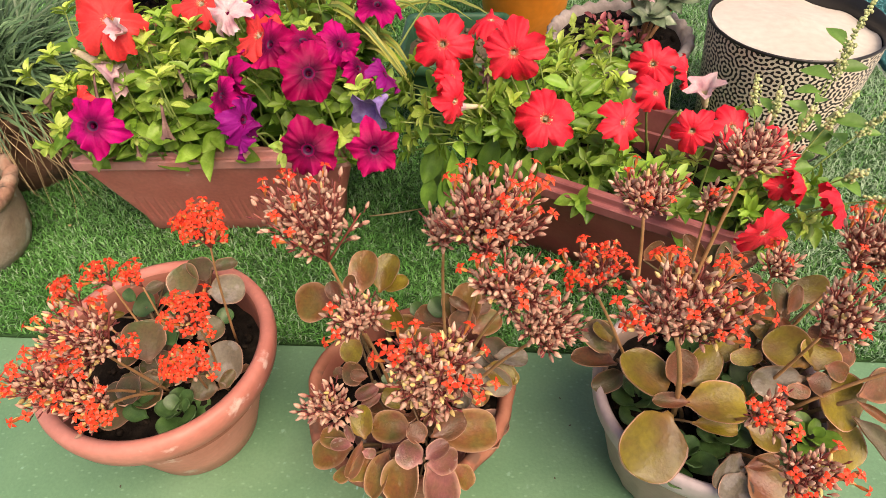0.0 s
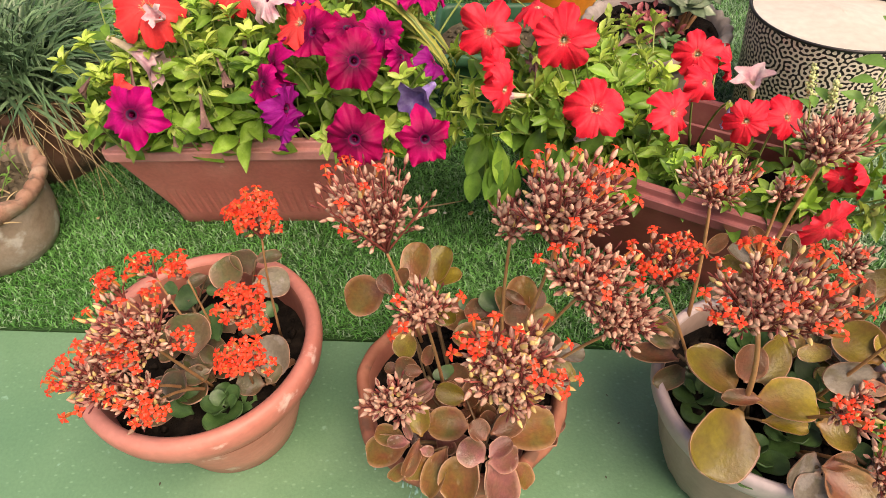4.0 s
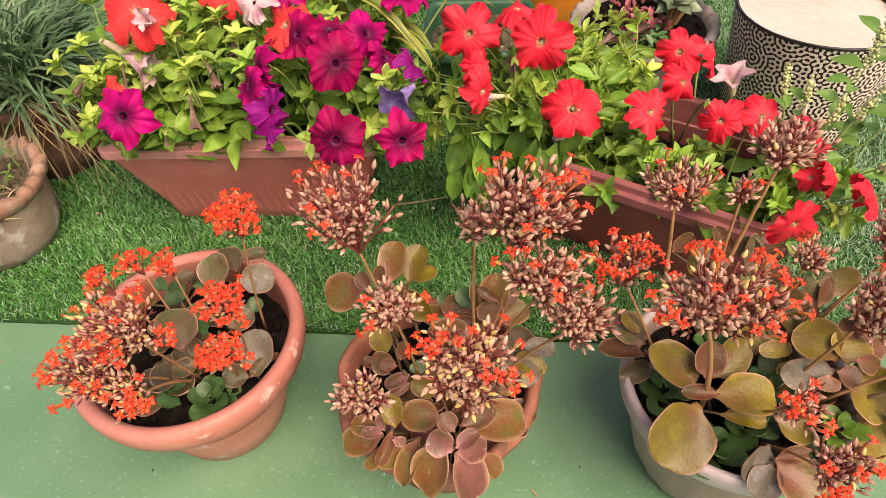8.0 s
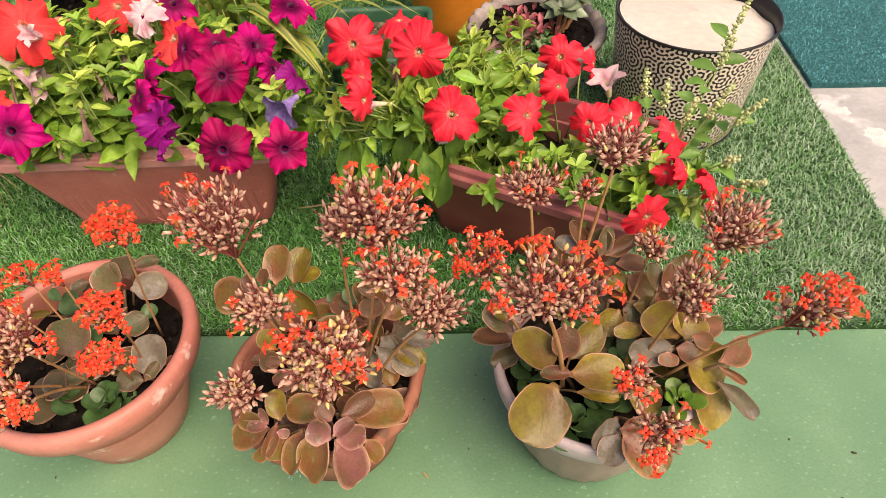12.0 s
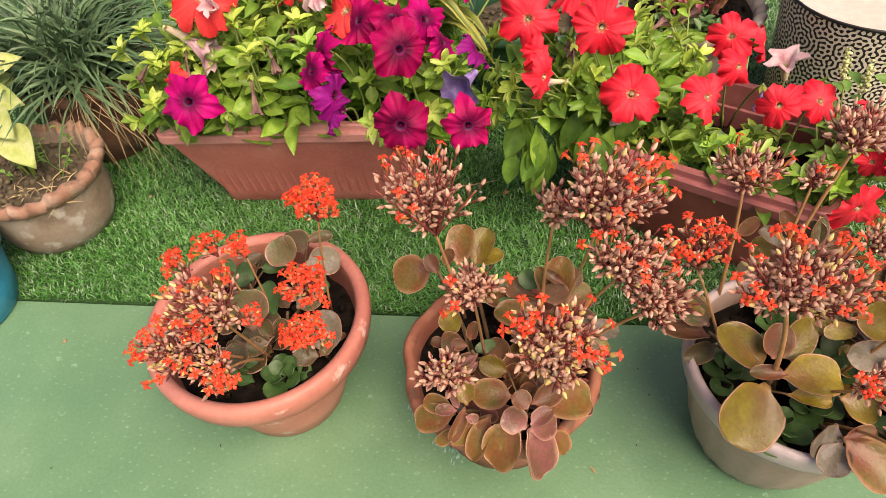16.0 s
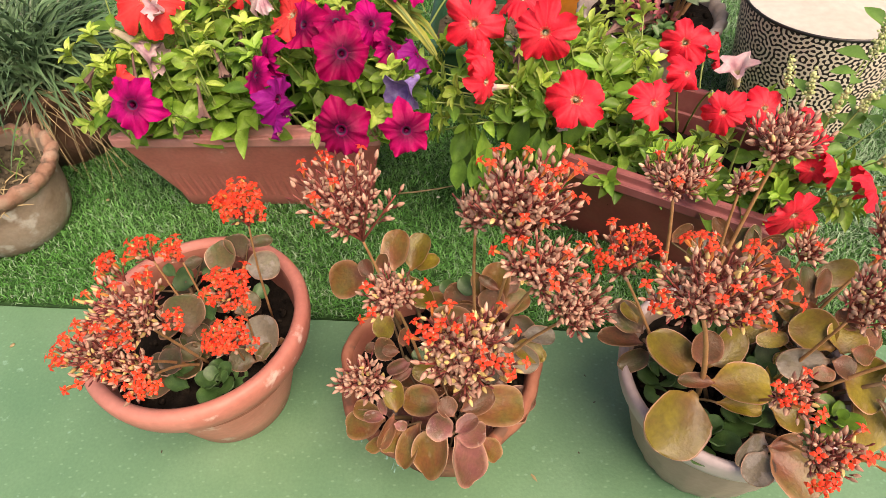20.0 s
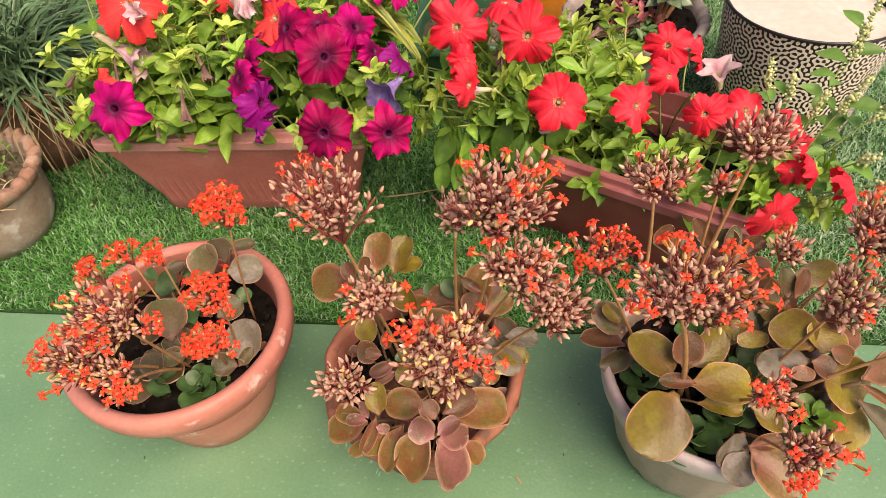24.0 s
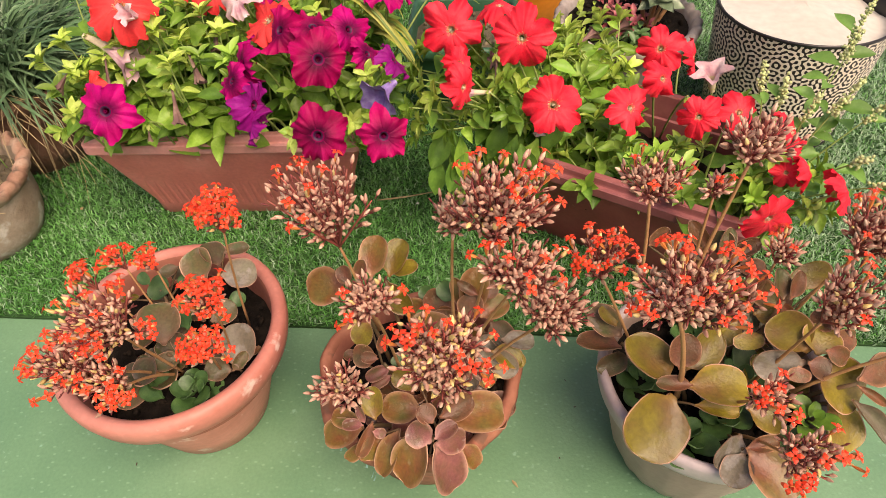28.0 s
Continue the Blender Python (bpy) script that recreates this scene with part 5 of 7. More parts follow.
# leaves of the grey pot's kalanchoe
C.leaf((0.351, 0.582, 0.235), (0.307, 0.522, 0.215), 0.075, M_KLEAF_C)
C.leaf((0.349, 0.597, 0.235), (0.315, 0.650, 0.255), 0.051, M_KLEAF_C)
C.leaf((0.368, 0.594, 0.235), (0.441, 0.598, 0.225), 0.047, M_KLEAF_C)
C.leaf((0.378, 0.581, 0.215), (0.431, 0.579, 0.205), 0.022, M_KLEAF_C)
C.leaf((0.373, 0.618, 0.230), (0.418, 0.653, 0.250), 0.038, M_KLEAF_C)
C.leaf((0.371, 0.588, 0.245), (0.333, 0.592, 0.245), 0.017, M_KLEAF_BR)
C.leaf((0.363, 0.611, 0.240), (0.369, 0.633, 0.275), 0.035, M_KLEAF_BR)
C.leaf((0.507, 0.630, 0.245), (0.480, 0.674, 0.255), 0.049, M_KLEAF_C)
C.leaf((0.515, 0.626, 0.245), (0.529, 0.655, 0.260), 0.044, M_KLEAF_C)
C.leaf((0.509, 0.607, 0.245), (0.557, 0.584, 0.225), 0.062, M_KLEAF_C)
C.leaf((0.497, 0.614, 0.250), (0.443, 0.611, 0.245), 0.036, M_KLEAF_AG)
C.leaf((0.524, 0.583, 0.215), (0.547, 0.541, 0.185), 0.049, M_KLEAF_C)
C.leaf((0.496, 0.610, 0.255), (0.519, 0.599, 0.250), 0.026, M_KLEAF_BR)
C.leaf((0.441, 0.586, 0.200), (0.483, 0.572, 0.195), 0.040, M_KLEAF_C)
C.leaf((0.417, 0.543, 0.220), (0.388, 0.510, 0.210), 0.028, M_KLEAF_AG)
C.leaf((0.419, 0.528, 0.220), (0.461, 0.482, 0.205), 0.050, M_KLEAF_B)
C.leaf((0.415, 0.525, 0.215), (0.397, 0.493, 0.205), 0.032, M_KLEAF_AG)
C.leaf((0.415, 0.525, 0.225), (0.453, 0.534, 0.225), 0.017, M_KLEAF_BR)
C.leaf((0.414, 0.742, 0.290), (0.390, 0.758, 0.325), 0.019, M_KLEAF_BR)
C.leaf((0.426, 0.744, 0.285), (0.431, 0.750, 0.315), 0.028, M_KLEAF_A)
C.leaf((0.348, 0.758, 0.285), (0.367, 0.762, 0.310), 0.017, M_KLEAF_BR)
C.leaf((0.414, 0.741, 0.280), (0.372, 0.754, 0.300), 0.026, M_KLEAF_AG)
C.leaf((0.436, 0.741, 0.285), (0.475, 0.749, 0.300), 0.020, M_KLEAF_BR)
C.leaf((0.449, 0.734, 0.270), (0.489, 0.736, 0.265), 0.025, M_KLEAF_BR)
C.leaf((0.466, 0.730, 0.250), (0.497, 0.704, 0.240), 0.033, M_KLEAF_B)
C.leaf((0.311, 0.670, 0.220), (0.278, 0.703, 0.235), 0.034, M_KLEAF_A)
C.leaf((0.310, 0.658, 0.215), (0.259, 0.677, 0.210), 0.026, M_KLEAF_BR)
C.leaf((0.320, 0.656, 0.200), (0.282, 0.636, 0.200), 0.026, M_KLEAF_A)
C.leaf((0.304, 0.678, 0.230), (0.291, 0.703, 0.240), 0.025, M_KLEAF_C)
C.leaf((0.453, 0.667, 0.235), (0.454, 0.647, 0.225), 0.034, M_KLEAF_C)
C.leaf((0.541, 0.713, 0.255), (0.527, 0.733, 0.275), 0.050, M_KLEAF_C)
C.leaf((0.539, 0.644, 0.260), (0.527, 0.675, 0.300), 0.025, M_KLEAF_BR)
C.leaf((0.541, 0.652, 0.255), (0.518, 0.669, 0.265), 0.023, M_KLEAF_BR)
C.leaf((0.515, 0.619, 0.265), (0.541, 0.613, 0.255), 0.022, M_KLEAF_BR)
C.leaf((0.480, 0.659, 0.190), (0.447, 0.654, 0.190), 0.041, M_KLEAF_G)
C.leaf((0.440, 0.652, 0.185), (0.415, 0.641, 0.180), 0.040, M_KLEAF_A)
C.leaf((0.501, 0.642, 0.180), (0.471, 0.619, 0.180), 0.050, M_KLEAF_G)
C.leaf((0.458, 0.697, 0.220), (0.478, 0.687, 0.220), 0.032, M_KLEAF_A)
C.leaf((0.490, 0.549, 0.170), (0.474, 0.570, 0.175), 0.040, M_KLEAF_G)
C.leaf((0.501, 0.720, 0.230), (0.520, 0.711, 0.235), 0.028, M_KLEAF_BR)
C.leaf((0.541, 0.588, 0.255), (0.589, 0.614, 0.250), 0.033, M_KLEAF_BR)
C.leaf((0.540, 0.585, 0.250), (0.572, 0.568, 0.235), 0.010, M_KLEAF_BR)
C.leaf((0.539, 0.575, 0.235), (0.593, 0.546, 0.190), 0.021, M_KLEAF_AG)
C.leaf((0.521, 0.639, 0.240), (0.573, 0.654, 0.240), 0.027, M_KLEAF_BR)
C.leaf((0.519, 0.627, 0.235), (0.553, 0.618, 0.235), 0.019, M_KLEAF_A)
C.leaf((0.496, 0.565, 0.190), (0.530, 0.537, 0.165), 0.044, M_KLEAF_C)
C.leaf((0.475, 0.538, 0.180), (0.502, 0.529, 0.170), 0.019, M_KLEAF_BR)
C.leaf((0.489, 0.685, 0.270), (0.483, 0.705, 0.300), 0.023, M_KLEAF_A)
C.leaf((0.497, 0.685, 0.270), (0.506, 0.701, 0.300), 0.018, M_KLEAF_BR)
C.leaf((0.413, 0.524, 0.210), (0.430, 0.504, 0.200), 0.022, M_KLEAF_A)
C.leaf((0.425, 0.732, 0.285), (0.437, 0.751, 0.320), 0.021, M_KLEAF_A)
C.leaf((0.433, 0.735, 0.285), (0.469, 0.746, 0.300), 0.020, M_KLEAF_BR)
C.leaf((0.435, 0.739, 0.265), (0.476, 0.740, 0.262), 0.025, M_KLEAF_A)
C.leaf((0.435, 0.730, 0.250), (0.473, 0.716, 0.240), 0.025, M_KLEAF_C)
C.leaf((0.437, 0.721, 0.235), (0.485, 0.710, 0.225), 0.025, M_KLEAF_B)
C.leaf((0.387, 0.751, 0.245), (0.382, 0.769, 0.270), 0.027, M_KLEAF_C)
C.leaf((0.453, 0.693, 0.225), (0.424, 0.669, 0.210), 0.034, M_KLEAF_C)
C.leaf((0.491, 0.692, 0.260), (0.510, 0.667, 0.230), 0.017, M_KLEAF_BR)
C.leaf((0.424, 0.632, 0.200), (0.399, 0.645, 0.205), 0.020, M_KLEAF_BR)
C.leaf((0.421, 0.678, 0.190), (0.397, 0.666, 0.190), 0.026, M_KLEAF_A)
C.leaf((0.486, 0.606, 0.255), (0.483, 0.591, 0.245), 0.024, M_KLEAF_BR)
C.leaf((0.470, 0.696, 0.230), (0.505, 0.682, 0.235), 0.029, M_KLEAF_C)
C.leaf((0.487, 0.686, 0.215), (0.512, 0.663, 0.205), 0.034, M_KLEAF_A)
C.leaf((0.417, 0.742, 0.200), (0.445, 0.722, 0.200), 0.030, M_KLEAF_A)
C.leaf((0.393, 0.755, 0.210), (0.369, 0.767, 0.220), 0.025, M_KLEAF_A)
# low rosettes that fill the pots, and the stalks that carry the leaves
A.rosette((-0.222, 0.632, 0.150), 0.036, 9, M_KLEAF_G, 5, 0.45, 0.85)
A.rosette((-0.250, 0.690, 0.150), 0.050, 9, M_KLEAF_A, 1, 0.45, 0.75)
A.rosette((-0.300, 0.740, 0.150), 0.046, 8, M_KLEAF_A, 4, 0.4, 0.75)
A.rosette((-0.285, 0.655, 0.150), 0.046, 8, M_KLEAF_A, 9, 0.4, 0.8)
B.rosette((0.060, 0.640, 0.135), 0.060, 10, M_KLEAF_BR, 16, 0.3, 0.68)
B.rosette((0.110, 0.700, 0.140), 0.055, 9, M_KLEAF_B, 17, 0.35, 0.7)
B.rosette((0.125, 0.610, 0.135), 0.055, 9, M_KLEAF_MV, 19, 0.15, 0.72)
B.rosette((0.040, 0.600, 0.135), 0.050, 8, M_KLEAF_MV, 20, 0.2, 0.72)
C.rosette((0.499, 0.567, 0.200), 0.030, 8, M_KFRESH, 41, 0.6, 0.8)
C.rosette((0.372, 0.560, 0.168), 0.038, 8, M_KLEAF_G, 42, 0.5, 0.85)
C.rosette((0.338, 0.640, 0.160), 0.036, 8, M_KLEAF_G, 43, 0.4, 0.85)
C.rosette((0.448, 0.640, 0.165), 0.042, 8, M_KLEAF_G, 44, 0.4, 0.85)
C.rosette((0.420, 0.590, 0.165), 0.040, 9, M_KLEAF_G, 25, 0.4, 0.85)
C.rosette((0.410, 0.700, 0.165), 0.050, 9, M_KLEAF_G, 23, 0.45, 0.75)
C.rosette((0.490, 0.640, 0.165), 0.055, 9, M_KLEAF_C, 28, 0.25, 0.75)
C.rosette((0.490, 0.690, 0.170), 0.050, 8, M_KLEAF_A, 33, 0.3, 0.7)
A.stalks((-0.240, 0.690), 0.137)
B.stalks((0.075, 0.645), 0.125)
C.stalks((0.425, 0.645), 0.150)


# ---- petunias ----
def petal_mesh(r, petal, throat, seed, ring=None, ruffle=1.5, curl=0.10, star=0.06):
    """A five-lobed trumpet flower that opens along z: limb, throat and tube in one skin."""
    rng = random.Random(seed)
    seg = 110
    ph, p2, p3 = rng.uniform(0, 6.28), rng.uniform(0, 6.28), rng.uniform(0, 6.28)
    lobes = [rng.uniform(0.90, 1.08) for _ in range(5)]
    notch, bump = [rng.uniform(0.18, 0.34) for _ in range(5)], [rng.uniform(0.0, 0.5) for _ in range(5)]
    tilt = [rng.uniform(-0.42, 0.18) for _ in range(5)]
    frill = [rng.uniform(-0.028, 0.028) for _ in range(seg)]
    rows, ids = [], []
    prof = [(0.04, -0.62, 2), (0.05, -0.45, 2), (0.065, -0.25, 2), (0.09, -0.10, 1), (0.125, -0.035, 1), (0.17, -0.01, 3), (0.22, 0.008, 0), (0.32, 0.025, 0), (0.45, 0.035, 0), (0.60, 0.03, 0), (0.74, 0.018, 0), (0.86, 0.0, 0), (0.94, -0.02, 0), (1.0, -0.035, 0)]
    for q, z, _ in prof:
        row = []
        for s in range(seg):
            a = 2 * math.pi * s / seg
            k = int(((a + math.pi / 5) % (2 * math.pi)) / (2 * math.pi / 5)) % 5
            edge = abs(((a + math.pi / 5) % (2 * math.pi / 5)) / (2 * math.pi / 5) - 0.5) * 2
            big = max(0.0, q - 0.2) / 0.8
            if star > 0.15:
                lob = lobes[k] * (1.10 - star * edge ** 1.15) + (1 - lobes[k]) * edge ** 3 + frill[s] + 0.018 * math.sin(13 * a + p3)
            else:
                lob = lobes[k] * (1 - edge ** 2 * star) + (1 - lobes[k]) * edge ** 4 - notch[k] * edge ** 4.5 + 0.07 * math.exp(-((edge - bump[k]) / 0.22) ** 2) + frill[s] + 0.02 * math.sin(11 * a + p3)
            rr = q * (1 + (lob - 1) * big ** 1.5)
            w = ruffle * (big * 0.07 * math.sin(2 * a + ph) + big ** 2 * 0.05 * math.sin(5 * a + p2) + big ** 4 * (0.06 * math.sin(9 * a + p3) + 0.045 * math.sin(16 * a + p2) + 1.2 * frill[(s * 7) % seg]))
            crease = (-0.035 * math.exp(-(edge / 0.10) ** 2) + 0.028 * math.exp(-((1 - edge) / 0.14) ** 2)) * math.sin(math.pi * min(1.0, big))
            row.append((r * rr * math.cos(a + ph), r * rr * math.sin(a + ph), r * (z + w + crease + tilt[k] * big ** 2 * (1 - edge ** 2) - curl * big ** 2)))
        rows.append(row)
    v, f = rings(rows)
    for k in range(len(prof) - 1):
        for s in range(seg):
            mid = ((2 * math.pi * (s + 0.5) / seg + math.pi / 5) % (2 * math.pi / 5)) / (2 * math.pi / 5)
            if star < 0.15 and prof[k][2] in (1, 3) and prof[k][0] > 0.08:
                ids.append(1 if rng.random() < (0.75, 0.45, 0.15)[k - 3] else (3, 0, 0)[k - 3])
                continue
            ids.append(3 if prof[k][2] == 0 and prof[k][0] < 0.32 and abs(mid - 0.5) < 0.035 else prof[k][2])
    return data("petals", v, f, [petal, throat, M_TUBE if star < 0.15 else M_DARKMAG, ring or petal], ids)


def stamens(r, seed, material):
    rng = random.Random(seed)
    s = Soup()
    for k in range(5):
        a = 1.2566 * k + rng.uniform(-0.2, 0.2)
        q = r * rng.uniform(0.02, 0.05)
        s.add(*tube([(0, 0, -0.3 * r), (q * 0.6 * math.cos(a), q * 0.6 * math.sin(a), -0.1 * r), (q * math.cos(a), q * math.sin(a), 0.0)], r * 0.012, 5), 0)
        s.add(*blob(r * 0.022, 6, (1, 0.7, 0.7), 0.1, rng), 0, pose(q * math.cos(a), q * math.sin(a), 0.01 * r))
    return s.mesh("flower_centre", [material])


SEPAL = leaf_shape([0.02, 0.09, 0.11, 0.10, 0.06, 0.01], 0.2, -0.1, 0, 3)


def calyx(r):
    s = Soup()
    for k in range(5):
        a = 1.2566 * k
        s.add(SEPAL[0], SEPAL[1], 0, frame_of((0, 0, -0.62 * r), (math.cos(a) * 0.5, math.sin(a) * 0.5, 0.85), (math.cos(a), math.sin(a), -0.4), (0.4 * r * 2, 0.4 * r, 0.4 * r)))
    return s.mesh("calyx", [M_PTIP])


FACES = []


def clear_of_flowers(p):
    """Whether a place lies outside the open space before every flower."""
    for at, n, r in FACES:
        d = p - at
        h = d.dot(n)
        if -0.012 < h < 0.10 and (d - n * h).length < r * 0.95:
            return False
    return True


class Petunia(Plant):
    def flower(self, at, r, petal, face=None, throat=None, root=None, seed=1, ruffle=2.2, ring=None, curl=0.10, soil=0.19):
        at = Vector(at)
        n = Vector(face) if face else (Vector((0.10, 0.2, 0.87)) - at).normalized() + Vector((random.Random(seed).uniform(-0.22, 0.22), -0.05, random.Random(seed + 9).uniform(-0.2, 0.12)))
        n.normalize()
        at = at + (Vector((0.10, 0.2, 0.87)) - at).normalized() * 0.018
        red = petal in (M_RED, M_CORAL)
        FACES.append((at, n, r))
        m = Matrix.Translation(self.to(at)) @ n.to_track_quat("Z", "Y").to_matrix().to_4x4()
        fl = part("flower", petal_mesh(r, petal, throat or (M_THROAT_R if red else M_THROAT), seed, ring or (M_VEIN if red else M_DARKMAG), ruffle, curl, 0.08 if red else 0.42 if seed in (1, 13, 20) else 0.26), self.ob, "", m)
        part("flower_centre", stamens(r, seed, M_STAMEN if red else M_DARKMAG), fl)
        part("calyx", calyx(r), fl)
        back = at - n * 0.62 * r
        q = Vector(root) if root else Vector((at.x + random.Random(seed).uniform(-0.04, 0.04), max(at.y + 0.06, 0.98), soil))
        s = Soup()
        s.add(*tube(bend(self.to(q), self.to(back), 0.05, 7, -n * 0.02), [0.0021, 0.002, 0.0019, 0.0018, 0.0017, 0.0016, 0.0015], 6), 0)
        part("stem", s.mesh("stem", [M_PSTEM]), self.ob)

    def trumpet(self, base, mouth, r, petal, seed=1, wilt=0.0, root=None, soil=0.19):
        """A flower seen from the side or a spent one: pale tube that widens into a crumpled mouth."""
        rng = random.Random(seed)
        a, b = self.to(base), self.to(mouth)
        d = b - a
        ln = d.length
        y = d.normalized()
        x = y.orthogonal().normalized()
        z = y.cross(x)
        rows, ids = [], []
        for k, (u, q) in enumerate([(0, 0.18), (0.15, 0.22), (0.35, 0.27), (0.55, 0.34), (0.72, 0.46), (0.86, 0.64), (0.96, 0.92), (1.0, 1.15)]):
            c = a + d * u + Vector((0, 0, -1)) * wilt * ln * u * u * 0.5
            row = []
            for s in range(20):
                t = 2 * math.pi * s / 20
                w = 1 + ((0.18 if wilt > 0.3 else 0.34) * math.sin(5 * t + seed) + 0.16 * wilt * math.sin(9 * t + seed)) * (u > 0.6) + rng.uniform(-0.05, 0.05) * (u > 0.6)
                row.append(c + (x * math.cos(t) + z * math.sin(t) * (1 - 0.5 * wilt)) * (r * q * w) + y * (rng.uniform(-0.06, 0.06) * ln * (u > 0.8)))
            rows.append(row)
            ids += [1 if u < 0.5 else 0] * 20
        v, f = rings(rows)
        fl = part("flower", data("petals", v, f, [petal, M_TUBE if petal is M_PINK else petal], ids[: len(f)]), self.ob, "withered flower" if wilt else "")
        s = Soup()
        for k in range(5):
            g = 1.2566 * k
            o = x * math.cos(g) + z * math.sin(g)
            s.add(SEPAL[0], SEPAL[1], 0, frame_of(a, y * 0.85 + o * 0.5, o, (0.03, 0.015, 0.015)))
        part("calyx", s.mesh("calyx", [M_PTIP]), fl)
        q = Vector(root) if root else Vector(base) + Vector((rng.uniform(-0.03, 0.03), 0.03, 0))
        q.z = soil
        s = Soup()
        s.add(*tube(bend(self.to(q), a, 0.04, 6), 0.0017, 6), 0)
        part("stem", s.mesh("stem", [M_PSTEM]), self.ob)


PW = [0.03, 0.10, 0.20, 0.265, 0.285, 0.265, 0.21, 0.12, 0.015]
PLEAF = [leaf_shape(PW, 0.35, b, 0, 5, w, s, fo) for b, w, s, fo in ((0.25, 0.10, 1, 0.15), (0.05, 0.15, 2, 0.25), (0.40, 0.08, 3, 0.1), (-0.12, 0.12, 4, 0.3))]
PMESH = {}
TIPLEAF = leaf_shape([0.03, 0.13, 0.20, 0.21, 0.15, 0.02], 0.4, 0.15, 0, 3, 0, 1, 0.3)


def petunia_leaf(k, material):
    key = (k, material.name)
    if key not in PMESH:
        v, f, i = PLEAF[k]
        PMESH[key] = data("leaf", v, f, [material], i)
    return PMESH[key]


class Thicket:
    """Grows leafy shoots on a petunia; the leaves nearest the front become parts, the rest one joined mass."""

    def __init__(self, owner, seed, limit=300):
        self.p, self.rng, self.leaves, self.limit = owner, random.Random(seed), [], limit

    def shoot(self, root, tip, nodes=6, size=0.036, material=M_PLEAF, crown=7, crown_size=0.024, droop=0.03, fresh=True):
        rng = self.rng
        if not clear_of_flowers(Vector(tip)):
            tip = (tip[0], tip[1] + 0.05, tip[2] - 0.06)
            if not clear_of_flowers(Vector(tip)):
                return
        pts = bend(self.p.to(root), self.p.to(tip), droop, 8, (rng.uniform(-0.02, 0.02), rng.uniform(-0.02, 0.01), 0))
        s = Soup()
        s.add(*tube(pts, [0.0022 - 0.00015 * k for k in range(8)], 6), 1)
        d = (pts[-1] - pts[-2]).normalized()
        for k in range(crown):
            a = 2.4 * k + rng.uniform(-0.3, 0.3)
            x = d.orthogonal().normalized()
            o = x * math.cos(a) + d.cross(x) * math.sin(a)
            el = rng.uniform(0.2, 1.0)
            q = crown_size * rng.uniform(0.7, 1.3)
            s.add(TIPLEAF[0], TIPLEAF[1], 0, frame_of(pts[-1] - d * 0.012 * (k / crown), o * math.cos(el) + d * math.sin(el), d, (q, q, q)))
        part("shoot", s.mesh("shoot", [M_PTIP if fresh else M_PLEAF, M_PSTEM]), self.p.ob)
        for k in range(nodes):
            u = (k + 0.8) / (nodes + 0.6)
            j = min(6, int(u * 7))
            c = pts[j].lerp(pts[j + 1], u * 7 - j)
            a = 2.2 * k + rng.uniform(-0.5, 0.5)
            o = Vector((math.cos(a), math.sin(a) - 0.35, rng.uniform(-0.15, 0.55)))
            ln = size * rng.uniform(0.7, 1.35) * (1.15 - 0.4 * u)
            up = Vector((rng.uniform(-0.5, 0.5), -0.5 + rng.uniform(-0.4, 0.4), 1.0))
            if not clear_of_flowers(c + self.p.root) or not clear_of_flowers(c + self.p.root + o.normalized() * ln * 0.8):
                continue
            self.leaves.append((c, frame_of(c, o, up, (ln * rng.uniform(0.66, 1.02), ln, ln)), rng.randrange(4), material if rng.random() < 0.75 else M_PLEAF_D))

    def single(self, base, tip, width, material=M_PLEAF_D, up=(0.1, -0.7, 0.7)):
        a, b = self.p.to(base), self.p.to(tip)
        ln = (b - a).length
        part("leaf", petunia_leaf(self.rng.randrange(2), material), self.p.ob, "", frame_of(a, b - a, up, (width / 0.57, ln, ln)))

    def done(self):
        order = sorted(range(len(self.leaves)), key=lambda k: self.leaves[k][0].y - 0.6 * self.leaves[k][0].z)
        rest = Soup()
        for n, k in enumerate(order):
            c, m, kind, material = self.leaves[k]
            if n < self.limit:
                part("leaf", petunia_leaf(kind, material), self.p.ob, "", m)
            else:
                v, f, i = PLEAF[kind]
                rest.add(v, f, 0, m)
        if rest.n:
            part("foliage", rest.mesh("foliage", [M_PLEAF_F]), self.p.ob)["kind"] = "stuff"


# the rose window box: magenta, purple and coral petunias
PA = Petunia("petunia", (-0.280, 1.155, 0.180), "petunias in magenta, purple and coral with lime shoots", "petunia")
PA.flower((-0.404, 0.997, 0.335), 0.045, M_MAGB, (0.18, -0.80, 0.50), seed=1, root=(-0.40, 1.10, 0.19))
PA.flower((-0.206, 1.063, 0.366), 0.036, M_MAGB, (-0.75, -0.55, 0.25), seed=2)
PA.flower((-0.222, 1.045, 0.350), 0.032, M_MAGB, (-0.55, -0.45, 0.60), seed=3)
PA.flower((-0.179, 0.995, 0.340), 0.036, M_PURP, (0.85, -0.30, 0.10), seed=4, root=(-0.18, 1.1, 0.19))
PA.flower((-0.190, 0.985, 0.315), 0.030, M_PURP, (-0.70, -0.50, 0.30), seed=5, root=(-0.18, 1.1, 0.19))
PA.flower((-0.081, 1.028, 0.392), 0.041, M_MAG, seed=6)
PA.flower((-0.147, 1.093, 0.403), 0.038, M_MAG, (-0.45, -0.55, 0.55), seed=7)
PA.flower((-0.095, 1.085, 0.412), 0.034, M_MAG, (0.10, -0.15, 0.95), seed=8)
PA.flower((-0.172, 1.125, 0.402), 0.044, M_CORAL, (-0.35, -0.35, 0.85), seed=9)
PA.flower((-0.053, 1.135, 0.378), 0.036, M_MAGB, (0.70, -0.45, 0.50), seed=10)
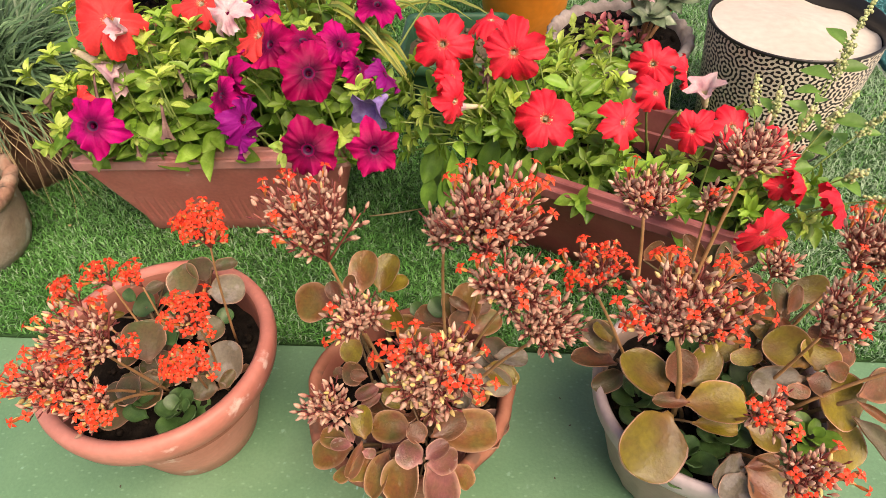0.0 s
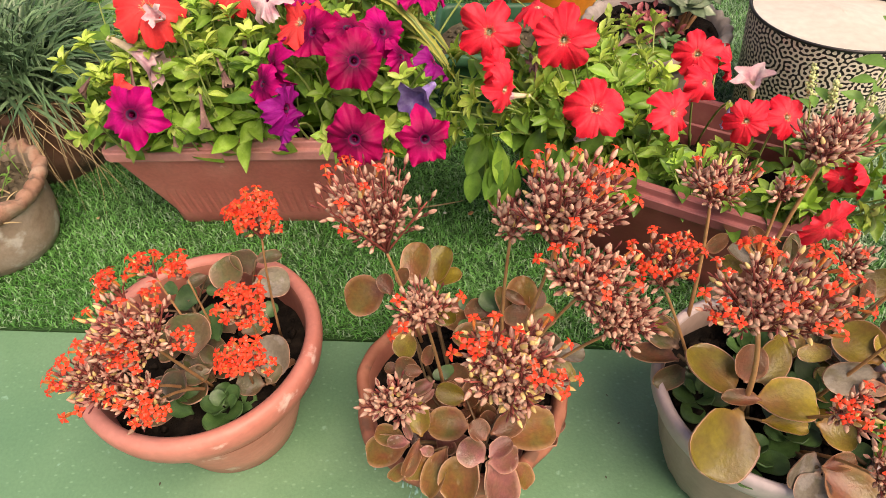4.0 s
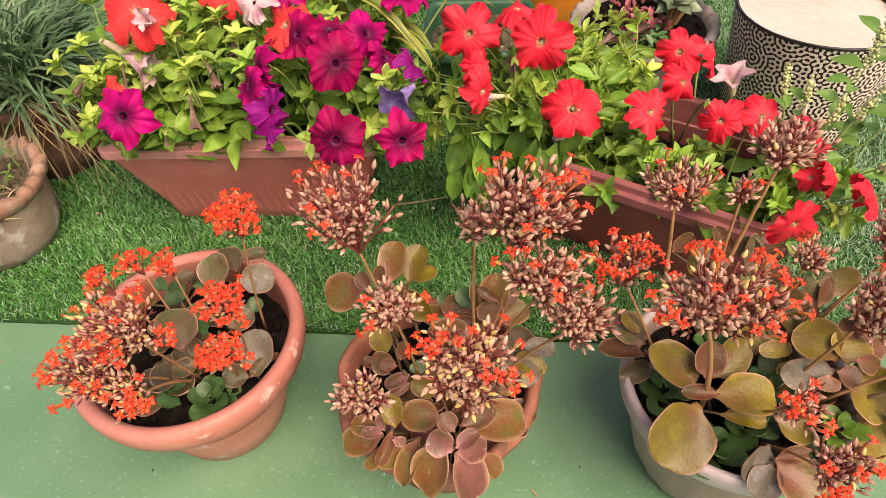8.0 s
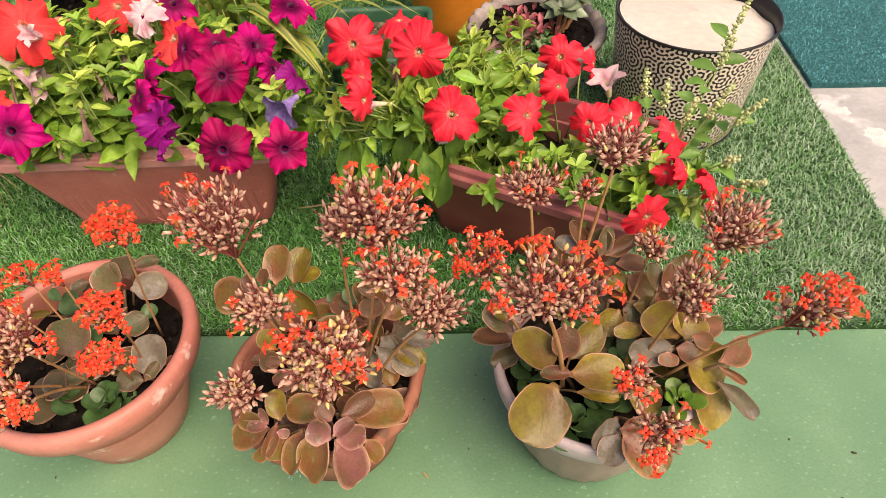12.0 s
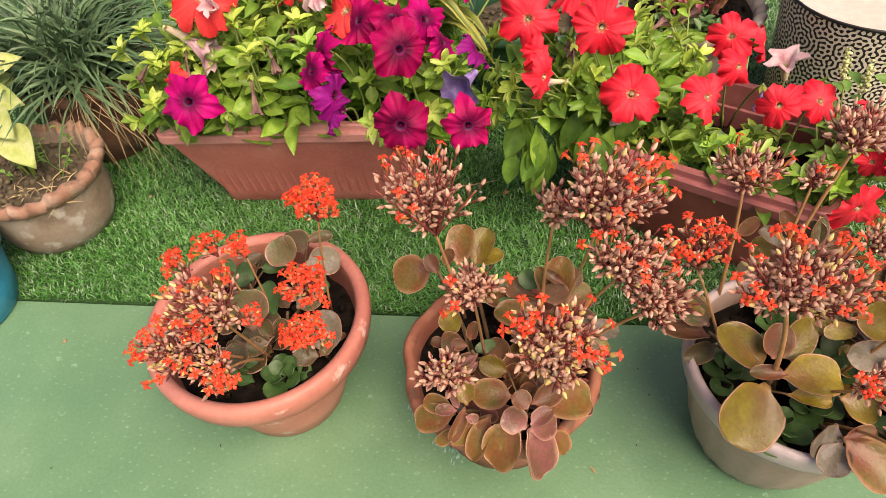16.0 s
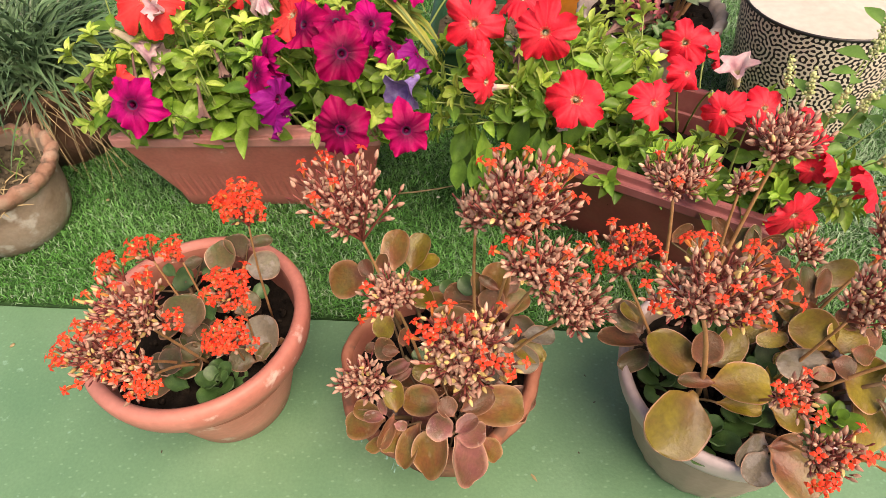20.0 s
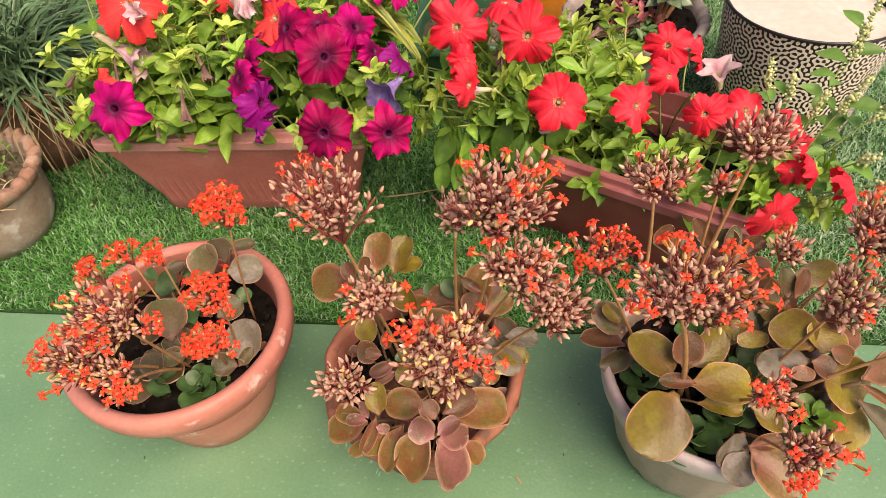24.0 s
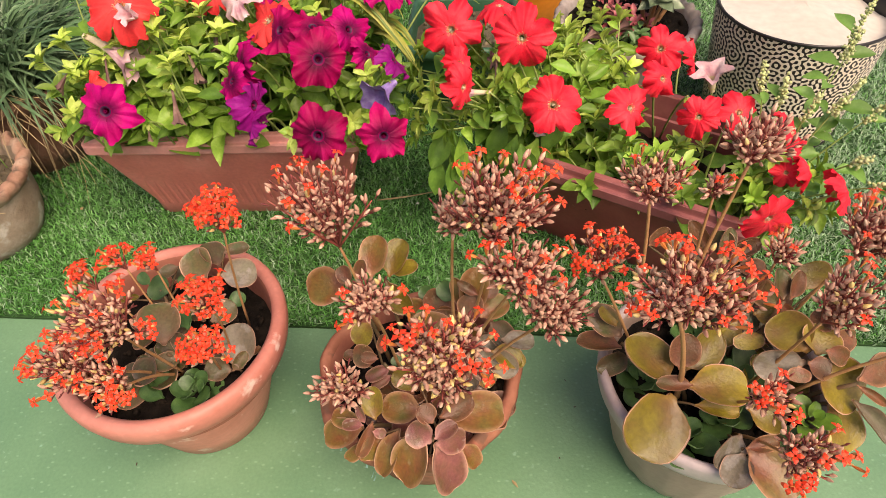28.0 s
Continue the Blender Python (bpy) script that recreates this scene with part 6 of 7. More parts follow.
PA.flower((-0.025, 1.110, 0.350), 0.030, M_MAGB, (0.75, -0.30, 0.55), seed=11)
PA.flower((-0.077, 0.929, 0.333), 0.041, M_MAG, (0.05, -0.92, 0.38), seed=12, root=(-0.09, 1.08, 0.19))
PA.flower((0.019, 0.900, 0.352), 0.036, M_MAG, (0.20, -0.90, 0.38), seed=13, root=(-0.06, 1.08, 0.19))
PA.flower((0.028, 1.018, 0.392), 0.026, M_PURP, (0.75, 0.05, 0.60), seed=14, root=(-0.04, 1.12, 0.19))
PA.trumpet((0.029, 0.985, 0.379), (0.005, 0.955, 0.375), 0.030, M_LILAC, 15, 0.35, (-0.04, 1.12, 0.19))
PA.flower((-0.392, 1.130, 0.430), 0.051, M_CORAL, (0.25, -0.55, 0.80), seed=16, ruffle=2.0)
PA.trumpet((-0.355, 1.135, 0.405), (-0.365, 1.085, 0.44), 0.012, M_PINK, 17)
PA.trumpet((-0.460, 1.115, 0.392), (-0.385, 1.085, 0.382), 0.022, M_PINK, 18, 0.7)
PA.flower((-0.225, 1.165, 0.420), 0.034, M_PINK, (-0.35, -0.50, 0.70), seed=19, throat=M_PINK, ring=M_PINK)
PA.flower((-0.205, 1.255, 0.395), 0.036, M_MAGB, (0.1, -0.45, 0.85), seed=20)
PA.flower((0.003, 1.199, 0.409), 0.036, M_MAGB, (0.10, -0.30, 0.90), seed=21)
PA.flower((0.095, 1.300, 0.398), 0.032, M_MAGB, (0.1, -0.45, 0.85), seed=22, root=(-0.05, 1.2, 0.19))
PA.flower((-0.290, 1.235, 0.405), 0.046, M_CORAL, (0.0, -0.45, 0.85), seed=23)
PA.flower((-0.450, 1.060, 0.338), 0.026, M_CORAL, (-0.6, -0.4, 0.6), seed=24)
for k, (b, m, r) in enumerate((((-0.480, 1.085, 0.355), (-0.505, 1.060, 0.345), 0.012), ((-0.425, 1.09, 0.372), (-0.420, 1.050, 0.340), 0.011), ((-0.300, 1.10, 0.372), (-0.285, 1.075, 0.345), 0.009), ((-0.318, 1.05, 0.345), (-0.315, 1.02, 0.310), 0.009), ((-0.255, 1.15, 0.40), (-0.265, 1.12, 0.372), 0.010), ((-0.37, 1.03, 0.29), (-0.372, 1.02, 0.270), 0.004), ((-0.405, 1.16, 0.42), (-0.44, 1.13, 0.41), 0.016))):
    PA.trumpet(b, m, r, M_WILT, 30 + k, 0.8, (b[0], max(b[1] + 0.03, 1.085), 0.19))
TA = Thicket(PA, 3)
ra = random.Random(17)
for k in range(150):
    x = -0.52 + 0.50 * ((k * 0.618) % 1.0) + ra.uniform(-0.02, 0.02)
    y = 1.085 + 0.17 * ra.random()
    if -0.30 < x < -0.10 and y < 1.16 and k % 3:
        continue
    ty = y + ra.uniform(-0.06, 0.05)
    TA.shoot((x, y, 0.185), (x + ra.uniform(-0.05, 0.05), ty, 0.235 + 0.13 * ra.random() + 0.28 * max(0.0, ty - 1.08)), ra.randrange(5, 9), 0.040 if k % 3 else 0.052, fresh=x < -0.3 and k % 2 == 0)
for k in range(46):
    x, y = -0.48 + 0.47 * ra.random(), 1.20 + 0.22 * ra.random()
    TA.shoot((min(x, -0.06), 1.22, 0.185), (x, y, 0.30 + 0.09 * ra.random()), 6, 0.046, M_PLEAF, 9, 0.024, 0.06, k % 2 == 0)
for k, (x, y, z) in enumerate(((-0.53, 1.09, 0.37), (-0.50, 1.12, 0.385), (-0.47, 1.07, 0.36), (-0.44, 1.16, 0.39), (-0.40, 1.10, 0.385), (-0.36, 1.15, 0.40), (-0.345, 1.11, 0.40), (-0.32, 1.07, 0.37), (-0.29, 1.17, 0.40), (-0.25, 1.12, 0.39), (-0.22, 1.20, 0.41), (-0.48, 1.03, 0.31), (-0.02, 1.05, 0.35), (-0.04, 0.99, 0.31), (-0.12, 0.96, 0.31), (0.0, 0.97, 0.33))):
    TA.shoot((max(min(x, -0.06), -0.5) + ra.uniform(-0.02, 0.02), max(1.09, y + 0.02), 0.185), (x, y, z), 5, 0.034, M_PTIP if k < 11 else M_PLEAF, 10, 0.023)
for base, tip, w in (((-0.371, 1.087, 0.251), (-0.406, 1.067, 0.281), 0.031), ((-0.354, 1.082, 0.248), (-0.399, 1.062, 0.250), 0.028), ((-0.330, 1.082, 0.265), (-0.289, 1.062, 0.262), 0.027), ((-0.309, 1.087, 0.261), (-0.254, 1.067, 0.281), 0.020), ((-0.367, 1.077, 0.237), (-0.386, 1.057, 0.264), 0.023), ((-0.333, 1.077, 0.253), (-0.348, 1.057, 0.244), 0.028), ((-0.396, 1.072, 0.236), (-0.388, 1.052, 0.225), 0.020), ((-0.139, 1.062, 0.309), (-0.134, 1.042, 0.290), 0.020), ((-0.083, 1.062, 0.292), (-0.096, 1.042, 0.283), 0.022), ((-0.292, 1.097, 0.265), (-0.318, 1.077, 0.264), 0.026), ((-0.415, 1.092, 0.273), (-0.432, 1.072, 0.260), 0.026), ((-0.237, 1.082, 0.245), (-0.197, 1.062, 0.245), 0.020), ((-0.304, 1.132, 0.363), (-0.261, 1.112, 0.404), 0.028), ((-0.389, 1.112, 0.287), (-0.404, 1.092, 0.313), 0.025)):
    TA.single(base, tip, w, M_PLEAF)
TA.done()

# the front maroon window box: red petunias
PB = Petunia("petunia", (0.413, 1.040, 0.122), "red petunias leaning over a broad maroon trough", "petunia")
PB.flower((0.105, 1.114, 0.383), 0.044, M_RED, seed=41, root=(0.26, 1.12, 0.125))
PB.flower((0.208, 1.071, 0.390), 0.044, M_RED, seed=42, root=(0.28, 1.10, 0.125))
PB.flower((0.124, 0.999, 0.358), 0.031, M_RED, (0.75, -0.60, 0.10), seed=43, root=(0.26, 1.10, 0.125), ruffle=1.6)
PB.flower((0.118, 1.045, 0.368), 0.026, M_RED, (0.45, -0.65, 0.45), seed=44, root=(0.26, 1.10, 0.125))
PB.flower((0.253, 1.014, 0.315), 0.046, M_RED, (-0.02, -0.70, 0.70), seed=45, root=(0.28, 1.07, 0.125))
PB.flower((0.376, 1.050, 0.280), 0.037, M_RED, (0.45, -0.60, 0.60), seed=46, root=(0.36, 1.08, 0.125))
PB.flower((0.466, 1.010, 0.290), 0.032, M_RED, seed=48, root=(0.45, 1.02, 0.125), ruffle=1.4)
PB.flower((0.530, 1.025, 0.285), 0.033, M_RED, (0.2, -0.6, 0.7), seed=49, root=(0.50, 1.00, 0.125), ruffle=1.4)
PB.flower((0.511, 0.812, 0.274), 0.037, M_RED, (0.35, -0.93, 0.0), seed=50, root=(0.54, 0.92, 0.125), ruffle=1.3)
PB.flower((0.178, 1.150, 0.401), 0.034, M_RED, (0.05, 0.15, 0.95), seed=51, root=(0.28, 1.12, 0.125), curl=0.3)
PB.flower((0.590, 0.975, 0.285), 0.032, M_RED, (0.6, -0.3, 0.7), seed=52, root=(0.55, 0.95, 0.125))
PB.flower((0.585, 0.895, 0.285), 0.026, M_RED, (0.80, -0.10, 0.50), seed=53, root=(0.55, 0.92, 0.125), ruffle=1.7, curl=0.3)
PB.flower((0.560, 0.900, 0.275), 0.020, M_RED, (-0.4, -0.6, 0.5), seed=54, root=(0.55, 0.92, 0.125), ruffle=1.7)
PB.flower((0.612, 0.845, 0.290), 0.030, M_RED, (0.85, 0.05, 0.35), seed=55, root=(0.56, 0.90, 0.125), ruffle=1.5, curl=0.3)
PB.trumpet((0.20, 1.09, 0.352), (0.165, 1.07, 0.362), 0.010, M_WILT, 56, 0.3, (0.27, 1.11, 0.125), 0.125)
PB.trumpet((0.235, 1.03, 0.31), (0.235, 1.00, 0.285), 0.011, M_PINK, 57, 0.6, (0.27, 1.08, 0.125), 0.125)
PB.trumpet((0.16, 1.02, 0.335), (0.115, 1.00, 0.35), 0.014, M_PINK, 58, 0.1, (0.26, 1.10, 0.125), 0.125)
PB.trumpet((0.17, 1.06, 0.375), (0.172, 1.05, 0.335), 0.009, M_WILT, 59, 0.8, (0.26, 1.10, 0.125), 0.125)
TB = Thicket(PB, 5)
rb = random.Random(23)
ca, sa = math.cos(radians(-29.5)), math.sin(radians(-29.5))
for k in range(84):
    u, w = -0.175 + 0.35 * ((k * 0.618) % 1.0), rb.uniform(-0.11, 0.10)
    x, y = 0.413 + u * ca - w * sa, 1.077 + u * sa + w * ca
    left = max(0.0, -u - 0.02)
    if w > 0.0 and u > -0.06 and k % 7:
        continue
    TB.shoot((x, y, 0.122), (x + rb.uniform(-0.05, 0.05) - 0.3 * left, y + rb.uniform(-0.05, 0.05), 0.185 + 0.06 * rb.random() + 0.65 * left + 0.10 * max(0.0, u - 0.1)), rb.randrange(4, 7), 0.044, M_PLEAF if k % 3 == 0 else M_PLEAF_D, fresh=k % 5 == 0)
for k in range(44):
    x, y = 0.03 + 0.19 * rb.random(), 0.965 + 0.22 * rb.random()
    TB.shoot((0.25 + 0.03 * rb.random(), 1.085 + 0.03 * rb.random(), 0.122), (x, y, 0.22 + 0.13 * rb.random()), 6, 0.044, M_PLEAF if k % 2 else M_PLEAF_D, 9, 0.024, 0.08, k % 4 == 0)
for k in range(30):
    x, y = 0.07 + 0.19 * rb.random(), 0.950 + 0.07 * rb.random()
    b = (x + rb.uniform(-0.02, 0.03), y + 0.03, 0.22 + 0.07 * rb.random())
    TB.single(b, (x, y, b[2] - 0.05 - 0.02 * rb.random()), rb.uniform(0.024, 0.034), M_PLEAF_D if k % 3 else M_PLEAF)
for k in range(14):
    x, y = 0.50 + 0.12 * rb.random(), 0.84 + 0.12 * rb.random()
    TB.shoot((0.53, 0.93, 0.122), (x, y, 0.235 + 0.06 * rb.random()), 6, 0.036, M_PLEAF, 9, 0.022, 0.05, k % 2 == 0)
TB.done()

# more red petunias at the back of the same trough
PC = Petunia("petunia", (0.430, 1.160, 0.122), "red petunias at the back of the maroon trough", "petunia")
PC.flower((0.466, 1.258, 0.256), 0.041, M_RED, seed=61, root=(0.46, 1.17, 0.125))
PC.flower((0.536, 1.282, 0.224), 0.032, M_RED, (0.90, -0.35, 0.25), seed=62, root=(0.50, 1.17, 0.125))
PC.flower((0.437, 1.120, 0.285), 0.030, M_RED, (0.25, -0.50, 0.35), seed=63, root=(0.46, 1.17, 0.125), ruffle=2.0, curl=0.5)
PC.trumpet((0.540, 1.170, 0.225), (0.528, 1.168, 0.272), 0.026, M_PINK, 64, 0.15, (0.54, 1.17, 0.125), 0.125)
PC.trumpet((0.475, 1.10, 0.265), (0.478, 1.095, 0.235), 0.010, M_LILAC, 65, 0.8, (0.47, 1.17, 0.125), 0.125)
PC.trumpet((0.37, 1.29, 0.265), (0.41, 1.30, 0.285), 0.010, M_WILT, 66, 0.1, (0.38, 1.17, 0.125), 0.125)
PC.trumpet((0.315, 1.23, 0.285), (0.345, 1.25, 0.30), 0.011, M_WILT, 67, 0.2, (0.38, 1.17, 0.125), 0.125)
TC = Thicket(PC, 7, 200)
rc = random.Random(31)
for k in range(34):
    x, y = 0.26 + 0.14 * rc.random(), 1.19 + 0.15 * rc.random()
    TC.shoot((0.38 + 0.05 * rc.random(), 1.19 + 0.02 * rc.random(), 0.122), (x, y, 0.225 + 0.07 * rc.random()), 5, 0.034, M_PLEAF, 9, 0.024, 0.05)
TC.done()


# ---- other plants ----
def blade(points, width, s, i, flat=0.0, face=(0, -0.5, 0.8)):
    """A strap along the points, folded a little on its midrib."""
    v, n = [], len(points)
    up = Vector(face)
    for k, p in enumerate(points):
        d = (points[min(k + 1, n - 1)] - points[max(k - 1, 0)]).normalized()
        x = d.cross(up)
        x = x.normalized() if x.length > 1e-3 else Vector((1, 0, 0))
        u = k / (n - 1)
        w = width * (0.75 + 0.5 * u - 1.2 * u ** 3) if u < 1 else width * 0.03
        dn = x.cross(d) * (-w * 0.25)
        v += [p - x * w * 0.5, p + dn, p + x * w * 0.5]
    f = [(3 * k + c, 3 * k + c + 1, 3 * k + c + 4, 3 * k + c + 3) for k in range(n - 1) for c in (0, 1)]
    s.add(v, f, i)


def grass_mop():
    g = Plant("ornamental_grass", (-0.80, 1.345, 0.17), "dense mop of dark grassy leaves with dry straw at its edge", "ornamental grass")
    rng = random.Random(41)
    for tuft in range(9):
        s = Soup()
        for _ in range(95):
            a = rng.uniform(0, 6.283)
            root = Vector((rng.uniform(-0.07, 0.07), rng.uniform(-0.07, 0.07), 0))
            ln, el = rng.uniform(0.15, 0.29), rng.uniform(0.15, 1.35)
            out = Vector((math.cos(a), math.sin(a), 0))
            tip = root + out * (ln * (0.35 + 0.65 * math.cos(el))) + Vector((0, 0, ln * math.sin(el) * 0.9 - 0.05 * math.cos(el)))
            tip = Vector((tip.x, tip.y, max(tip.z, -0.12)))
            blade(bend(root, tip, 0.06 + 0.05 * rng.random(), 7), rng.uniform(0.0060, 0.0090), s, 0, 0, (rng.uniform(-0.4, 0.4), -0.6, 0.8))
        ob = part("leaf_tuft", s.mesh("leaf_tuft", [M_GRASSY]), g.ob)
        ob["kind"] = "stuff"
    s = Soup()
    for _ in range(48):
        root = Vector((rng.uniform(-0.02, 0.10), rng.uniform(-0.11, -0.03), 0.02))
        tip = Vector((rng.uniform(0.0, 0.23), rng.uniform(-0.25, -0.09), rng.uniform(-0.165, 0.03)))
        blade(bend(root, tip, 0.05, 7, (rng.uniform(-0.07, 0.07), rng.uniform(-0.04, 0.04), 0)), rng.uniform(0.0012, 0.0022), s, 0)
    part("dry_straw", s.mesh("dry_straw", [M_STRAW]), g.ob, "bleached dry blades")["kind"] = "stuff"


grass_mop()

HEART = leaf_shape([0.16, 0.33, 0.42, 0.45, 0.43, 0.37, 0.28, 0.15, 0.01], 0.10, 0.18, 0.012, 7, 0.03, 6, 0.10)


def lime_vine():
    g = Plant("lime_leaf_vine", (-0.80, 1.075, 0.12), "pale lime broad-leaved vine in the scalloped clay pot", "foliage plant")
    me = data("leaf", HEART[0], HEART[1], [M_LIME, M_LIME], HEART[2])
    for base, tip, w in (((-0.815, 1.10, 0.215), (-0.745, 1.02, 0.205), 0.062), ((-0.85, 1.12, 0.235), (-0.785, 1.06, 0.235), 0.055), ((-0.88, 1.15, 0.25), (-0.795, 1.135, 0.25), 0.060), ((-0.88, 1.17, 0.25), (-0.835, 1.205, 0.265), 0.060), ((-0.87, 1.18, 0.28), (-0.80, 1.20, 0.305), 0.045), ((-0.90, 1.12, 0.22), (-0.90, 1.04, 0.205), 0.07)):
        a, b = g.to(base), g.to(tip)
        d = b - a
        part("leaf", me, g.ob, "", frame_of(a, d, (0.1, -0.5, 0.8), (w / 0.86, d.length, d.length)))
        s = Soup()
        s.add(*tube(bend((0.0 + a.x * 0.2, a.y * 0.2, 0.0), a, 0.05, 6), 0.0018, 6), 0)
        part("stem", s.mesh("stem", [M_PTIP]), g.ob)
    rng = random.Random(3)
    s = Soup()
    for k in range(10):
        r = Vector((rng.uniform(-0.06, 0.08), rng.uniform(-0.06, 0.06), 0))
        t = r + Vector((rng.uniform(-0.03, 0.03), rng.uniform(-0.03, 0.03), rng.uniform(0.04, 0.09)))
        s.add(*tube(bend(r, t, 0.01, 5), 0.0009, 5), 0)
        for j in range(6):
            a = rng.uniform(0, 6.28)
            s.add(TIPLEAF[0], TIPLEAF[1], 0, frame_of(r.lerp(t, 0.5 + 0.1 * j), (math.cos(a), math.sin(a), 0.4), (0, 0, 1), (0.012, 0.014, 0.014)))
    part("seedling_patch", s.mesh("seedling_patch", [M_WEED]), g.ob)["kind"] = "stuff"
    s = Soup()
    for k in range(40):
        r = Vector((rng.uniform(-0.03, 0.09), rng.uniform(-0.09, 0.0), 0.004))
        a = rng.uniform(0, 6.28)
        blade(bend(r, r + Vector((math.cos(a), math.sin(a), 0.1)) * rng.uniform(0.02, 0.05), 0.006, 4), 0.003, s, 0)
    part("dry_litter", s.mesh("dry_litter", [M_STRAW]), g.ob)["kind"] = "stuff"


lime_vine()


def strap_plant():
    g = Plant("striped_strap_plant", (-0.14, 1.43, 0.004), "strap-leaved plant striped yellow and green, behind the window box", "foliage plant")
    rng = random.Random(12)
    lain = [((-0.092, 1.24, 0.385), (0.055, 1.125, 0.300), 0.025), ((-0.01, 1.385, 0.300), (0.150, 1.476, 0.240), 0.016), ((0.0, 1.41, 0.300), (0.206, 1.525, 0.212), 0.018), ((-0.02, 1.40, 0.305), (0.10, 1.46, 0.262), 0.014), ((-0.03, 1.36, 0.31), (0.07, 1.40, 0.275), 0.015), ((-0.06, 1.30, 0.36), (0.02, 1.25, 0.33), 0.016)]
    lain += [((-0.044, 1.240, 0.314), (0.053, 1.130, 0.298), 0.032), ((-0.062, 1.270, 0.324), (0.037, 1.160, 0.297), 0.028), ((-0.035, 1.250, 0.319), (0.054, 1.160, 0.302), 0.022), ((-0.109, 1.270, 0.493), (0.042, 1.130, 0.441), 0.032), ((-0.094, 1.280, 0.503), (0.028, 1.150, 0.448), 0.026), ((-0.140, 1.300, 0.522), (-0.006, 1.180, 0.467), 0.029), ((0.044, 1.360, 0.448), (0.225, 1.400, 0.403), 0.023), ((0.021, 1.380, 0.460), (0.187, 1.440, 0.403), 0.020), ((0.017, 1.330, 0.454), (0.139, 1.360, 0.416), 0.022), ((-0.184, 1.330, 0.529), (-0.091, 1.220, 0.499), 0.026), ((-0.154, 1.360, 0.522), (-0.033, 1.250, 0.505), 0.026), ((-0.046, 1.400, 0.470), (0.066, 1.330, 0.426), 0.022), ((-0.026, 1.420, 0.474), (0.151, 1.480, 0.410), 0.020), ((-0.078, 1.360, 0.486), (-0.005, 1.260, 0.447), 0.023), ((-0.154, 1.270, 0.512), (-0.042, 1.180, 0.487), 0.020)]
    for x, y, z in ((-0.132, 1.36, 0.40), (-0.207, 1.36, 0.40), (-0.25, 1.40, 0.38), (-0.08, 1.34, 0.40), (-0.17, 1.33, 0.40), (-0.05, 1.36, 0.40), (-0.23, 1.33, 0.37), (-0.11, 1.30, 0.40), (-0.02, 1.42, 0.38), (-0.19, 1.28, 0.37), (-0.15, 1.50, 0.42), (-0.27, 1.48, 0.40), (-0.04, 1.52, 0.40), (-0.10, 1.39, 0.42)):
        lain.append(((-0.14 + 0.42 * (x + 0.14), 1.43 + 0.42 * (y - 1.43), 0.62 * z), (x, y, z), rng.uniform(0.011, 0.017)))
    for mid, tip, w in lain:
        a = Vector((rng.uniform(-0.02, 0.02), rng.uniform(-0.02, 0.02), 0))
        m, b = g.to(mid), g.to(tip)
        c = m * 2 - (a + b) * 0.5
        pts = [a * (1 - u) ** 2 + c * (2 * u * (1 - u)) + b * u * u for u in [k / 11 for k in range(12)]]
        s = Soup()
        blade(pts, w, s, 0)
        lv = part("leaf", s.mesh("leaf", [M_VARIEG]), g.ob)
        s = Soup()
        off = Vector((0, -0.0008, 0.0012))
        blade([p + off for p in pts], w * 0.3, s, 0)
        part("stripe", s.mesh("stripe", [M_VARIEG_G]), lv)


strap_plant()


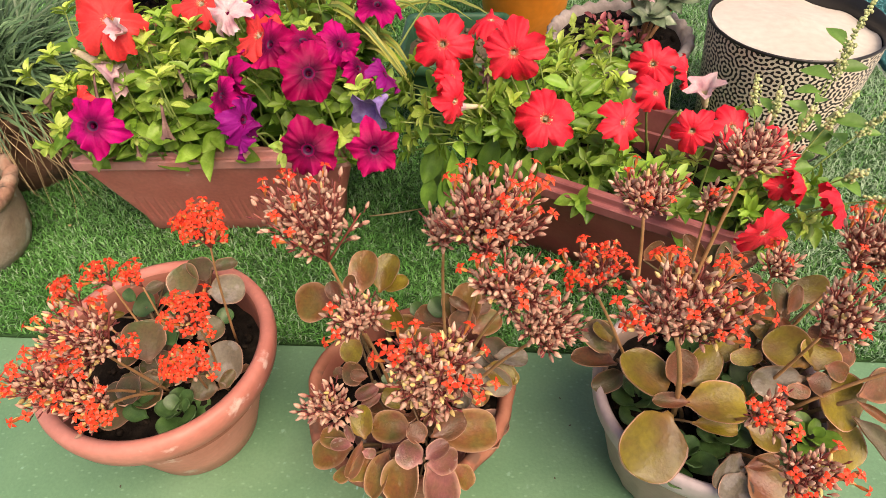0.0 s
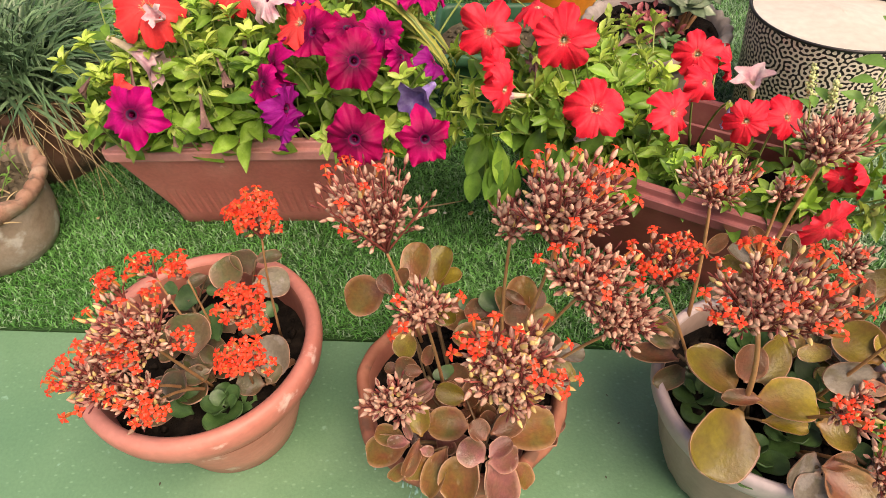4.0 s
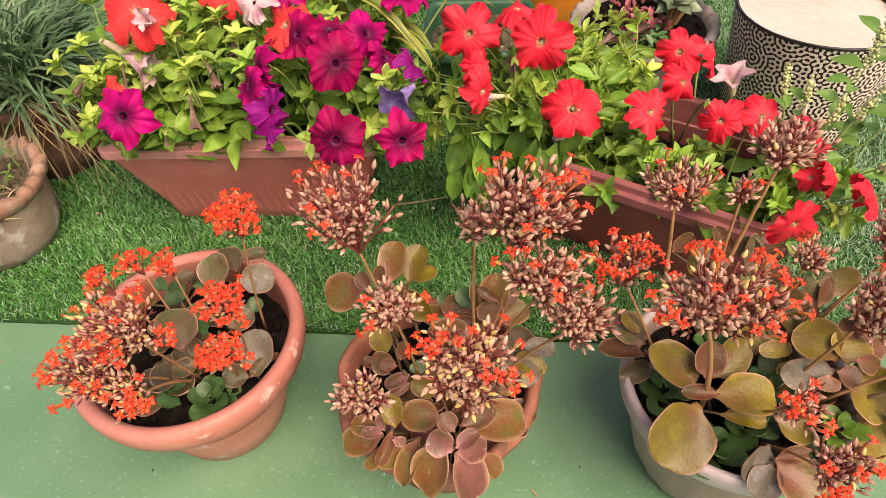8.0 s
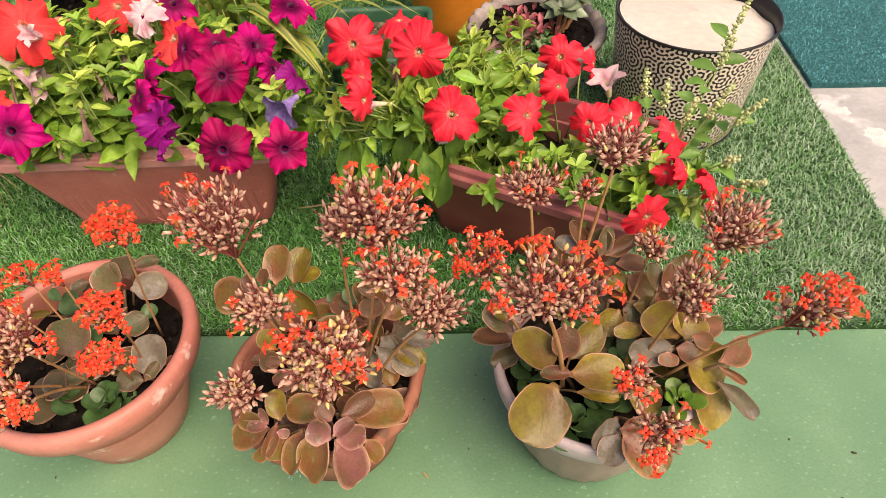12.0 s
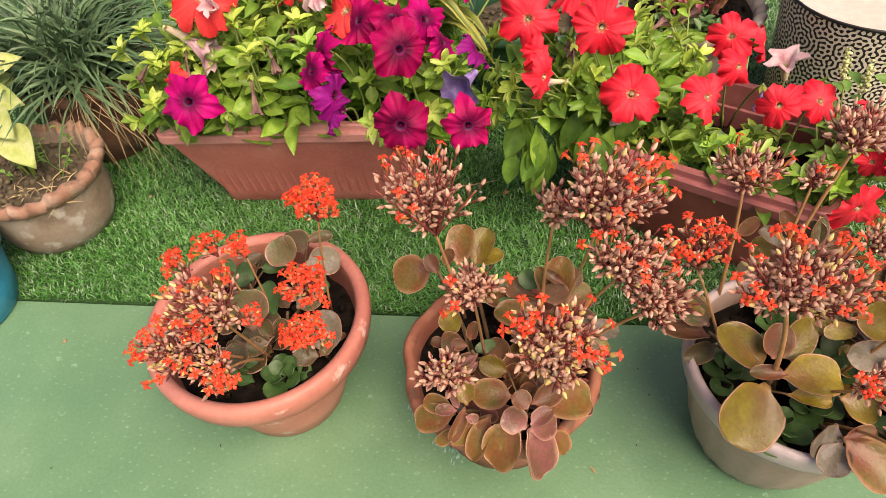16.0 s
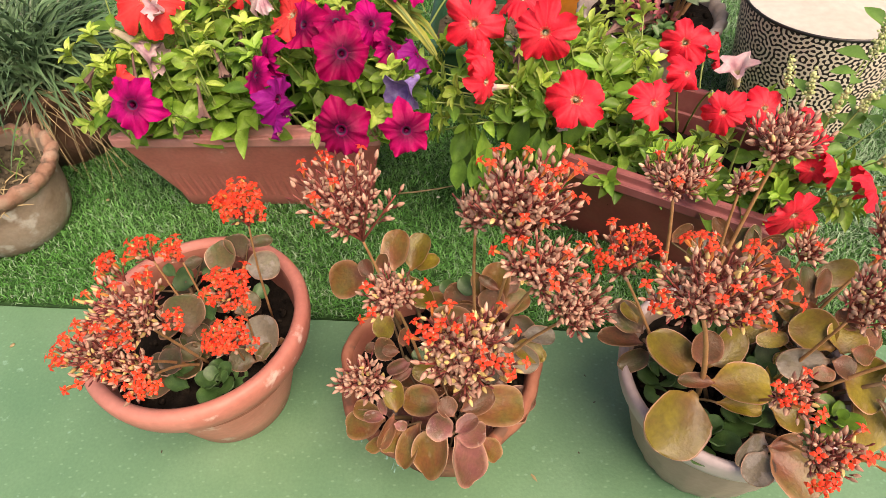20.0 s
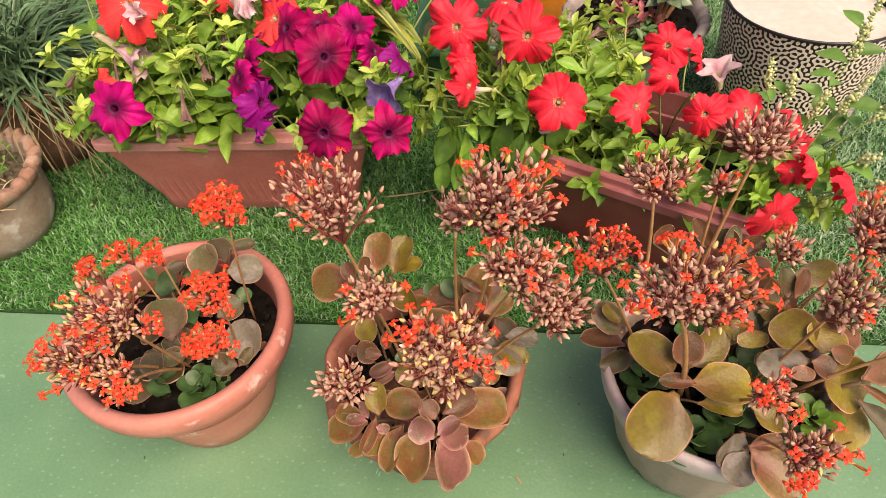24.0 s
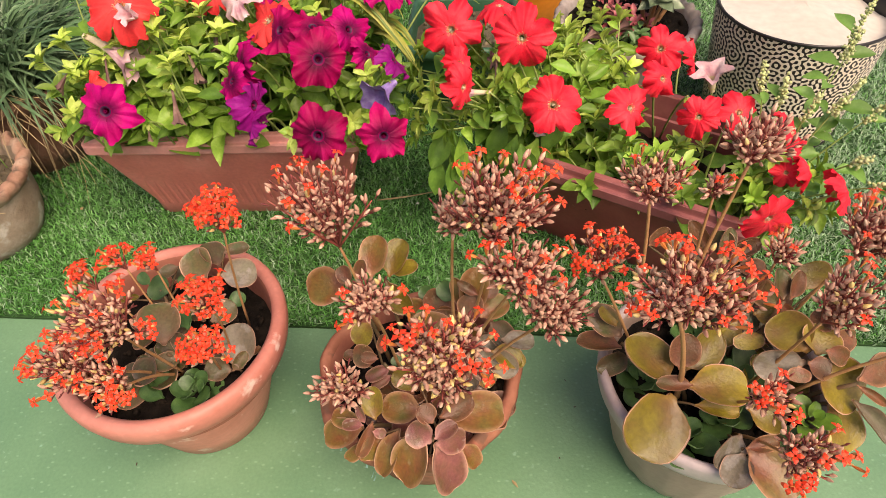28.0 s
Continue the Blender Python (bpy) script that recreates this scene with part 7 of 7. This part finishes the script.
def bowl_plants():
    g = Plant("desert_rose", (0.50, 1.50, 0.13), "small shrub with silvery green leaf whorls and a pink bud", "shrub")

    v, f, i = leaf_shape([0.05, 0.10, 0.18, 0.25, 0.28, 0.24, 0.12, 0.02], 0.3, 0.2, 0.02, 5, 0.05, 9)
    me = data("leaf", v, f, [M_GREYLEAF, M_GREYLEAF], i)
    rng = random.Random(8)
    for c, n, ln in (((0.505, 1.475, 0.235), 15, 0.052), ((0.545, 1.52, 0.25), 12, 0.05), ((0.475, 1.52, 0.26), 12, 0.046), ((0.53, 1.56, 0.27), 12, 0.05), ((0.58, 1.55, 0.23), 10, 0.045)):
        q = g.to(c)
        s = Soup()
        s.add(*tube(bend((0, 0, 0), q, 0.02, 6), [0.006, 0.0055, 0.005, 0.0045, 0.004, 0.0035], 7), 0)
        part("stem", s.mesh("stem", [M_STEM_RUST]), g.ob)
        for k in range(n):
            a, el = 2.4 * k, 0.9 - 1.1 * k / n
            d = Vector((math.cos(a) * math.cos(el), math.sin(a) * math.cos(el), math.sin(el)))
            z = ln * rng.uniform(0.8, 1.15)
            part("leaf", me, g.ob, "", frame_of(q, d, (0, -0.4, 1), (z, z, z)))
    s = Soup()
    for k in range(14):
        a, el = 2.4 * k, rng.uniform(0.2, 1.2)
        s.add(TIPLEAF[0], TIPLEAF[1], 0, frame_of(g.to((0.497, 1.485, 0.265)), (math.cos(a) * math.cos(el), math.sin(a) * math.cos(el), math.sin(el)), (0, 0, 1), (0.02, 0.024, 0.024)))
    part("bud_cluster", s.mesh("bud_cluster", [M_PINK]), g.ob, "pink bud cluster")
    h = Plant("wine_leaf_plant", (0.43, 1.47, 0.125), "low plant with wine-red and green leaves in the cement bowl", "foliage plant")
    for c, m, n in (((0.425, 1.475, 0.185), M_REDLEAF, 46), ((0.445, 1.45, 0.175), M_REDLEAF, 34), ((0.385, 1.50, 0.175), M_PTIP, 16), ((0.40, 1.44, 0.16), M_KLEAF_G, 30), ((0.45, 1.43, 0.16), M_KLEAF_G, 34), ((0.47, 1.41, 0.165), M_KLEAF_G, 26)):
        s = Soup()
        q = h.to(c) + Vector((0, 0, 0.022))
        for k in range(n * 3 // 2):
            a, el = rng.uniform(0, 6.28), rng.uniform(-0.3, 1.2)
            o = Vector((rng.gauss(0, 0.020), rng.gauss(0, 0.017), rng.gauss(0, 0.008)))
            z = rng.uniform(0.014, 0.026)
            s.add(TIPLEAF[0], TIPLEAF[1], 0, frame_of(q + o, (math.cos(a) * math.cos(el), math.sin(a) * math.cos(el), math.sin(el)), (0, -0.3, 1), (z * 1.2, z, z)))
        s.add(*tube([(q.x * 0.5, q.y * 0.5, 0), q], 0.002, 5), 0)
        part("foliage", s.mesh("foliage", [m]), h.ob)["kind"] = "stuff"


bowl_plants()


def weed():
    g = Plant("weed", (0.575, 0.975, 0.122), "spindly green weed with pale seed spikes in the trough", "weed")
    v, f, i = leaf_shape([0.03, 0.10, 0.19, 0.24, 0.21, 0.13, 0.01], 0.3, 0.2, 0, 5, 0.1, 4, 0.2)
    me = data("leaf", v, f, [M_WEED], i)
    rng = random.Random(77)
    spikes = [((0.712, 1.120, 0.405), (0.57, 0.97, 0.125), 0.09), ((0.690, 1.085, 0.365), (0.57, 0.97, 0.125), 0.05), ((0.655, 0.985, 0.350), (0.57, 0.97, 0.125), 0.06), ((0.690, 0.955, 0.345), (0.57, 0.97, 0.125), 0.05), ((0.552, 1.045, 0.345), (0.57, 0.97, 0.125), 0.05), ((0.585, 1.035, 0.330), (0.57, 0.97, 0.125), 0.04), ((0.612, 0.990, 0.325), (0.57, 0.97, 0.125), 0.04), ((0.635, 0.870, 0.320), (0.57, 0.97, 0.125), 0.03), ((0.665, 0.840, 0.300), (0.57, 0.97, 0.125), 0.04)]
    for n, (tip, root, ln) in enumerate(spikes):
        pts = bend(g.to(root), g.to(tip), 0.03, 9)
        s = Soup()
        s.add(*tube(pts, [0.0018 - 0.00013 * k for k in range(9)], 5), 0)
        st = part("stem", s.mesh("stem", [M_PSTEM]), g.ob)
        d = (pts[-1] - pts[-3]).normalized()
        s = Soup()
        for k in range(int(ln * 1700)):
            u = rng.random()
            r = (0.0085 * (1 - 0.6 * u) + 0.001) * (0.55 + 0.45 * math.sin(u * ln * 700 + n))
            o = Vector((rng.gauss(0, 1), rng.gauss(0, 1), rng.gauss(0, 1))).normalized() * r
            s.add(*blob(rng.uniform(0.0014, 0.0030), 5, (1, 1, 1), 0.2, rng), 0, Matrix.Translation(pts[-1] + d * (u - 0.75) * ln + o))
        part("seed_spike", s.mesh("seed_spike", [M_SEED]), st)["kind"] = "stuff"
        for k in range(7):
            u = 0.25 + 0.1 * k
            j = min(7, int(u * 8))
            c = pts[j].lerp(pts[j + 1], u * 8 - j)
            a = rng.uniform(0, 6.28)
            z = rng.uniform(0.026, 0.048)
            part("leaf", me, g.ob, "", frame_of(c, (math.cos(a), math.sin(a), rng.uniform(-0.1, 0.6)), (0, -0.4, 1), (z * 1.1, z, z)))


weed()


def backdrop_shrubs():
    """Low foliage plants that fill the pots at the back."""
    for n, (root, spread, height, m, count, ln, label) in enumerate((
            ((-0.60, 1.72, 0.19), 0.16, 0.20, M_KLEAF_G, 150, 0.07, "dark leafy plant in a terracotta pot"),
            ((-0.30, 1.42, 0.004), 0.17, 0.34, M_PLEAF, 190, 0.05, "low green leafy plant behind the window box"),
            ((0.285, 1.83, 0.235), 0.14, 0.16, M_STRAW, 60, 0.07, "half-dry leafy plant in the orange pot"))):
        g = Plant("leafy_plant", root, label, "foliage plant")
        rng = random.Random(90 + n)
        for b in range(6):
            s = Soup()
            aim = Vector((rng.uniform(-1, 1) * spread * 0.7, rng.uniform(-1, 1) * spread * 0.7, height * rng.uniform(0.6, 1)))
            pts = bend((0, 0, 0), aim, 0.05, 7)
            s.add(*tube(pts, 0.0025, 5), 1)
            for k in range(count // 6):
                p = pts[rng.randrange(2, 7)] + Vector((rng.gauss(0, 0.03), rng.gauss(0, 0.03), rng.gauss(0, 0.02)))
                a = rng.uniform(0, 6.28)
                z = ln * rng.uniform(0.6, 1.1)
                v, f, i = PLEAF[rng.randrange(4)]
                s.add(v, f, 0, frame_of(p, (math.cos(a), math.sin(a), rng.uniform(-0.2, 0.7)), (0, -0.4, 1), (z, z, z)))
            part("branch", s.mesh("branch", [m, M_PSTEM]), g.ob)


backdrop_shrubs()


def dry_leaf():
    """One long leaf that has dried on the floor, leaning on the orange pot."""
    a, b = Vector((0.217, 1.816, 0.100)), Vector((0.273, 1.720, 0.020))
    s = Soup()
    blade([a.lerp(b, k / 8) + Vector((0.004 * math.sin(k), 0, 0.012 * math.sin(math.pi * k / 8))) for k in range(9)], 0.030, s, 0)
    low = min(float(v[2]) for v in s.v[0]) - 0.012
    s.v[0] = s.v[0] - np.array([a.x, a.y, low])
    thing("dry_leaf", (a.x, a.y, low), "long dried striped leaf on the turf beside the orange pot", "leaf", "", "", s.mesh("dry_leaf", [M_DRYLEAF]))


dry_leaf()


# ---- small things on the floor ----
def litter():
    rng = random.Random(55)
    for n, (x, y, ln) in enumerate(((0.805, 0.583, 0.008), (0.721, 0.609, 0.005), (-0.354, 0.609, 0.005), (0.60, 0.70, 0.004), (0.66, 0.72, 0.004), (0.28, 0.70, 0.004), (0.25, 0.62, 0.004), (0.27, 0.745, 0.004), (-0.60, 0.57, 0.004), (0.76, 0.52, 0.004), (-0.45, 0.70, 0.004), (0.90, 0.62, 0.004), (-0.75, 0.60, 0.004))):
        s = Soup()
        s.add(*blob(ln / 2, 7, (1, 0.5, 0.35), 0.4, rng), 0)
        thing("soil_crumb", (x, y, ln * 0.13), "dark crumb of soil on the rubber mat", "debris", "crumbs on the mat", "", s.mesh("soil_crumb", [M_SPECK]), rng.uniform(0, 360))
    s = Soup()
    s.add(*tube(bend((-0.057, 0, 0.0), (0.057, 0.006, 0.0), 0.006, 8, (0, -0.012, 0)), [0.0012, 0.0015, 0.0018, 0.0018, 0.0016, 0.0015, 0.0012, 0.0008], 6), 0)
    thing("dry_twig", (0.003, 1.145, 0.019), "thin bleached dry twig lying on the turf", "twig", "", "", s.mesh("dry_twig", [M_STRAW]), 8)
    for name, place, label, m, size in (("white_pebble", (0.025, 1.128, 0.017), "tiny white pebble on the turf", M_WHITE, 0.0035), ("tan_pebble", (-0.679, 0.791, 0.002), "small tan pebble on the rubber mat", M_STRAW, 0.0045), ("dry_petal", (0.0733, 1.125, 0.018), "curled brown petal on the turf", M_STEM_RUST, 0.006), ("dry_petal", (-0.642, 1.129, 0.018), "pale dry petal on the turf", M_STRAW, 0.004)):
        s = Soup()
        s.add(*blob(size, 7, (1, 0.75, 0.5), 0.25, rng), 0)
        thing(name, place, label, "debris", "", "", s.mesh(name, [m]), rng.uniform(0, 90))
    v, f, i = leaf_shape([0.03, 0.10, 0.14, 0.12, 0.02], 0.3, 0.1, 0, 3)
    thing("fallen_leaf", (0.190, 0.576, 0.003), "tiny curled straw-coloured leaf on the mat", "leaf", "", "", data("fallen_leaf", v * 0.014, f, [M_STRAW], i), 35)

    for n in range(60):
        s = Soup()
        ln, w = rng.uniform(0.002, 0.0065), rng.uniform(0.0008, 0.0018)
        s.add([(-ln, -w, 0), (ln, -w * 0.4, 0), (ln, w * 0.5, 0), (-ln, w, 0), (-ln, -w * 0.7, 0.0004), (ln, -w * 0.2, 0.0004), (ln, w * 0.3, 0.0004), (-ln, w * 0.7, 0.0004)], [(4, 5, 6, 7), (0, 1, 5, 4), (1, 2, 6, 5), (2, 3, 7, 6), (3, 0, 4, 7)], 0)
        u = rng.random()
        thing("chalk_streak", (-0.082 + 0.085 * u + rng.gauss(0, 0.006), 0.685 - 0.085 * u + rng.gauss(0, 0.007), 0.0003), "pale blue rubbed streak on the green mat", "mark", "rubbed streaks on the mat", "", s.mesh("chalk_streak", [M_CHALK]), rng.uniform(70, 105))


litter()


def paint_spots():
    rng = random.Random(19)
    for x, y, r in ((1.172, 1.095, 0.012), (1.20, 1.30, 0.035), (1.235, 1.22, 0.030), (1.16, 1.40, 0.020), (1.30, 1.40, 0.016), (1.13, 0.76, 0.012), (1.10, 0.70, 0.02), (1.27, 1.05, 0.02), (1.36, 1.25, 0.03), (1.24, 0.90, 0.015)):
        s = Soup()
        w = [(rng.uniform(0.03, 0.11), rng.uniform(0, 6.28)) for _ in range(9)]
        lump = [0.8 * r * (1 + sum(h * math.sin((n + 1) * 0.1309 * k + g) for n, (h, g) in enumerate(w)) + rng.uniform(-0.05, 0.05)) for k in range(48)]
        ring = [[(lump[k] * q * math.cos(0.1309 * k), 1.3 * lump[k] * q * math.sin(0.1309 * k), z) for k in range(48)] for q, z in ((1.0, 0.0), (0.95, 0.0004), (0.02, 0.0005))]
        s.add(*rings(ring), 0)
        thing("paint_spot", (x, y, -0.0038), "dried white paint splash on the concrete", "paint spot", "paint spots on the concrete", "", s.mesh("paint_spot", [M_WHITE]), rng.uniform(0, 360))


paint_spots()
